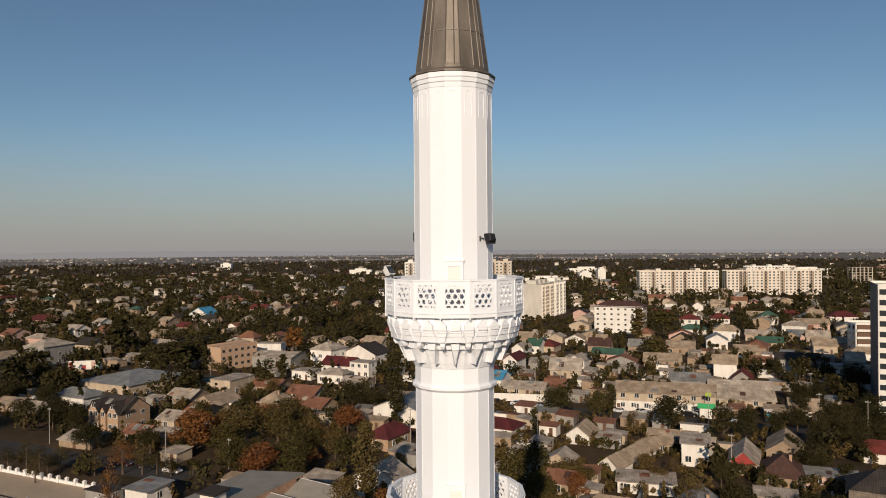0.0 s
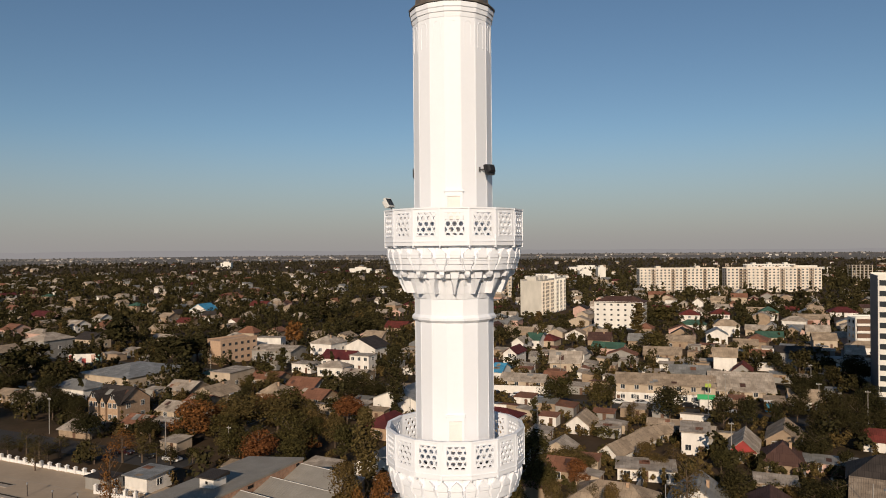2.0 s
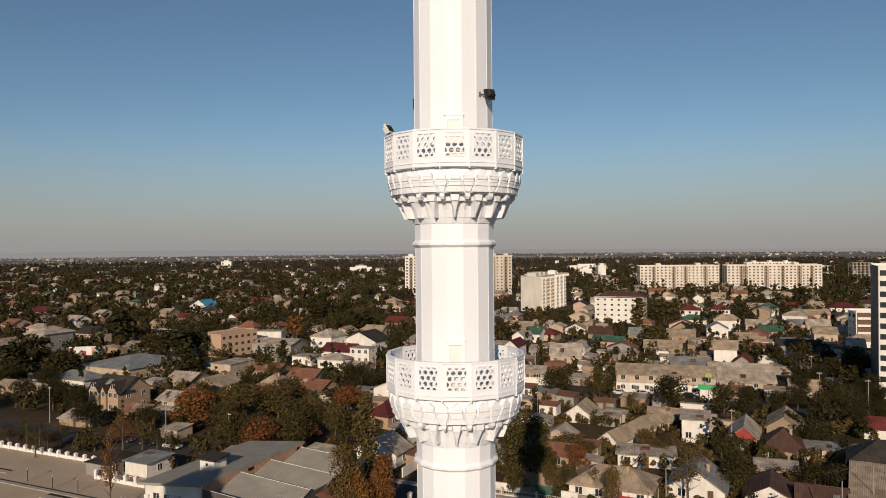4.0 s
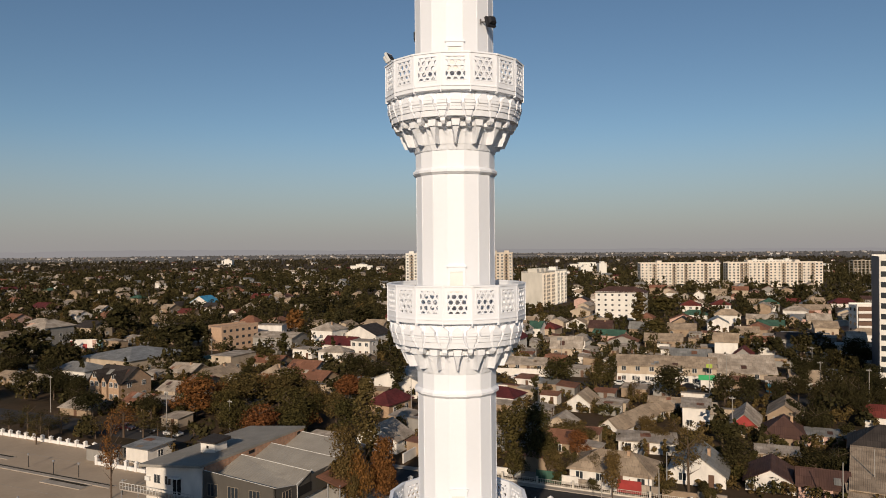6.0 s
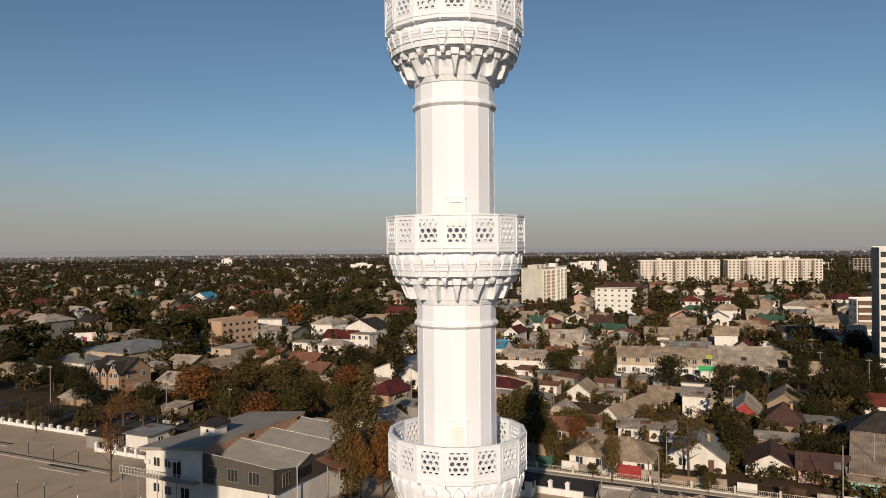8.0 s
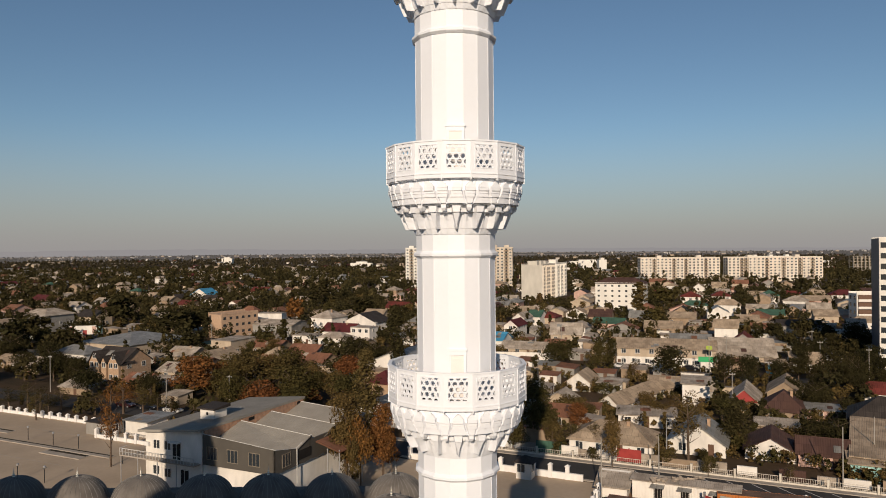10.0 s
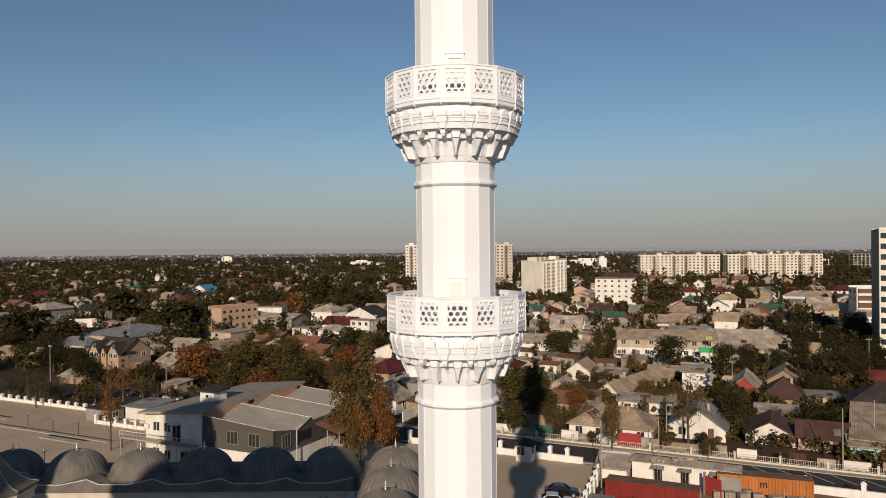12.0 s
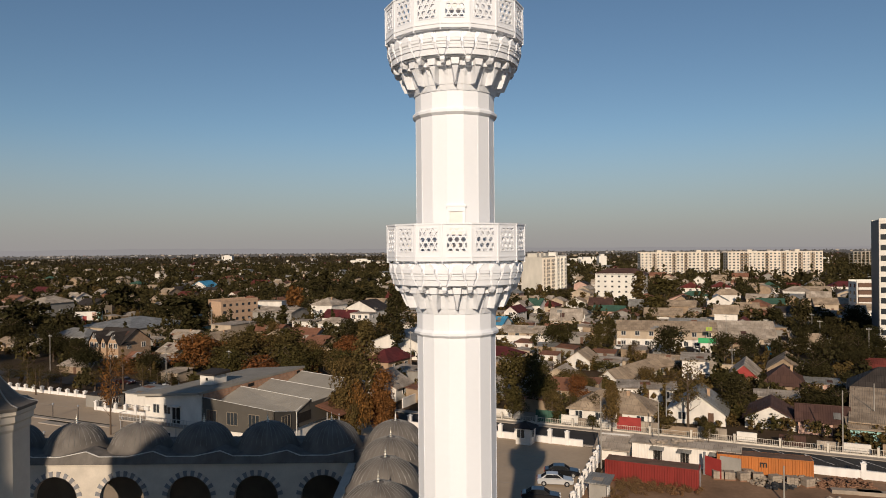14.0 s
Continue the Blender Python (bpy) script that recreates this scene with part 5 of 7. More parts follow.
def container(x, y, turn, skin, label):
    """A long box: ribbed sides, corner posts, doors with lock rods."""
    ob = thing("shipping_container", label, "container", pose(x, y, 0.03, 0, 0, turn))
    l, w, h = 11.2, 2.44, 2.6
    b = Mesh().box(0.02, l - 0.02, 0.09, w - 0.09, 0.15, h - 0.03)
    for i in range(28):
        px = 0.32 + i * 0.39
        for inner, outer in ((0.09, 0.01), (w - 0.09, w - 0.01)):
            b.add([(px + dx, y_, z_) for z_ in (0.2, h - 0.12) for dx, y_ in ((-0.13, inner), (-0.08, outer), (0.08, outer), (0.13, inner))],
                  [(0, 1, 5, 4), (1, 2, 6, 5), (2, 3, 7, 6), (4, 5, 6, 7), (3, 2, 1, 0)])
    part("body", b, skin, ob)
    top = Mesh().box(0.1, l - 0.1, 0.09, w - 0.09, h - 0.03, h - 0.01)
    for i in range(28):
        top.box(0.24 + i * 0.39, 0.4 + i * 0.39, 0.12, w - 0.12, h - 0.015, h + 0.015)
    part("top_sheet", top, RUSTTOP, ob, "faded rust-brown top sheet")
    for cx in (0, l - 0.16):
        for cy in (0, w - 0.16):
            part("corner_post", Mesh().box(cx, cx + 0.16, cy, cy + 0.16, 0, h), skin, ob)
    part("rail", Mesh().box(0.16, l - 0.16, 0, 0.1, 0.04, 0.18).box(0.16, l - 0.16, w - 0.1, w, 0.04, 0.18).box(0.16, l - 0.16, 0, 0.08, h - 0.1, h).box(0.16, l - 0.16, w - 0.08, w, h - 0.1, h), skin, ob)
    for k in range(2):
        d = part("door", Mesh().box(l - 0.02, l + 0.03, 0.18 + k * 1.05, 1.2 + k * 1.05, 0.18, h - 0.12), skin, ob)
        for q in (0.3, 0.75):
            part("lock_rod", Mesh().bar((l + 0.06, 0.18 + k * 1.05 + q, 0.15), (l + 0.06, 0.18 + k * 1.05 + q, h - 0.1), 0.02), STEEL, d)
    return ob


REDC = mat("red_container_paint", (0.23, 0.026, 0.02), 0.55, 0.3, 1.5, 0.12, 0.08, streak=3)
ORANGEC = mat("orange_container_paint", (0.48, 0.16, 0.035), 0.6, 0.3, 1.5, 0.12, 0.08, streak=3)
container(20.0, 90.4, -25, REDC, "dull red long shipping container in the yard")
oc = container(34.9, 92.4, -19, ORANGEC, "orange long shipping container with a dark letter")
mark = bpy.data.curves.new("letter", "FONT")
mark.body, mark.size, mark.extrude, mark.offset = "m", 1.25, 0.004, 0.03
lm = new("letter", mark)
lm.parent = oc
lm.matrix_basis = pose(5.0, -0.012, 1.35, 90, 0, 0)
mark.materials.append(BLACK)

# the white store row behind the red container
store = thing("store_row", "long low white store with three dark doorways and patched roof", "shed", pose(*grid_at(RO, 16.6, -9.6), 0, 0, GRID))
ribbed = [(13.6, 0), (13.6, 2.0), (0, 2.0), (0, 0)]
for i in range(34):
    ribbed += [(i * 0.4 + dx, dy) for dx, dy in ((0.1, 0), (0.12, -0.03), (0.2, -0.03), (0.22, 0))]
part("wall", Mesh().slab(ribbed, 0, 2.7), W["white"], store, "white ribbed sheet wall")
part("roof", tilted([(-0.3, -0.25, 2.72), (13.9, -0.25, 2.72), (13.9, 2.2, 3.0), (-0.3, 2.2, 3.0)], 0.1), RF["slate"], store)
for px in (3.4, 6.9, 10.9):
    part("doorway", Mesh().box(px - 0.55, px + 0.55, -0.03, 0.05, 0, 2.0), DARK, store)
    part("canopy", tilted([(px - 0.9, -0.9, 2.15), (px + 0.9, -0.9, 2.15), (px + 0.9, 0.0, 2.4), (px - 0.9, 0.0, 2.4)], 0.05), RF["zinc"], store)
house(22.8, 98.6, 4.0, 3.8, 1.5, 1.3, -22, "shed", "white", "slate", "low mud lean-to with slate roof", 0)
house(17.4, 82.6, 2.0, 2.2, 2.2, 0.3, -25, "shed", "grey", "zinc", "small grey sheet-metal cabin", 0, chimney=False)
gate = thing("metal_gate", "open dark red and grey sheet-metal yard gate", "gate", pose(33.2, 92.2, 0.02, 0, 0, -60))
part("leaf", Mesh().box(0, 2.6, -0.03, 0.03, 0.1, 2.5), W["red"], gate, "dark red gate leaf")
part("leaf", Mesh().box(0.4, 3.0, -0.03, 0.03, 0.1, 2.4, 0, pose(0.6, 1.6, 0, 0, 0, 25)), W["grey"], gate, "grey gate leaf")
part("post", Mesh().box(-0.12, 0.12, -0.12, 0.12, 0, 2.9), STEEL, gate)

rnd = random.Random(11)
BLOCK = mat("grey_block", (0.34, 0.28, 0.22), 0.9, 0.25, 0.6, 0.15, 0.2, each=0.1)
LOG = mat("reddish_firewood", (0.27, 0.15, 0.095), 0.9, 0.3, 0.5, 0.2, 0.2, each=0.1)
TARP = mat("black_sheeting", (0.03, 0.03, 0.032), 0.6, 0.3, 0.6)
pal = thing("block_pallet", "wrapped stack of pale building blocks on a pallet", "building blocks", pose(35.6, 90.2, 0.03, 0, 0, -10), "stacked blocks in the yard")
for k in range(3):
    for i in range(3):
        part("block", Mesh().box(-0.62 + i * 0.42, -0.22 + i * 0.42, -0.5, 0.5, 0.14 + k * 0.3, 0.42 + k * 0.3), BLOCK, pal)
part("pallet", Mesh().box(-0.65, 0.65, -0.55, 0.55, 0, 0.14), LOG, pal)
for x, y, a in ((37.2, 89.8, 4), (38.9, 89.5, -14), (40.6, 88.6, 8), (42.4, 87.9, -22), (44.0, 87.3, 15), (38.2, 90.9, 0), (34.3, 90.6, -8)):
    copy_thing(pal, pose(x, y, 0.03, 0, 0, a))


def heap(name, label, x, y, w, d, h, m, n, size):
    """A pile of tumbled pieces lying on the ground."""
    q = Mesh()
    for i in range(n):
        u, v = rnd.uniform(-1, 1), rnd.uniform(-1, 1)
        top = h * max(0.0, 1 - 0.6 * u * u - 0.6 * v * v)
        s = size * rnd.uniform(0.5, 1.3)
        q.box(-s, s, -s * 0.45, s * 0.45, -s * 0.3, s * 0.3, 0, pose(u * w / 2, v * d / 2, max(size * 0.3, rnd.uniform(0, top)), rnd.uniform(-25, 25), rnd.uniform(-25, 25), rnd.uniform(0, 180)))
    return solid(name, q, m, label, kind="stuff", at=pose(x, y, 0.03))


heap("rubble", "tumbled grey rubble and boards in the yard", 42.0, 88.6, 9, 2.0, 1.0, BLOCK, 110, 0.3)
heap("black_sheeting", "crumpled black plastic sheeting on the dirt", 40.6, 87.0, 3.2, 1.6, 0.5, TARP, 30, 0.4)
heap("firewood", "low stacked pile of reddish firewood", 48.5, 87.2, 6.5, 1.8, 1.1, LOG, 260, 0.2)
heap("rubble", "scattered broken bricks on the dirt", 44.8, 82.5, 1.8, 1.0, 0.4, BLOCK, 24, 0.22)
heap("firewood", "loose reddish bricks beside the orange container", 47.0, 88.6, 5, 1.6, 0.7, LOG, 120, 0.22)
heap("roof_clutter", "boards lying on the store roof", 31.3, 97.4, 7, 0.9, 0.2, BLOCK, 26, 0.4).location.z = 2.85
for x, y, a, l in ((48.3, 84.6, -14, 5.4), (50.6, 83.9, -16, 4.6)):
    solid("concrete_slab", Mesh().box(-l / 2, l / 2, -0.5, 0.5, 0, 0.45), BLOCK, "long concrete slab lying on dirt", "slab", at=pose(x, y, 0.03, 0, 0, a))

TINT = mat("tinted_car_glass", (0.012, 0.013, 0.015), 0.8, 0.1, 1, 0.05, 0.0)


def car(x, y, turn, paint, label, name="car"):
    """A saloon: lofted body, glazed cabin, wheels, lights."""
    ob = thing(name, label, "car", pose(x, y, 0.03, 0, 0, turn))
    side = [(-2.15, 0.3), (2.12, 0.3), (2.26, 0.5), (2.2, 0.68), (2.0, 0.78), (1.05, 0.93), (-1.75, 0.99), (-2.16, 0.93), (-2.26, 0.6)]
    n = len(side)
    v = [(p * k, y_, 0.3 + (z - 0.3) * k2) for y_, k, k2 in ((-0.87, 0.955, 0.9), (-0.76, 1.0, 1.0), (0.76, 1.0, 1.0), (0.87, 0.955, 0.9)) for p, z in side]
    b = Mesh().add(v, [tuple(range(n)), tuple(range(4 * n - 1, 3 * n - 1, -1))] + [(r * n + i, (r + 1) * n + i, (r + 1) * n + (i + 1) % n, r * n + (i + 1) % n) for r in range(3) for i in range(n)])
    cab = [(-1.72, 0.96), (1.02, 0.92), (0.62, 1.2), (0.3, 1.41), (-0.4, 1.46), (-1.02, 1.42), (-1.4, 1.2)]

    def half(z, out=0.0):
        return 0.74 - (z - 0.92) * 0.14 + out

    n = len(cab)
    b.add([(p, -half(z), z) for p, z in cab] + [(p, half(z), z) for p, z in cab], [tuple(range(n)), tuple(range(2 * n - 1, n - 1, -1))] + [(i, i + n, (i + 1) % n + n, (i + 1) % n) for i in range(n)])
    part("body", b, paint, ob)

    def glass(name, quad):
        part(name, Mesh().add(quad, [(0, 1, 2, 3)]).add([(x_ * 0.99, y_ * 0.97, z_ - 0.01) for x_, y_, z_ in quad], [(3, 2, 1, 0)]), TINT, ob)

    glass("windscreen", [(1.0, -0.66, 0.96), (1.0, 0.66, 0.96), (0.36, 0.6, 1.39), (0.36, -0.6, 1.39)])
    glass("rear_window", [(-1.72, 0.64, 1.0), (-1.72, -0.64, 1.0), (-1.12, -0.54, 1.4), (-1.12, 0.54, 1.4)])
    for s in (-1, 1):
        glass("side_window", [(p, s * half(z, 0.006), z) for p, z in ((-1.4, 0.99), (0.82, 0.97), (0.24, 1.38), (-1.0, 1.39))][::s])
        for px in (-1.4, 1.4):
            wh = part("wheel", Mesh().lathe([(0.3, -0.1), (0.33, -0.08), (0.33, 0.08), (0.3, 0.1)], 18, 0, 0, pose(px, 0.8 * s, 0.33, 90)), BLACK, ob)
            part("rim", Mesh().lathe([(0.17, -0.112), (0.17, 0.112)], 12, 0, 0, pose(px, 0.8 * s, 0.33, 90)), STEEL, wh)
        part("headlight", Mesh().box(2.1, 2.26, 0.5 * s - 0.17, 0.5 * s + 0.17, 0.62, 0.74), FRAMEW, ob)
        part("tail_light", Mesh().box(-2.28, -2.2, 0.6 * s - 0.16, 0.6 * s + 0.16, 0.66, 0.82), W["red"], ob)
    return ob


def gloss(name, rgb):
    m = mat(name, rgb, 0.3, 0.05, 1, 0.02, 0.0, 0.3)
    m.node_tree.nodes["Principled BSDF"].inputs["Coat Weight"].default_value = 0.6
    return m


SILVER, BLACKCAR, WHITECAR, BLUECAR = gloss("silver_car_paint", (0.55, 0.55, 0.55)), gloss("black_car_paint", (0.012, 0.012, 0.014)), gloss("white_car_paint", (0.75, 0.74, 0.72)), gloss("dark_red_car_paint", (0.05, 0.012, 0.012))
car(13.5, 88.8, -8, SILVER, "silver saloon car parked on the plaza")
car(14.9, 92.2, -8, BLACKCAR, "black saloon car parked beside a silver one")
car(11.0, 83.3, -8, BLACKCAR, "black saloon car parked at the plaza edge")
car(57.5, 80.0, 60, BLACKCAR, "dark car parked in the dirt yard")
for x, y, a, p, l in ((16, 217.5, -25, BLACKCAR, "black car on the back street"), (22, 214.5, -25, WHITECAR, "white car on the back street"), (27, 212, -25, SILVER, "silver car parked by the white wall"),
                      (50, 204, -25, WHITECAR, "white car parked before the shop"), (56, 203, 20, SILVER, "silver car parked before the shop"), (62, 200, -25, WHITECAR, "white van-like car on the street"),
                      (76, 192, -25, WHITECAR, "white car parked by the green stall"), (68, 199, -25, BLACKCAR, "dark car parked under a tree"), (-70.5, 158.2, -25, BLUECAR, "dark red car behind the plaza wall"), (-64.5, 155.6, -25, BLACKCAR, "black car parked beside a dark red one"), (-58, 152.6, -25, WHITECAR, "white car in the street behind the plaza"), (31.5, 210.2, -25, BLACKCAR, "black car by the white street wall"), (71, 199.5, -25, WHITECAR, "white car turning before the green stall")):
    car(x, y, a, p, l)

# guard booth
booth = thing("guard_booth", "small white guard booth with a dark pyramid roof", "booth", pose(11.9, 107.6, 0.03, 0, 0, -25))
part("wall", Mesh().box(-1.15, 1.15, -1.0, 1.0, 0, 2.5), W["white"], booth)
part("roof", Mesh().add([(-1.7, -1.55, 2.5), (1.7, -1.55, 2.5), (1.7, 1.55, 2.5), (-1.7, 1.55, 2.5), (0, 0, 3.4)], [(0, 1, 4), (1, 2, 4), (2, 3, 4), (3, 0, 4), (3, 2, 1, 0)]), RF["dark"], booth)
for px, a in (((-0.35, -1.01), 0), ((1.16, 0), 90)):
    wn = part("window", WIN, None, booth, at=pose(px[0], px[1], 0.95, 0, 0, a))
    part("pane", PANE, None, wn)

# white wall along the back street, green stall, blue kiosk, red gate, billboard
solid("street_wall", Mesh().box(-17, 12, -0.15, 0.15, 0, 2.3), W["white"], "long white street wall", kind="structure", at=pose(20, 221, 0, 0, 0, -12))
stall = thing("market_stall", "white stall with a green sign board", "stall", pose(71.5, 196, 0, 0, 0, -14))
part("wall", Mesh().box(-1.6, 1.6, 0, 2.5, 0, 2.8), W["white"], stall)
GREENB = mat("green_sign", (0.03, 0.34, 0.12), 0.5, 0.15, 1)
part("sign_board", Mesh().box(-2.2, 2.4, -0.2, -0.1, 2.8, 4.2), GREENB, stall, "bright green sign board")
part("roof_sign", Mesh().box(-0.2, 1.4, -0.2, -0.1, 6.2, 7.2).box(0.5, 0.7, -0.15, -0.1, 4.2, 6.2), mat("yellow_green_sign", (0.35, 0.45, 0.06), 0.5), stall, "small yellow-green sign")
kiosk = thing("kiosk", "bright blue and white street kiosk", "kiosk", pose(87.2, 192.5, 0, 0, 0, -14))
part("wall", Mesh().box(-0.8, 0.8, 0, 1.4, 0, 2.7), mat("blue_paint", (0.05, 0.32, 0.50), 0.6, 0.15, 1), kiosk)
part("awning", tilted([(-1.1, -0.6, 2.65), (1.1, -0.6, 2.65), (1.1, 1.6, 2.95), (-1.1, 1.6, 2.95)], 0.1), W["white"], kiosk)
solid("sheet_gate", Mesh().box(-1.9, 1.9, -0.05, 0.05, 0.1, 2.1).box(-0.06, 0.06, -0.09, 0.09, 0.1, 2.3), W["red"], "closed bright red sheet-metal gate", "gate", at=pose(*grid_at(RO, 13.1, 6.9), 0, 0, GRID))
solid("sheet_fence", Mesh().box(-2.2, 2.2, -0.05, 0.05, 0.1, 2.0), RF["green"], "green sheet-metal fence panel", "fence", at=pose(*grid_at(RO, -0.2, 6.9), 0, 0, GRID))
bb = thing("billboard", "red and white billboard on a single post", "billboard", pose(-131, 262, 0, 0, 0, 12))
part("panel", Mesh().box(-5.6, 5.6, -0.2, 0.2, 4.0, 7.2), W["white"], bb)
part("print", Mesh().box(-5.4, -4.2, -0.24, -0.2, 4.3, 6.9), W["red"], bb, "red printed field")
part("print", Mesh().box(-1.2, 0.2, -0.24, -0.2, 4.0, 5.6), W["red"], bb, "red printed field")
part("print", Mesh().box(2.0, 3.4, -0.24, -0.2, 4.3, 6.9), W["pink"], bb, "pink printed field")
part("print", Mesh().box(3.7, 5.4, -0.24, -0.2, 4.3, 6.9), W["turquoise"], bb, "turquoise printed field")
part("post", Mesh().bar((0, 0, 0), (0, 0, 4.0), 0.3), W["red"], bb)


# ---- poles and lamps ----
POLEC = mat("concrete_pole", (0.32, 0.295, 0.26), 0.85, 0.2, 1)


def pole(x, y, h, label, arms=1, lamp=False):
    ob = thing("utility_pole" if not lamp else "street_lamp", label, "pole" if not lamp else "street lamp", pose(x, y, 0.0, 0, 0, GRID))
    part("mast", Mesh().bar((0, 0, 0), (0, 0, h), 0.11, 8, 0, 0.07), POLEC if not lamp else STEEL, ob)
    if lamp:
        part("arm", Mesh().bar((0, 0, h - 0.1), (1.2, 0, h + 0.2), 0.04), STEEL, ob)
        part("lamp_head", Mesh().box(1.0, 1.7, -0.12, 0.12, h + 0.12, h + 0.26), STEEL, ob)
    else:
        for k in range(arms):
            a = part("cross_arm", Mesh().box(-0.6, 0.6, -0.04, 0.04, h - 0.5 - 0.6 * k, h - 0.38 - 0.6 * k), POLEC, ob)
            for q in (-0.52, -0.2, 0.2, 0.52):
                part("insulator", Mesh().lathe([(0.03, 0), (0.06, 0.06), (0.03, 0.16)], 6, 0, 0, pose(q, 0, h - 0.38 - 0.6 * k)), FRAMEW, a)
    return ob


for x, y, h in ((67, 182, 11), (74.5, 190, 11), (92, 176, 11), (104, 176, 9), (38.7, 238, 9), (-61.5, 158, 8.5), (-44, 146, 9), (-97, 176, 9), (-62, 228, 8), (22, 170, 8), (-8, 168, 10), (60, 150, 8), (30, 236, 9), (-80, 246, 9), (-24, 250, 9), (110, 215, 9)):
    pole(x, y, h, "grey concrete utility pole with cross-arm")
for x, y, h in ((20.6, 95.2, 9), (55.6, 100.5, 9), (38.6, 82.0, 4.2), (66.0, 110.5, 8), (31, 104.5, 7)):
    pole(x, y, h, "plain pale concrete pole without arms", 0)
for x, y, h in ((36, 117, 6), (-12, 130, 7)):
    pole(x, y, h, "slim steel street lamp beside the paving", 0, True)

bollard = thing("bollard_lamp", "short dark post lamp in the car park", "lamp", pose(-69.6, 127, 0.03), "post lamps in the car park")
part("post", Mesh().bar((0, 0, 0), (0, 0, 2.1), 0.06), BLACK, bollard)
part("lamp_head", Mesh().lathe([(0.06, 2.1), (0.17, 2.2), (0.19, 2.45), (0.05, 2.55)], 10), STEEL, bollard)
for x, y in ((-64.2, 125.2), (-76.6, 131.4), (-64.8, 108.3), (-60.0, 107.0), (-52.4, 116.0), (-44.0, 98.0)):
    copy_thing(bollard, pose(x, y, 0.03))

# house fronts along the road's far side: walls and gates, each of its own make
front = random.Random(17)
a = -16.0
while a < 86:
    l = front.uniform(2.6, 6.5)
    x, y, z = grid_at(RO, a + l / 2, 7.4 + front.uniform(-0.15, 0.25), 0.0)
    hgt = front.uniform(0.9, 1.5)
    skin, word = front.choice(((W["white"], "whitewashed"), (W["white"], "whitewashed"), (W["mud"], "mud-rendered"), (W["cream"], "cream-rendered"), (RF["brown"], "brown sheet-metal"), (RF["slate"], "grey slate-sheet"), (W["grey"], "grey rendered")))
    solid("street_front_wall", Mesh().box(-l / 2, l / 2, -0.1, 0.1, 0, hgt).box(-l / 2, l / 2, -0.15, 0.15, hgt, hgt + 0.08), skin, f"{word} garden wall along the road", "wall", "walls along the road", at=pose(x, y, 0, 0, 0, GRID))
    a += l + front.choice((0.0, 0.4, 1.4, 3.0))


# ---- trees ----
BARK = mat("grey_brown_bark", (0.12, 0.085, 0.06), 0.95, 0.3, 0.4, 0.2, 0.3)
FOLIAGE = {"green": leaf_mat("green_leaves", (0.046, 0.040, 0.015), (0.064, 0.050, 0.018), False),
           "olive": leaf_mat("olive_leaves", (0.074, 0.057, 0.022), (0.105, 0.068, 0.026), False),
           "rust": leaf_mat("rusty_leaves", (0.16, 0.078, 0.024), (0.14, 0.055, 0.022), False),
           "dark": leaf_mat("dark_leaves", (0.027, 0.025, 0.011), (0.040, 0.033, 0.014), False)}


def trunk_mesh(rng, h, crown0, spread, limbs):
    m = Mesh()
    lean = (rng.uniform(-0.3, 0.3), rng.uniform(-0.3, 0.3))
    mid = (lean[0] * 0.5, lean[1] * 0.5, h * 0.45)
    m.bar((0, 0, 0), mid, 0.03 * h ** 0.8, 7, 0, 0.021 * h ** 0.8).bar(mid, (lean[0], lean[1], h * 0.88), 0.021 * h ** 0.8, 6, 0, 0.02)
    for i in range(limbs):
        a, z = rng.uniform(0, 6.28), rng.uniform(crown0 * 0.8, h * 0.7)
        r = spread * rng.uniform(0.5, 0.9)
        p = (lean[0] * z / h, lean[1] * z / h, z)
        q = (r * math.cos(a), r * math.sin(a), min(h * 0.95, z + r * rng.uniform(0.5, 1.1)))
        m.bar(p, q, 0.055, 5, 0, 0.015)
        e = (q[0] + rng.uniform(-0.7, 0.7), q[1] + rng.uniform(-0.7, 0.7), q[2] + rng.uniform(0.2, 0.8))
        m.bar(q, e, 0.018, 4, 0, 0.006)
    return m


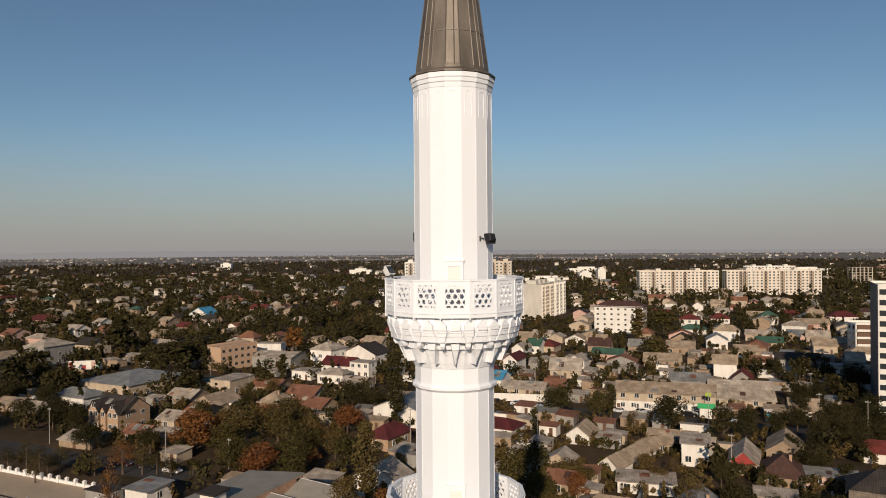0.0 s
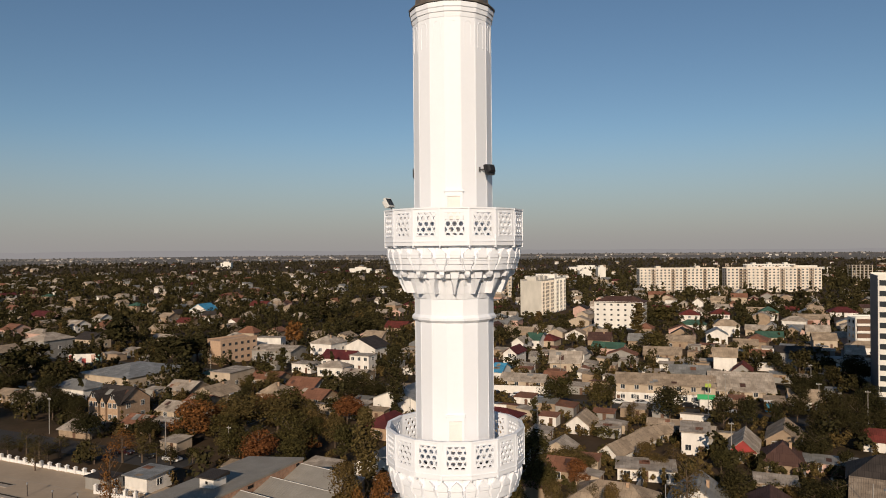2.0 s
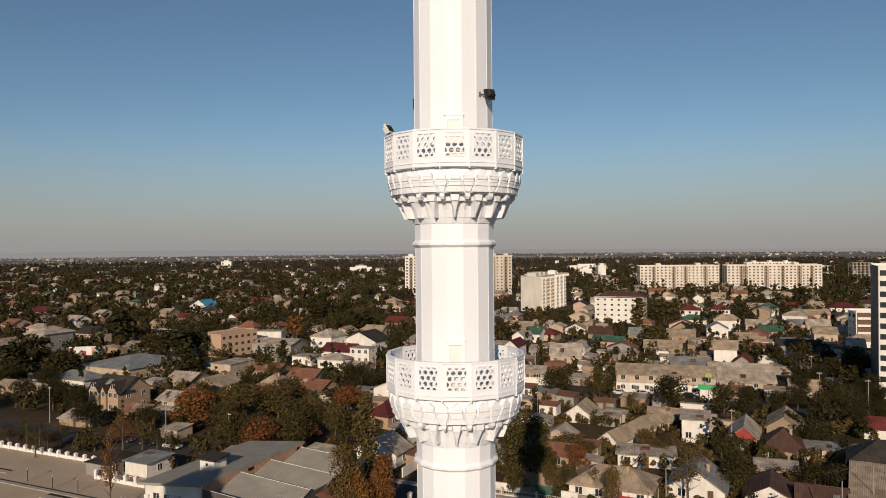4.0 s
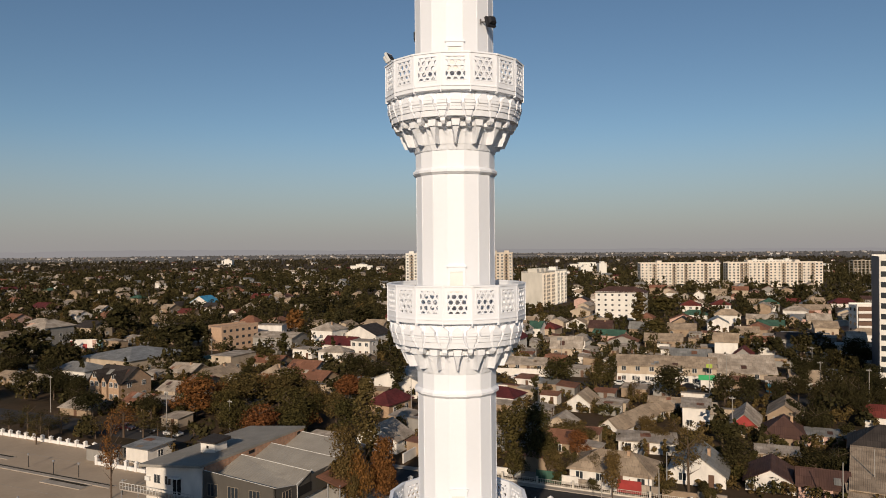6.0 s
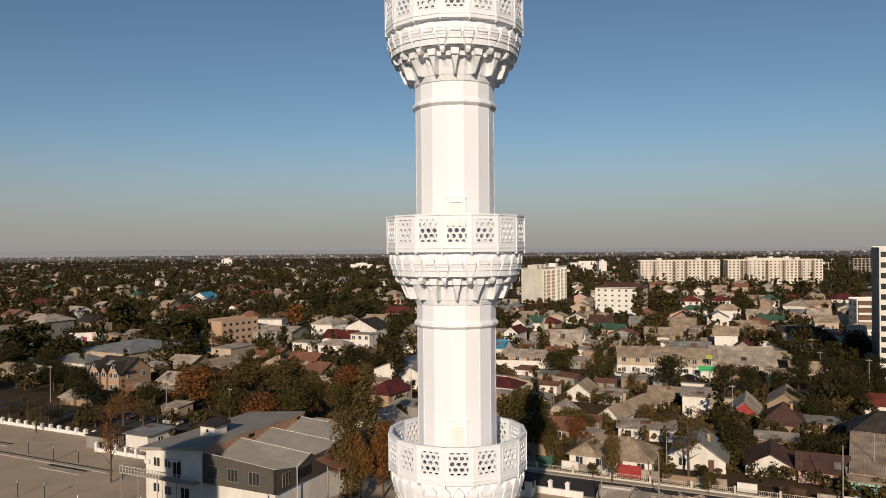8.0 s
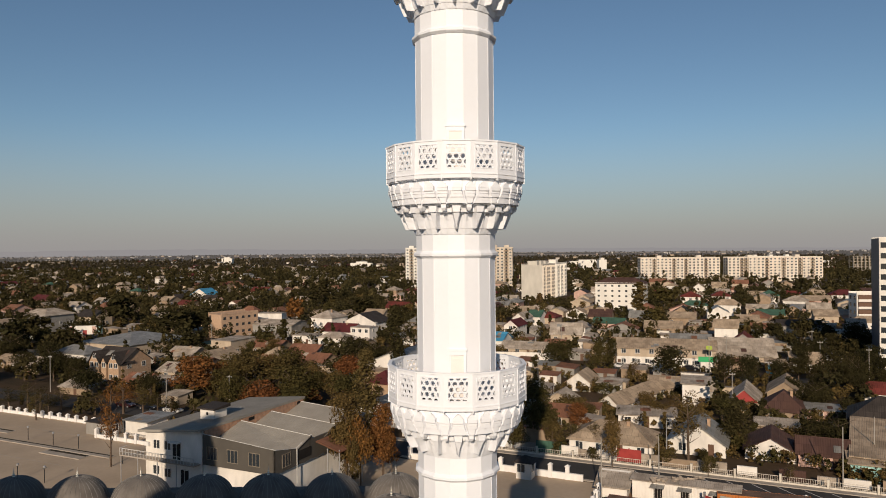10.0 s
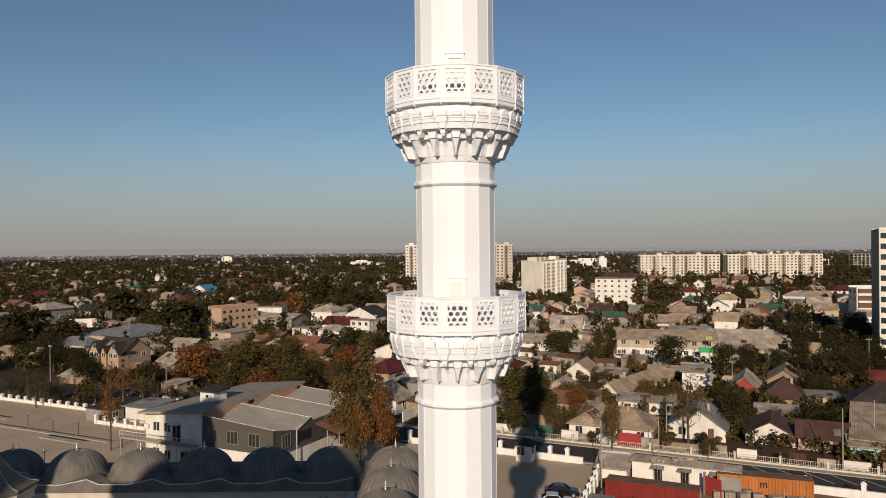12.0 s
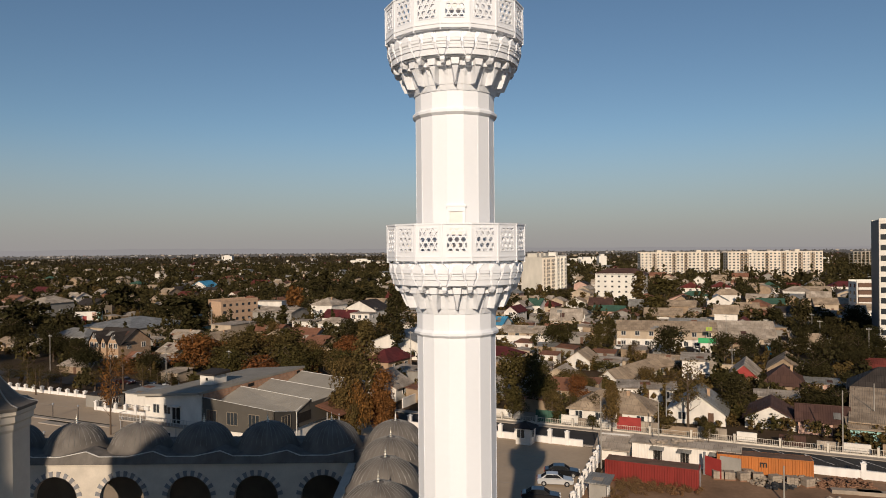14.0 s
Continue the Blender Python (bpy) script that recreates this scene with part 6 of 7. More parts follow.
def crown_arrays(rng, h, crown0, spread, lobes, leaves, size, narrow=False):
    """Leaf sprays in uneven lobes; returns vertices and faces."""
    v = np.empty((leaves * 4, 3))
    if narrow:
        zc = rng.uniform(crown0, h * 0.97, lobes)
        rr = spread * np.sin(np.clip((zc - crown0) / (h - crown0), 0.08, 0.97) * 2.6 + 0.25) * 0.75
        an = rng.uniform(0, 6.28, lobes)
        cen = np.stack([rr * 0.35 * np.cos(an), rr * 0.35 * np.sin(an), zc], 1)
        rad = np.stack([rr * 0.75, rr * 0.75, rr * 1.25], 1)
    else:
        an, el = rng.uniform(0, 6.28, lobes), rng.uniform(0, 1, lobes)
        rr = spread * rng.uniform(0.25, 0.72, lobes) * (1 - 0.45 * el)
        cen = np.stack([rr * np.cos(an), rr * np.sin(an), crown0 + (h - crown0) * (0.18 + 0.66 * el)], 1)
        s = spread * rng.uniform(0.30, 0.52, lobes)
        rad = np.stack([s, s, s * rng.uniform(0.7, 1.05, lobes)], 1)
    k = rng.integers(0, lobes, leaves)
    d = rng.normal(size=(leaves, 3))
    d /= np.linalg.norm(d, axis=1)[:, None]
    c = cen[k] + d * rad[k] * (rng.uniform(0.35, 1.0, leaves) ** 0.5)[:, None]
    n = d + rng.normal(size=(leaves, 3)) * 0.6 + np.array([0, 0, 0.35])
    n /= np.linalg.norm(n, axis=1)[:, None]
    t = np.cross(n, rng.normal(size=(leaves, 3)))
    t /= np.linalg.norm(t, axis=1)[:, None] + 1e-9
    b = np.cross(n, t)
    sz = size * rng.uniform(0.6, 1.4, leaves)[:, None]
    v[0::4], v[1::4] = c - t * sz, c - b * sz * 0.6 + n * sz * 0.12
    v[2::4], v[3::4] = c + t * sz, c + b * sz * 0.6 - n * sz * 0.2
    return v, np.arange(leaves * 4).reshape(-1, 4)


def mesh_from(name, v, f, m):
    me = bpy.data.meshes.new(name)
    me.from_pydata(v.tolist(), [], f.tolist())
    me.materials.append(m)
    return me


KINDS = []
for i, (h, c0, sp, lobes, leaves, size, narrow, limbs) in enumerate([(8.0, 2.0, 3.6, 18, 2300, 0.215, False, 9), (7.0, 1.6, 3.3, 14, 2000, 0.215, False, 8), (9.0, 2.6, 3.9, 22, 2700, 0.22, False, 10),
                                                                     (11.0, 1.6, 1.9, 24, 2200, 0.2, True, 8), (9.0, 1.8, 2.4, 18, 900, 0.15, False, 16), (6.0, 1.2, 2.6, 11, 1400, 0.2, False, 7), (14.0, 1.0, 3.5, 40, 6500, 0.2, False, 14)]):
    v, f = crown_arrays(np.random.default_rng(40 + i), h, c0, sp, lobes, int(leaves * (1.2 if i == 6 else 1.45)), size * (0.82 if i == 6 else 0.76), narrow)
    v2, f2 = crown_arrays(np.random.default_rng(40 + i), h, c0, sp, lobes, leaves // 4, size * 1.9, narrow)
    tr = trunk_mesh(random.Random(60 + i), h, c0, sp, limbs).data("trunk", BARK)
    KINDS.append((h, tr, {k: mesh_from("crown", v, f, mm) for k, mm in FOLIAGE.items()}, {k: mesh_from("crown", v2, f2, mm) for k, mm in FOLIAGE.items()}))
TREEWORDS = {"green": "leafy green", "olive": "olive-green autumn", "rust": "rust-brown autumn", "dark": "dark green"}
SHAPES = ("broad tree with an uneven crown", "round tree among the houses", "tall spreading tree", "slender upright poplar tree", "thin half-bare tree", "small bushy garden tree", "tall dense tree beside the office")
tree_rng = random.Random(21)


def tree(x, y, h, kind=0, tint="green", wide=1.0):
    base, tr, crowns, coarse = KINDS[kind]
    s = h / base
    ob = thing("tree", f"{TREEWORDS[tint]} {SHAPES[kind]}", "tree", pose(x, y, 0, 0, 0, tree_rng.uniform(0, 360)) @ Matrix.Diagonal((s * wide, s * wide, s, 1)), "trees of the town")
    part("trunk", tr, None, ob)
    part("crown", (crowns if y < 230 else coarse)[tint], None, ob)
    taken.append((x, y, 1.2))
    return ob
tree(-14.6, 105.4, 15.0, 6, "olive", 0.98)
tree(-12.4, 103.9, 11.5, 0, "rust", 0.50)
tree(-9.4, 106.8, 12.6, 6, "rust", 0.88)
tree(-14.0, 126.8, 16.9, 3, "olive", 1.14)
tree(-13.4, 102.5, 7.9, 5, "olive", 0.55)
tree(-8.3, 109.9, 6.9, 5, "rust", 0.63)
tree(13.2, 132.5, 9.9, 1, "green", 1.06)
tree(17.1, 125.6, 9.4, 0, "green", 0.94)
tree(18.3, 122.7, 5.0, 1, "olive", 1.02)
tree(18.0, 148.1, 8.2, 0, "green", 1.27)
tree(21.5, 122.6, 5.0, 4, "olive", 1.62)
tree(11.4, 121.7, 5.3, 1, "green", 1.16)
tree(24.4, 132.0, 5.7, 1, "rust", 0.96)
tree(26.0, 112.1, 7.8, 1, "olive", 0.51)
tree(25.3, 121.2, 5.3, 4, "olive", 1.36)
tree(23.5, 125.4, 3.5, 4, "olive", 1.61)
tree(38.9, 115.1, 12.2, 4, "olive", 0.97)
tree(44.1, 124.6, 7.4, 4, "olive", 1.25)
tree(35.3, 113.5, 2.7, 5, "olive", 1.80)
tree(40.4, 111.6, 3.1, 5, "dark", 0.99)
tree(57.5, 182.8, 8.9, 1, "dark", 1.37)
tree(67.6, 173.6, 8.2, 1, "dark", 1.06)
tree(73.0, 173.3, 7.9, 1, "dark", 1.10)
tree(80.4, 174.6, 6.6, 1, "dark", 0.88)
tree(31.3, 199.0, 8.9, 2, "green", 1.62)
tree(46.0, 198.2, 9.2, 3, "green", 1.80)
tree(42.2, 195.2, 8.2, 1, "green", 1.00)
tree(48.3, 183.3, 5.8, 4, "olive", 1.41)
tree(24.6, 142.2, 5.0, 1, "olive", 1.65)
tree(27.9, 142.0, 4.5, 0, "olive", 1.39)
tree(32.0, 125.1, 4.4, 4, "olive", 1.25)
tree(49.6, 122.4, 6.7, 1, "dark", 1.21)
tree(54.3, 140.9, 4.4, 1, "green", 1.33)
tree(62.8, 121.9, 4.8, 1, "dark", 1.70)
tree(65.5, 119.8, 6.1, 0, "dark", 1.20)
tree(83.3, 159.2, 6.6, 0, "dark", 1.17)
tree(91.3, 164.6, 7.8, 2, "dark", 0.96)
tree(89.1, 181.1, 6.4, 2, "dark", 1.44)
tree(105.7, 180.2, 8.5, 2, "dark", 1.08)
tree(49.7, 103.5, 2.9, 4, "olive", 1.29)
tree(39.1, 106.8, 3.4, 5, "olive", 0.87)
tree(93.0, 342.6, 17.5, 3, "olive", 1.80)
tree(87.5, 300.7, 9.5, 2, "green", 1.73)
tree(121.4, 395.6, 12.5, 2, "green", 1.80)
tree(41.1, 147.1, 4.6, 1, "olive", 1.06)
tree(42.3, 141.4, 4.5, 0, "olive", 1.39)
tree(46.8, 146.9, 4.6, 4, "olive", 1.80)
tree(-48.0, 171.4, 10.1, 2, "olive", 1.69)
tree(-40.8, 175.0, 9.2, 2, "olive", 1.72)
tree(-54.8, 175.7, 6.9, 1, "rust", 1.27)
tree(-29.6, 166.7, 8.5, 0, "olive", 1.03)
tree(-68.2, 151.8, 7.8, 4, "rust", 1.73)
tree(-64.0, 151.6, 6.0, 4, "olive", 1.80)
tree(-93.3, 181.8, 7.2, 1, "dark", 0.98)
tree(-61.8, 172.1, 5.4, 1, "green", 1.59)
tree(-62.2, 166.1, 3.7, 5, "green", 1.65)
tree(-64.2, 189.3, 7.5, 1, "green", 1.06)
tree(-12.6, 186.5, 19.8, 3, "dark", 1.17)
tree(-26.4, 206.2, 9.8, 2, "dark", 1.35)
tree(-20.2, 206.7, 8.2, 0, "dark", 1.33)
tree(-145.8, 321.5, 15.2, 2, "dark", 1.54)
tree(-102.1, 272.6, 12.9, 2, "dark", 1.73)
tree(-96.8, 282.2, 11.1, 2, "dark", 1.80)
tree(-152.6, 267.0, 11.6, 2, "dark", 1.68)
tree(-145.8, 241.7, 12.4, 2, "dark", 1.24)
tree(-130.0, 240.7, 7.6, 1, "dark", 1.59)
tree(-65.8, 314.4, 13.6, 2, "rust", 0.94)
tree(-69.4, 418.2, 16.5, 3, "dark", 1.80)
tree(-72.1, 396.8, 14.1, 3, "dark", 1.80)
tree(-53.6, 114.6, 15.0, 4, "rust", 0.5)
tree(-83.8, 146.6, 5.8, 4, "olive", 1.50)
tree(-58.6, 235.9, 7.4, 1, "green", 1.33)
tree(-83.4, 237.6, 7.5, 1, "dark", 1.59)
tree(-40.9, 356.2, 11.2, 2, "dark", 1.80)
tree(-58.5, 260.1, 9.2, 3, "green", 1.80)
tree(-73.7, 150.8, 5.0, 4, "olive", 1.79)
tree(-57.9, 151.4, 2.6, 5, "olive", 1.80)
tree(-53.1, 151.1, 3.3, 5, "green", 1.65)
tree(-47.1, 157.1, 5.9, 0, "olive", 1.62)
tree(-30.3, 156.4, 4.9, 0, "rust", 1.67)
tree(-39.2, 150.5, 4.7, 5, "rust", 1.73)
tree(77.2, 159.5, 5.4, 2, "dark", 1.23)
tree(96.9, 172.1, 8.1, 0, "dark", 0.85)
tree(91.1, 157.5, 6.2, 2, "dark", 1.06)
tree(106.6, 211.7, 7.5, 0, "dark", 1.14)
tree(121.6, 223.8, 7.1, 2, "dark", 1.33)
tree(121.1, 210.8, 7.5, 0, "dark", 1.14)
tree(75.1, 145.6, 4.6, 0, "dark", 1.28)
tree(40.5, 109.6, 2.5, 5, "green", 1.20)
tree(34.7, 114.5, 2.5, 5, "olive", 1.25)
tree(33.0, 118.3, 2.5, 5, "olive", 1.29)
tree(23.5, 114.9, 2.5, 5, "green", 1.25)
tree(18.7, 118.8, 2.5, 5, "green", 1.30)
tree(37.1, 141.6, 2.7, 5, "dark", 1.44)
tree(42.4, 131.4, 3.1, 5, "green", 1.15)
tree(48.3, 141.2, 3.3, 5, "dark", 1.15)
tree(50.0, 131.1, 3.1, 5, "green", 1.15)
tree(55.1, 128.6, 3.0, 5, "green", 1.15)
tree(60.0, 120.0, 2.8, 5, "green", 1.15)
tree(-112.7, 191.9, 7.6, 1, "dark", 1.27)
tree(-108.1, 201.7, 7.1, 0, "dark", 1.48)
tree(-133.8, 220.4, 9.6, 0, "dark", 1.21)
tree(-116.4, 211.0, 7.8, 1, "dark", 1.35)
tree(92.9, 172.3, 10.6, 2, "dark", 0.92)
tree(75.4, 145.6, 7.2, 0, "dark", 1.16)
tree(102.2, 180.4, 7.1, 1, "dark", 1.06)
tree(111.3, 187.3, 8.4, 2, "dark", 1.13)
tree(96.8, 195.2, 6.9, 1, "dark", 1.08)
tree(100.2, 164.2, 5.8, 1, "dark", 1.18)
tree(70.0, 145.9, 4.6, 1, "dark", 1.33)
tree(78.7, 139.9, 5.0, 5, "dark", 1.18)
tree(-94.7, 155.4, 5.6, 4, "dark", 1.71)
tree(-91.3, 156.5, 6.4, 4, "green", 1.51)
tree(-87.7, 155.1, 5.6, 4, "dark", 1.71)
tree(-83.4, 155.5, 5.5, 4, "green", 1.75)
tree(-84.5, 152.5, 4.8, 4, "dark", 1.80)
tree(-78.1, 155.9, 4.8, 4, "dark", 1.80)
tree(-60.9, 151.5, 4.8, 4, "green", 1.80)
tree(-57.4, 150.1, 4.4, 4, "dark", 1.80)

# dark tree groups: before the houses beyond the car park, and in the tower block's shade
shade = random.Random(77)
# the third group is added to darken the tower block's shaded ground
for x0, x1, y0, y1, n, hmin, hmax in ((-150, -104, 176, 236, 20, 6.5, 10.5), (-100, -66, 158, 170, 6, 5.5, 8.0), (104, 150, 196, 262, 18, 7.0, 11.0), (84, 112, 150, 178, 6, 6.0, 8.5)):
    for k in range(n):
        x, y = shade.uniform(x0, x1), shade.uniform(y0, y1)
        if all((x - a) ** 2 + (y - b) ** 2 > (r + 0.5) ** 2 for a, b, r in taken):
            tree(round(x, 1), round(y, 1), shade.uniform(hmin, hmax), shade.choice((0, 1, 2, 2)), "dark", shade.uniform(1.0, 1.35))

# the thick grove behind the office
for k in range(30):
    x, y = shade.uniform(-60, -17), shade.uniform(143, 186)
    if all((x - a) ** 2 + (y - b) ** 2 > (r + (1.6 if r < 1.3 else 0.4)) ** 2 for a, b, r in taken):
        tree(round(x, 1), round(y, 1), shade.uniform(6.5, 9.5), shade.choice((0, 1, 2)), shade.choice(("olive", "olive", "green", "green", "rust")), shade.uniform(1.1, 1.5))
taken.extend([(-48, 160, 11), (-34, 166, 14), (-24, 158, 9)])

# ---- the rest of the town, filled in ----
fill = random.Random(5)
HALF_VIEW = 0.66


def on_street(x, y, room):
    p = Vector((x - RO[0], y - RO[1], 0))
    q = Vector((x - 45, y - 203, 0))
    side = Vector((x + 84, y - 164, 0))
    if abs(side.dot(G_ACROSS)) < 4.4 + room * 0.5 and -90 < side.dot(G_ALONG) < 34:
        return True
    return (abs(p.dot(G_ACROSS)) < 5.4 + room and p.dot(G_ALONG) > -48) or abs(q.dot(G_ACROSS)) < 4.6 + room or p.dot(G_ACROSS) < (5.4 if p.dot(G_ALONG) > -48 else -8.0)


def is_free(x, y, room, front=0.0):
    if on_street(x, y, room):
        return False
    if front > 1 and 8 < x < 110 and -20 < Vector((x - 45, y - 203, 0)).dot(G_ACROSS) < -4.6:
        return False
    for a, b, r in taken:
        dx, dy = x - a, y - b
        if dx * dx + dy * dy < (r + room) ** 2:
            return False
        if front and r > 2 and abs(dx) < r * 0.85 and -r - front < dy < 0:
            return False
    return True


ROOFS = ["slate"] * 9 + ["tan"] * 8 + ["zinc"] * 3 + ["brown", "maroon", "red", "rust", "rust", "green", "dark"]
WALLS = ["white"] * 6 + ["cream"] * 5 + ["mud"] * 3 + ["grey", "pink", "brick"]
count = 0
for tries in range(6000):
    y = 135 + 520 * fill.random() ** 0.8
    x = fill.uniform(-HALF_VIEW, HALF_VIEW) * y
    w, d = fill.uniform(7, 12), fill.uniform(6, 9)
    if is_free(x, y + d / 2, w * 0.62, 4 if y < 300 else 0):
        house(round(x, 1), round(y, 1), w, d, fill.uniform(2.6, 3.4) + (2.8 if fill.random() < 0.08 else 0), fill.uniform(1.4, 2.6), GRID + fill.choice((0, 0, 90)) + fill.uniform(-6, 6),
              fill.choice(("x", "x", "x", "hip", "y")), fill.choice(WALLS[4:] if y > 300 else WALLS), fill.choice(ROOFS), detail=y < 240)
        count += 1
    if count >= 160:
        break
# more roofs beyond, packed tighter
count = 0
for tries in range(6000):
    y = 285 + 290 * fill.random()
    x = fill.uniform(-0.3 if fill.random() < 0.4 else 0.06, HALF_VIEW * 0.8) * y
    w, d = fill.uniform(8, 13), fill.uniform(6, 9)
    if is_free(x, y + d / 2, w * 0.45):
        house(round(x, 1), round(y, 1), w, d, fill.uniform(2.8, 3.6) + (2.8 if fill.random() < 0.15 else 0), fill.uniform(1.4, 2.6), GRID + fill.choice((0, 0, 90)) + fill.uniform(-6, 6),
              fill.choice(("x", "x", "hip", "y")), fill.choice(("white", "white", "cream", "pink", "mud")), fill.choice(ROOFS), detail=False)
        count += 1
    if count >= 75:
        break

# outbuildings and garden walls crowd in between
count = 0
for tries in range(9000):
    y = 118 + 190 * fill.random() ** 0.9
    x = fill.uniform(-HALF_VIEW, HALF_VIEW) * y
    if fill.random() < 0.45:
        x = abs(x) * 0.95 + 6
    w, d = fill.uniform(3.5, 8), fill.uniform(3, 5)
    if is_free(x, y + d / 2, w * 0.42):
        shed(round(x, 1), round(y, 1), w, d, fill.uniform(2.0, 2.5), GRID + fill.choice((0, 90, 0, 180)) + fill.uniform(-4, 4), fill.choice(("mud", "mud", "cream", "white", "grey")), fill.choice(("slate", "slate", "tan", "zinc", "rust")))
        count += 1
    if count >= 200:
        break
for k in range(110):
    y = 120 + 150 * fill.random()
    x = fill.uniform(-HALF_VIEW, HALF_VIEW) * y
    if is_free(x, y, 1.0):
        yard_wall(round(x, 1), round(y, 1), fill.uniform(4, 9), GRID + fill.choice((0, 90)), fill.choice(("mud", "white", "cream", "grey")))

# nearer trees, each a thing of its own
count = 0
for tries in range(9000):
    y = 128 + 420 * fill.random() ** 1.1
    x = fill.uniform(-HALF_VIEW, HALF_VIEW) * y
    if is_free(x, y, 1.6, 4.5):
        tree(round(x, 1), round(y, 1), fill.uniform(4.5, 8.5), fill.choice((0, 1, 1, 2, 3, 5, 5)), fill.choice(("green", "dark", "dark", "olive", "olive", "olive") if fill.random() < 0.5 else ("dark", "green", "olive")))
        count += 1
    if count >= 140:
        break


def woods(name, label, n, y0, y1, power, leaves, size, hmin, hmax, seed, m, gap=True, front=4.0):
    """Far trees, past counting, as one mesh of leaf sprays on short trunks."""
    rng = np.random.default_rng(seed)
    vs, fs, total = [], [], 0
    tries = 0
    got = 0
    while got < n and tries < n * 4:
        tries += 1
        y = y0 + (y1 - y0) * rng.random() ** power
        x = rng.uniform(-HALF_VIEW - 0.02, HALF_VIEW + 0.02) * y
        if gap and not is_free(x, y, 0.6, front):
            continue
        h = rng.uniform(hmin, hmax)
        tall = rng.random() < 0.16
        if 40 < x < 112 and 300 < y < 505:  # low gardens before the apartment towers
            h, tall = h * 0.5, False
        v, f = crown_arrays(rng, h * (1.35 if tall else 1), h * 0.12, h * (0.2 if tall else rng.uniform(0.42, 0.6)), 6, leaves, size, tall)
        v += np.array([x, y, 0])
        vs.append(v)
        fs.append(f + total)
        total += len(v)
        got += 1
    ob = new(name, mesh_from(name, np.concatenate(vs), np.concatenate(fs), m))
    return tagged(ob, label, "trees", kind="stuff")


FAR = leaf_mat("far_leaves", (0.034, 0.030, 0.0135), (0.060, 0.048, 0.020))
woods("garden_bushes", "low bushes and vines round the houses", 900, 112, 330, 0.8, 130, 0.3, 2.2, 4.2, 13, FOLIAGE["olive"], True, 0.5)


def wall_bushes(n, leaves, size, seed, m):
    """Bushes and vines that grow along the houses' walls, as one mesh."""
    rng = np.random.default_rng(seed)
    near = [r for r in rects if r[0].translation.y < 235]
    vs, fs, total, got = [], [], 0, 0
    while got < n:
        at, w, d = near[rng.integers(len(near))]
        u, off = rng.uniform(-1, 1), rng.uniform(0.5, 1.5)
        side = rng.integers(4)
        p = ((u * w / 2, -off, 0), (-w / 2 - off, (u + 1) * d / 2, 0), (w / 2 + off, (u + 1) * d / 2, 0), (u * w / 2, -off - 1, 0))[side]
        c = at @ Vector(p)
        if on_street(c.x, c.y, 3.5):
            continue
        h = rng.uniform(1.3, 3.4)
        v, f = crown_arrays(rng, h, 0.1, h * rng.uniform(0.4, 0.7), 5, leaves, size)
        vs.append(v + np.array([c.x, c.y, 0]))
        fs.append(f + total)
        total += len(v)
        got += 1
    ob = new("wall_bushes", mesh_from("wall_bushes", np.concatenate(vs), np.concatenate(fs), m))
    return tagged(ob, "unkempt bushes and vines along the house walls", "bushes", kind="stuff")


def weeds(label, x, y, w, d, n, seed, m):
    """A patch of knee-high scrub, as one mesh of small sprays."""
    rng = np.random.default_rng(seed)
    vs, fs = [], []
    for i in range(n):
        hgt = rng.uniform(0.35, 1.1)
        v, f = crown_arrays(rng, hgt, 0.0, hgt * rng.uniform(0.6, 1.0), 4, 150, 0.06)
        vs.append(v + np.array([x + rng.uniform(-w, w) / 2, y + rng.uniform(-d, d) / 2, 0.03]))
        fs.append(f + i * 600)
    ob = new("dry_weeds", mesh_from("dry_weeds", np.concatenate(vs), np.concatenate(fs), m))
    return tagged(ob, label, "weeds", kind="stuff")


SCRUB = leaf_mat("dry_scrub", (0.17, 0.095, 0.048), (0.10, 0.072, 0.034))
weeds("dry reddish scrub in front of the container", 25.6, 86.4, 10, 4.4, 110, 51, SCRUB)
weeds("dry brown scrub at the yard's edge", 19.4, 83.0, 3.4, 5, 30, 52, SCRUB)
wall_bushes(430, 110, 0.22, 31, FOLIAGE["olive"])
wall_bushes(330, 110, 0.24, 32, FOLIAGE["green"])
woods("garden_trees", "dense dark autumn trees between the houses", 1900, 130, 520, 0.62, 110, 0.52, 4, 8, 3, FAR)
woods("garden_trees", "dark trees spreading among far roofs", 4200, 430, 1150, 0.75, 40, 1.15, 6, 11, 4, FAR)
# lighter, greyer leaf colour imitates the haze of distance
FARTHER = leaf_mat("haze_lightened_leaves", (0.04, 0.035, 0.021), (0.066, 0.053, 0.032))
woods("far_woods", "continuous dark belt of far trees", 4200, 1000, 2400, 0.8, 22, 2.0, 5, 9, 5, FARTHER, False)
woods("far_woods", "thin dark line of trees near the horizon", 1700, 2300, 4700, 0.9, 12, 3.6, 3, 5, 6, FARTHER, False)


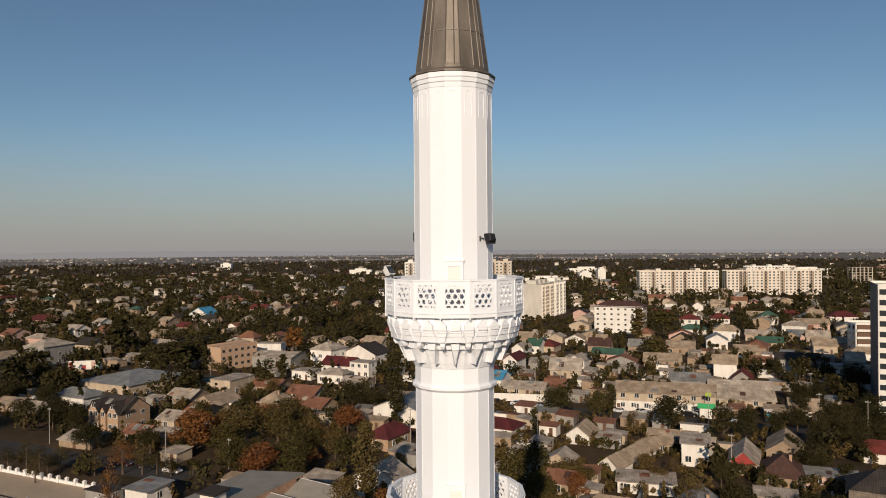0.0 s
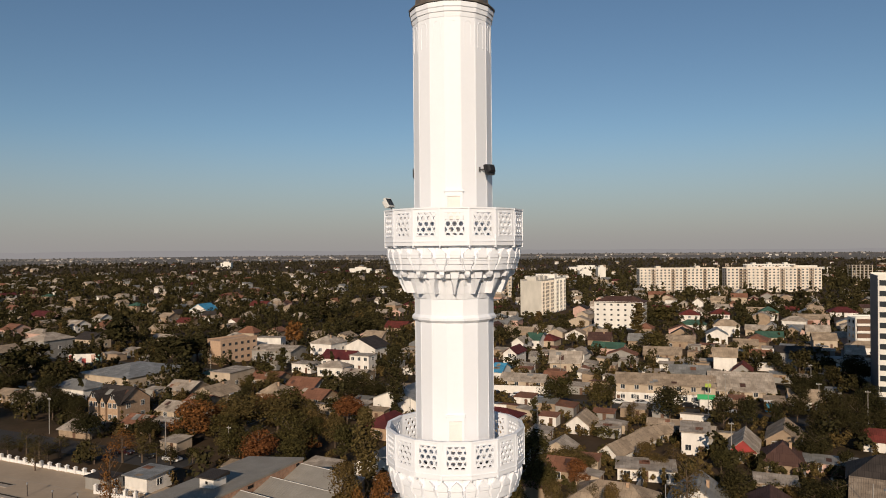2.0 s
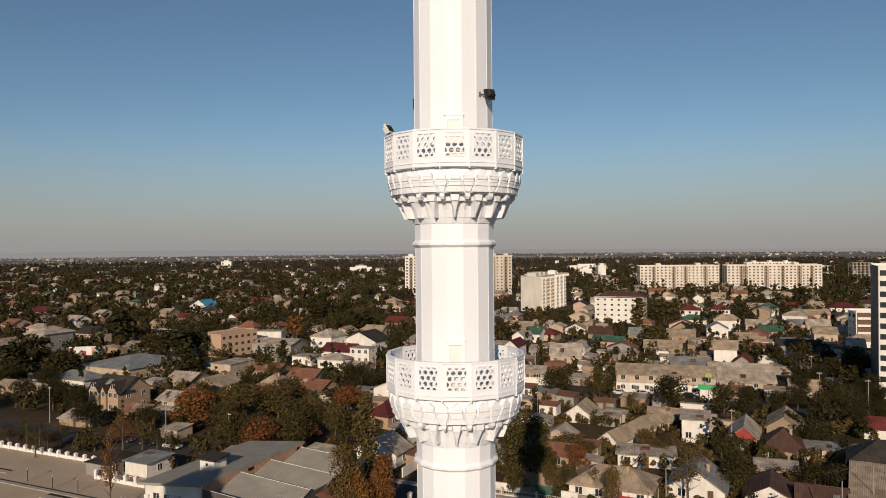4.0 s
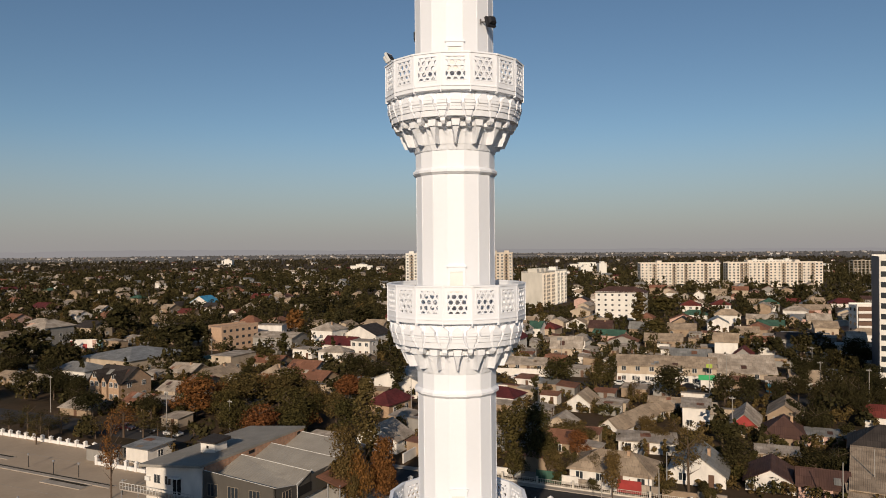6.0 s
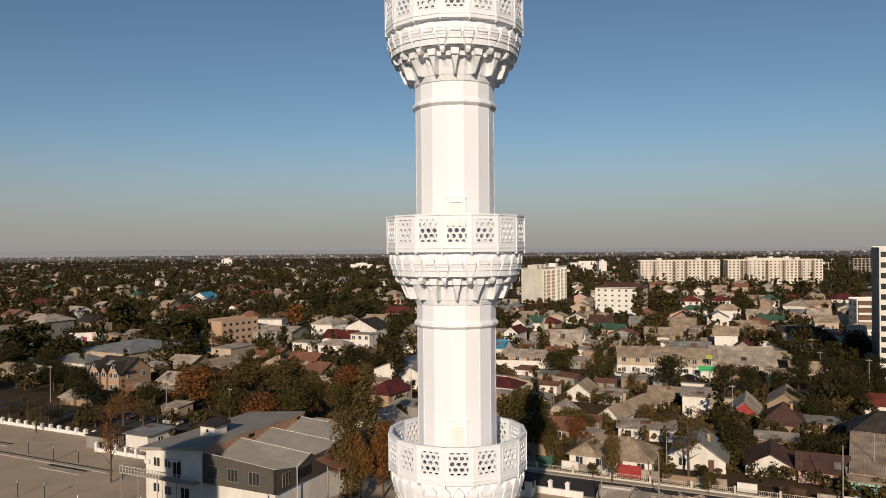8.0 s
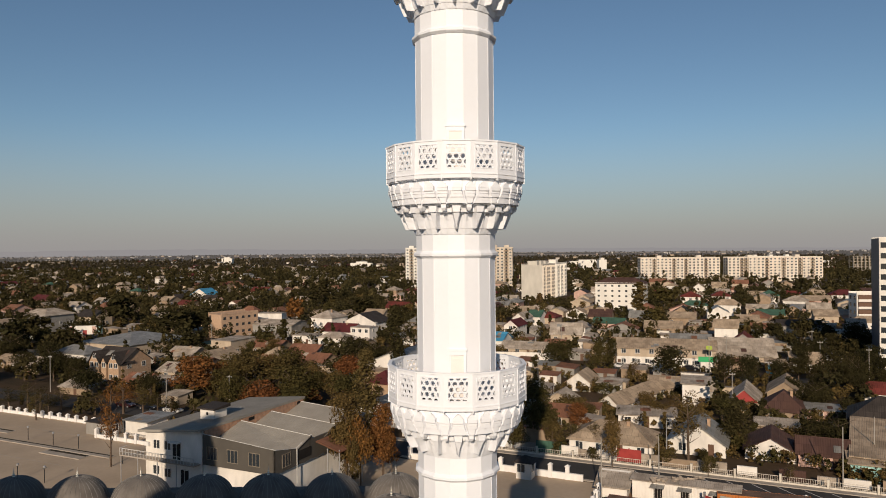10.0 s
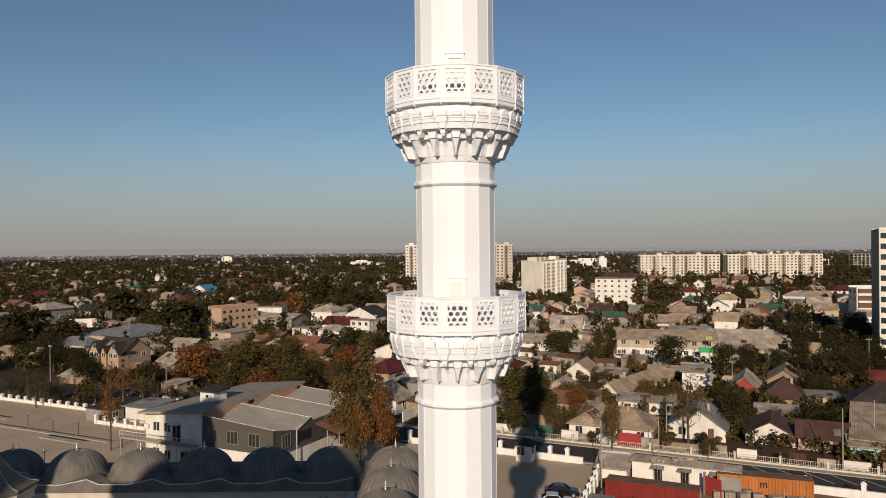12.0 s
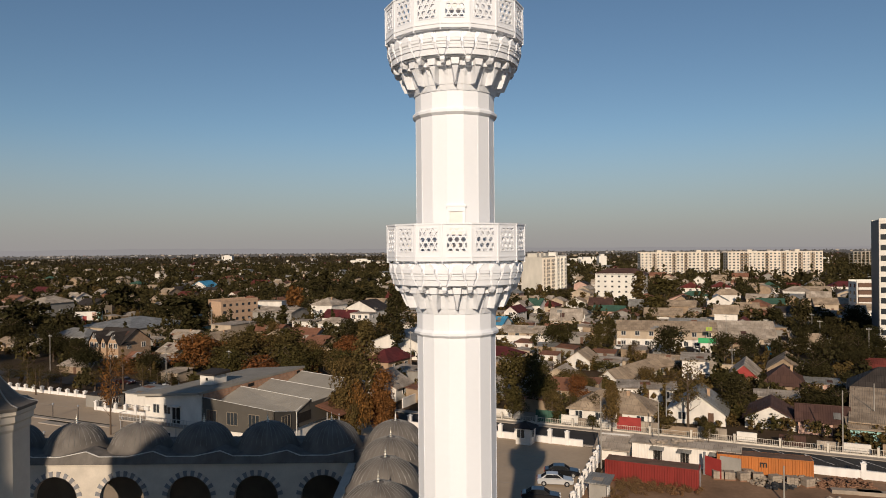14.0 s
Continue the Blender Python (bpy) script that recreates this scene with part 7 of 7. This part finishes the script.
def far_houses(n, y0, y1, seed):
    """Roofs past counting, towards the horizon."""
    rng = random.Random(seed)
    mats_ = [W["white"], W["cream"], RF["slate"], RF["tan"], RF["zinc"], RF["maroon"], RF["rust"]]
    m = Mesh()
    for i in range(n):
        y = y0 + (y1 - y0) * rng.random() ** 0.9
        x = rng.uniform(-HALF_VIEW, HALF_VIEW) * y
        w, d, h, r = rng.uniform(8, 15), rng.uniform(7, 10), rng.uniform(3, 5.5), rng.uniform(1.5, 3)
        at = pose(x, y, 0, 0, 0, GRID + rng.choice((0, 90)) + rng.uniform(-8, 8))
        m.box(-w / 2, w / 2, 0, d, 0, h, rng.choice((1, 1, 0)), at)
        k = rng.choice((2, 2, 2, 3, 3, 4, 4, 5, 6))
        a, b = w / 2 + 0.4, 0.4
        m.add([(-a, -b, h), (a, -b, h), (a, d / 2, h + r), (-a, d / 2, h + r), (a, d + b, h), (-a, d + b, h)], [(0, 1, 2, 3), (3, 2, 4, 5), (0, 3, 5), (1, 4, 2)], k, at)
    return solid("far_houses", m, mats_, "scattered pale roofs of far houses", "houses", kind="stuff")


far_houses(330, 600, 1300, 8)
far_houses(260, 1200, 3600, 9)

# pale fields between the far trees
FIELD = mat("dry_stubble_field", (0.30, 0.25, 0.18), 1.0, 0.2, 60, 0.05, 0.0)
for x, y, w, d in ((-1250, 2500, 500, 260), (-500, 3000, 700, 200), (-1900, 3300, 900, 300), (300, 3200, 800, 240), (-150, 2200, 300, 120), (1300, 3600, 900, 250), (-900, 1900, 300, 100), (-2300, 4000, 1800, 300), (-600, 4100, 1500, 260), (900, 4200, 1700, 240), (2300, 4000, 1400, 260), (700, 2700, 500, 160)):
    solid("field", Mesh().box(-w / 2, w / 2, -d / 2, d / 2, 0, 0.4), FIELD, "pale dry stubble field", kind="structure", at=pose(x, y, 0, 0, 0, GRID))

# low hills along the horizon and glowing sheets that imitate the haze over them
# the hills' colour is toned to merge into the haze
HILL = mat("haze_toned_hill", (0.20, 0.165, 0.15), 1.0, 0.1, 300, 0.02, 0.0)
hr = np.random.default_rng(2)
hill = Mesh()
xs = np.linspace(-4200, 4200, 160)
prof = 20 + 5 * np.sin(xs / 700 + 1) + 22 * np.exp(-((xs + 1900) / 1100) ** 2) + hr.normal(size=160) * 1.5
hv = [(x, 4600, 0) for x in xs] + [(x, 4660, p) for x, p in zip(xs, prof)]
hill.add(hv, [(i, i + 1, 161 + i, 160 + i) for i in range(159)])
solid("hills", hill, HILL, "low hazy hills along the horizon", kind="structure")
# see-through emission that thins with height imitates haze
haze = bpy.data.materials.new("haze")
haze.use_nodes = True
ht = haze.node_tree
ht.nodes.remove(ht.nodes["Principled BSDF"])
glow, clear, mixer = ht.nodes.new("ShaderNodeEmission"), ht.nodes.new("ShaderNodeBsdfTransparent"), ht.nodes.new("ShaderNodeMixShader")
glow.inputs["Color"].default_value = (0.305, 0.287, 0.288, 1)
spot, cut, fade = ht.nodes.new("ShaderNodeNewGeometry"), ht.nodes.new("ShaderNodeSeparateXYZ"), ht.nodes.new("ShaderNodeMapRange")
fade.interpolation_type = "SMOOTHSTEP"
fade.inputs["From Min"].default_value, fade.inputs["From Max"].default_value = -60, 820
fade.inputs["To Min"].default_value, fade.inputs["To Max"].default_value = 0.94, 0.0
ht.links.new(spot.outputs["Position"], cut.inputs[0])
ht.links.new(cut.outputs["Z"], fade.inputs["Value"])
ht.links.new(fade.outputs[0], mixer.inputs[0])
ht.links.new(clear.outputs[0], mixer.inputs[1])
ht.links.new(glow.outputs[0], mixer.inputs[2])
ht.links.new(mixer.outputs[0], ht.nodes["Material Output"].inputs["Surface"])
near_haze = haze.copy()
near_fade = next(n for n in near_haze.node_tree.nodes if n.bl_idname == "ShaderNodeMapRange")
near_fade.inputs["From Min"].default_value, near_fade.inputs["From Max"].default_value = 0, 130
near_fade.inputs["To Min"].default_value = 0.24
solid("backdrop", Mesh().lathe([(2400, 0.5), (2400, 140)], 96, 0, 0, None, False), near_haze, "thin glowing haze sheet over the far woods", kind="structure")
solid("backdrop", Mesh().lathe([(4500, 0.5), (4500, 1000)], 96, 0, 0, None, False), haze, "grey glowing haze sheet along the horizon", kind="structure")
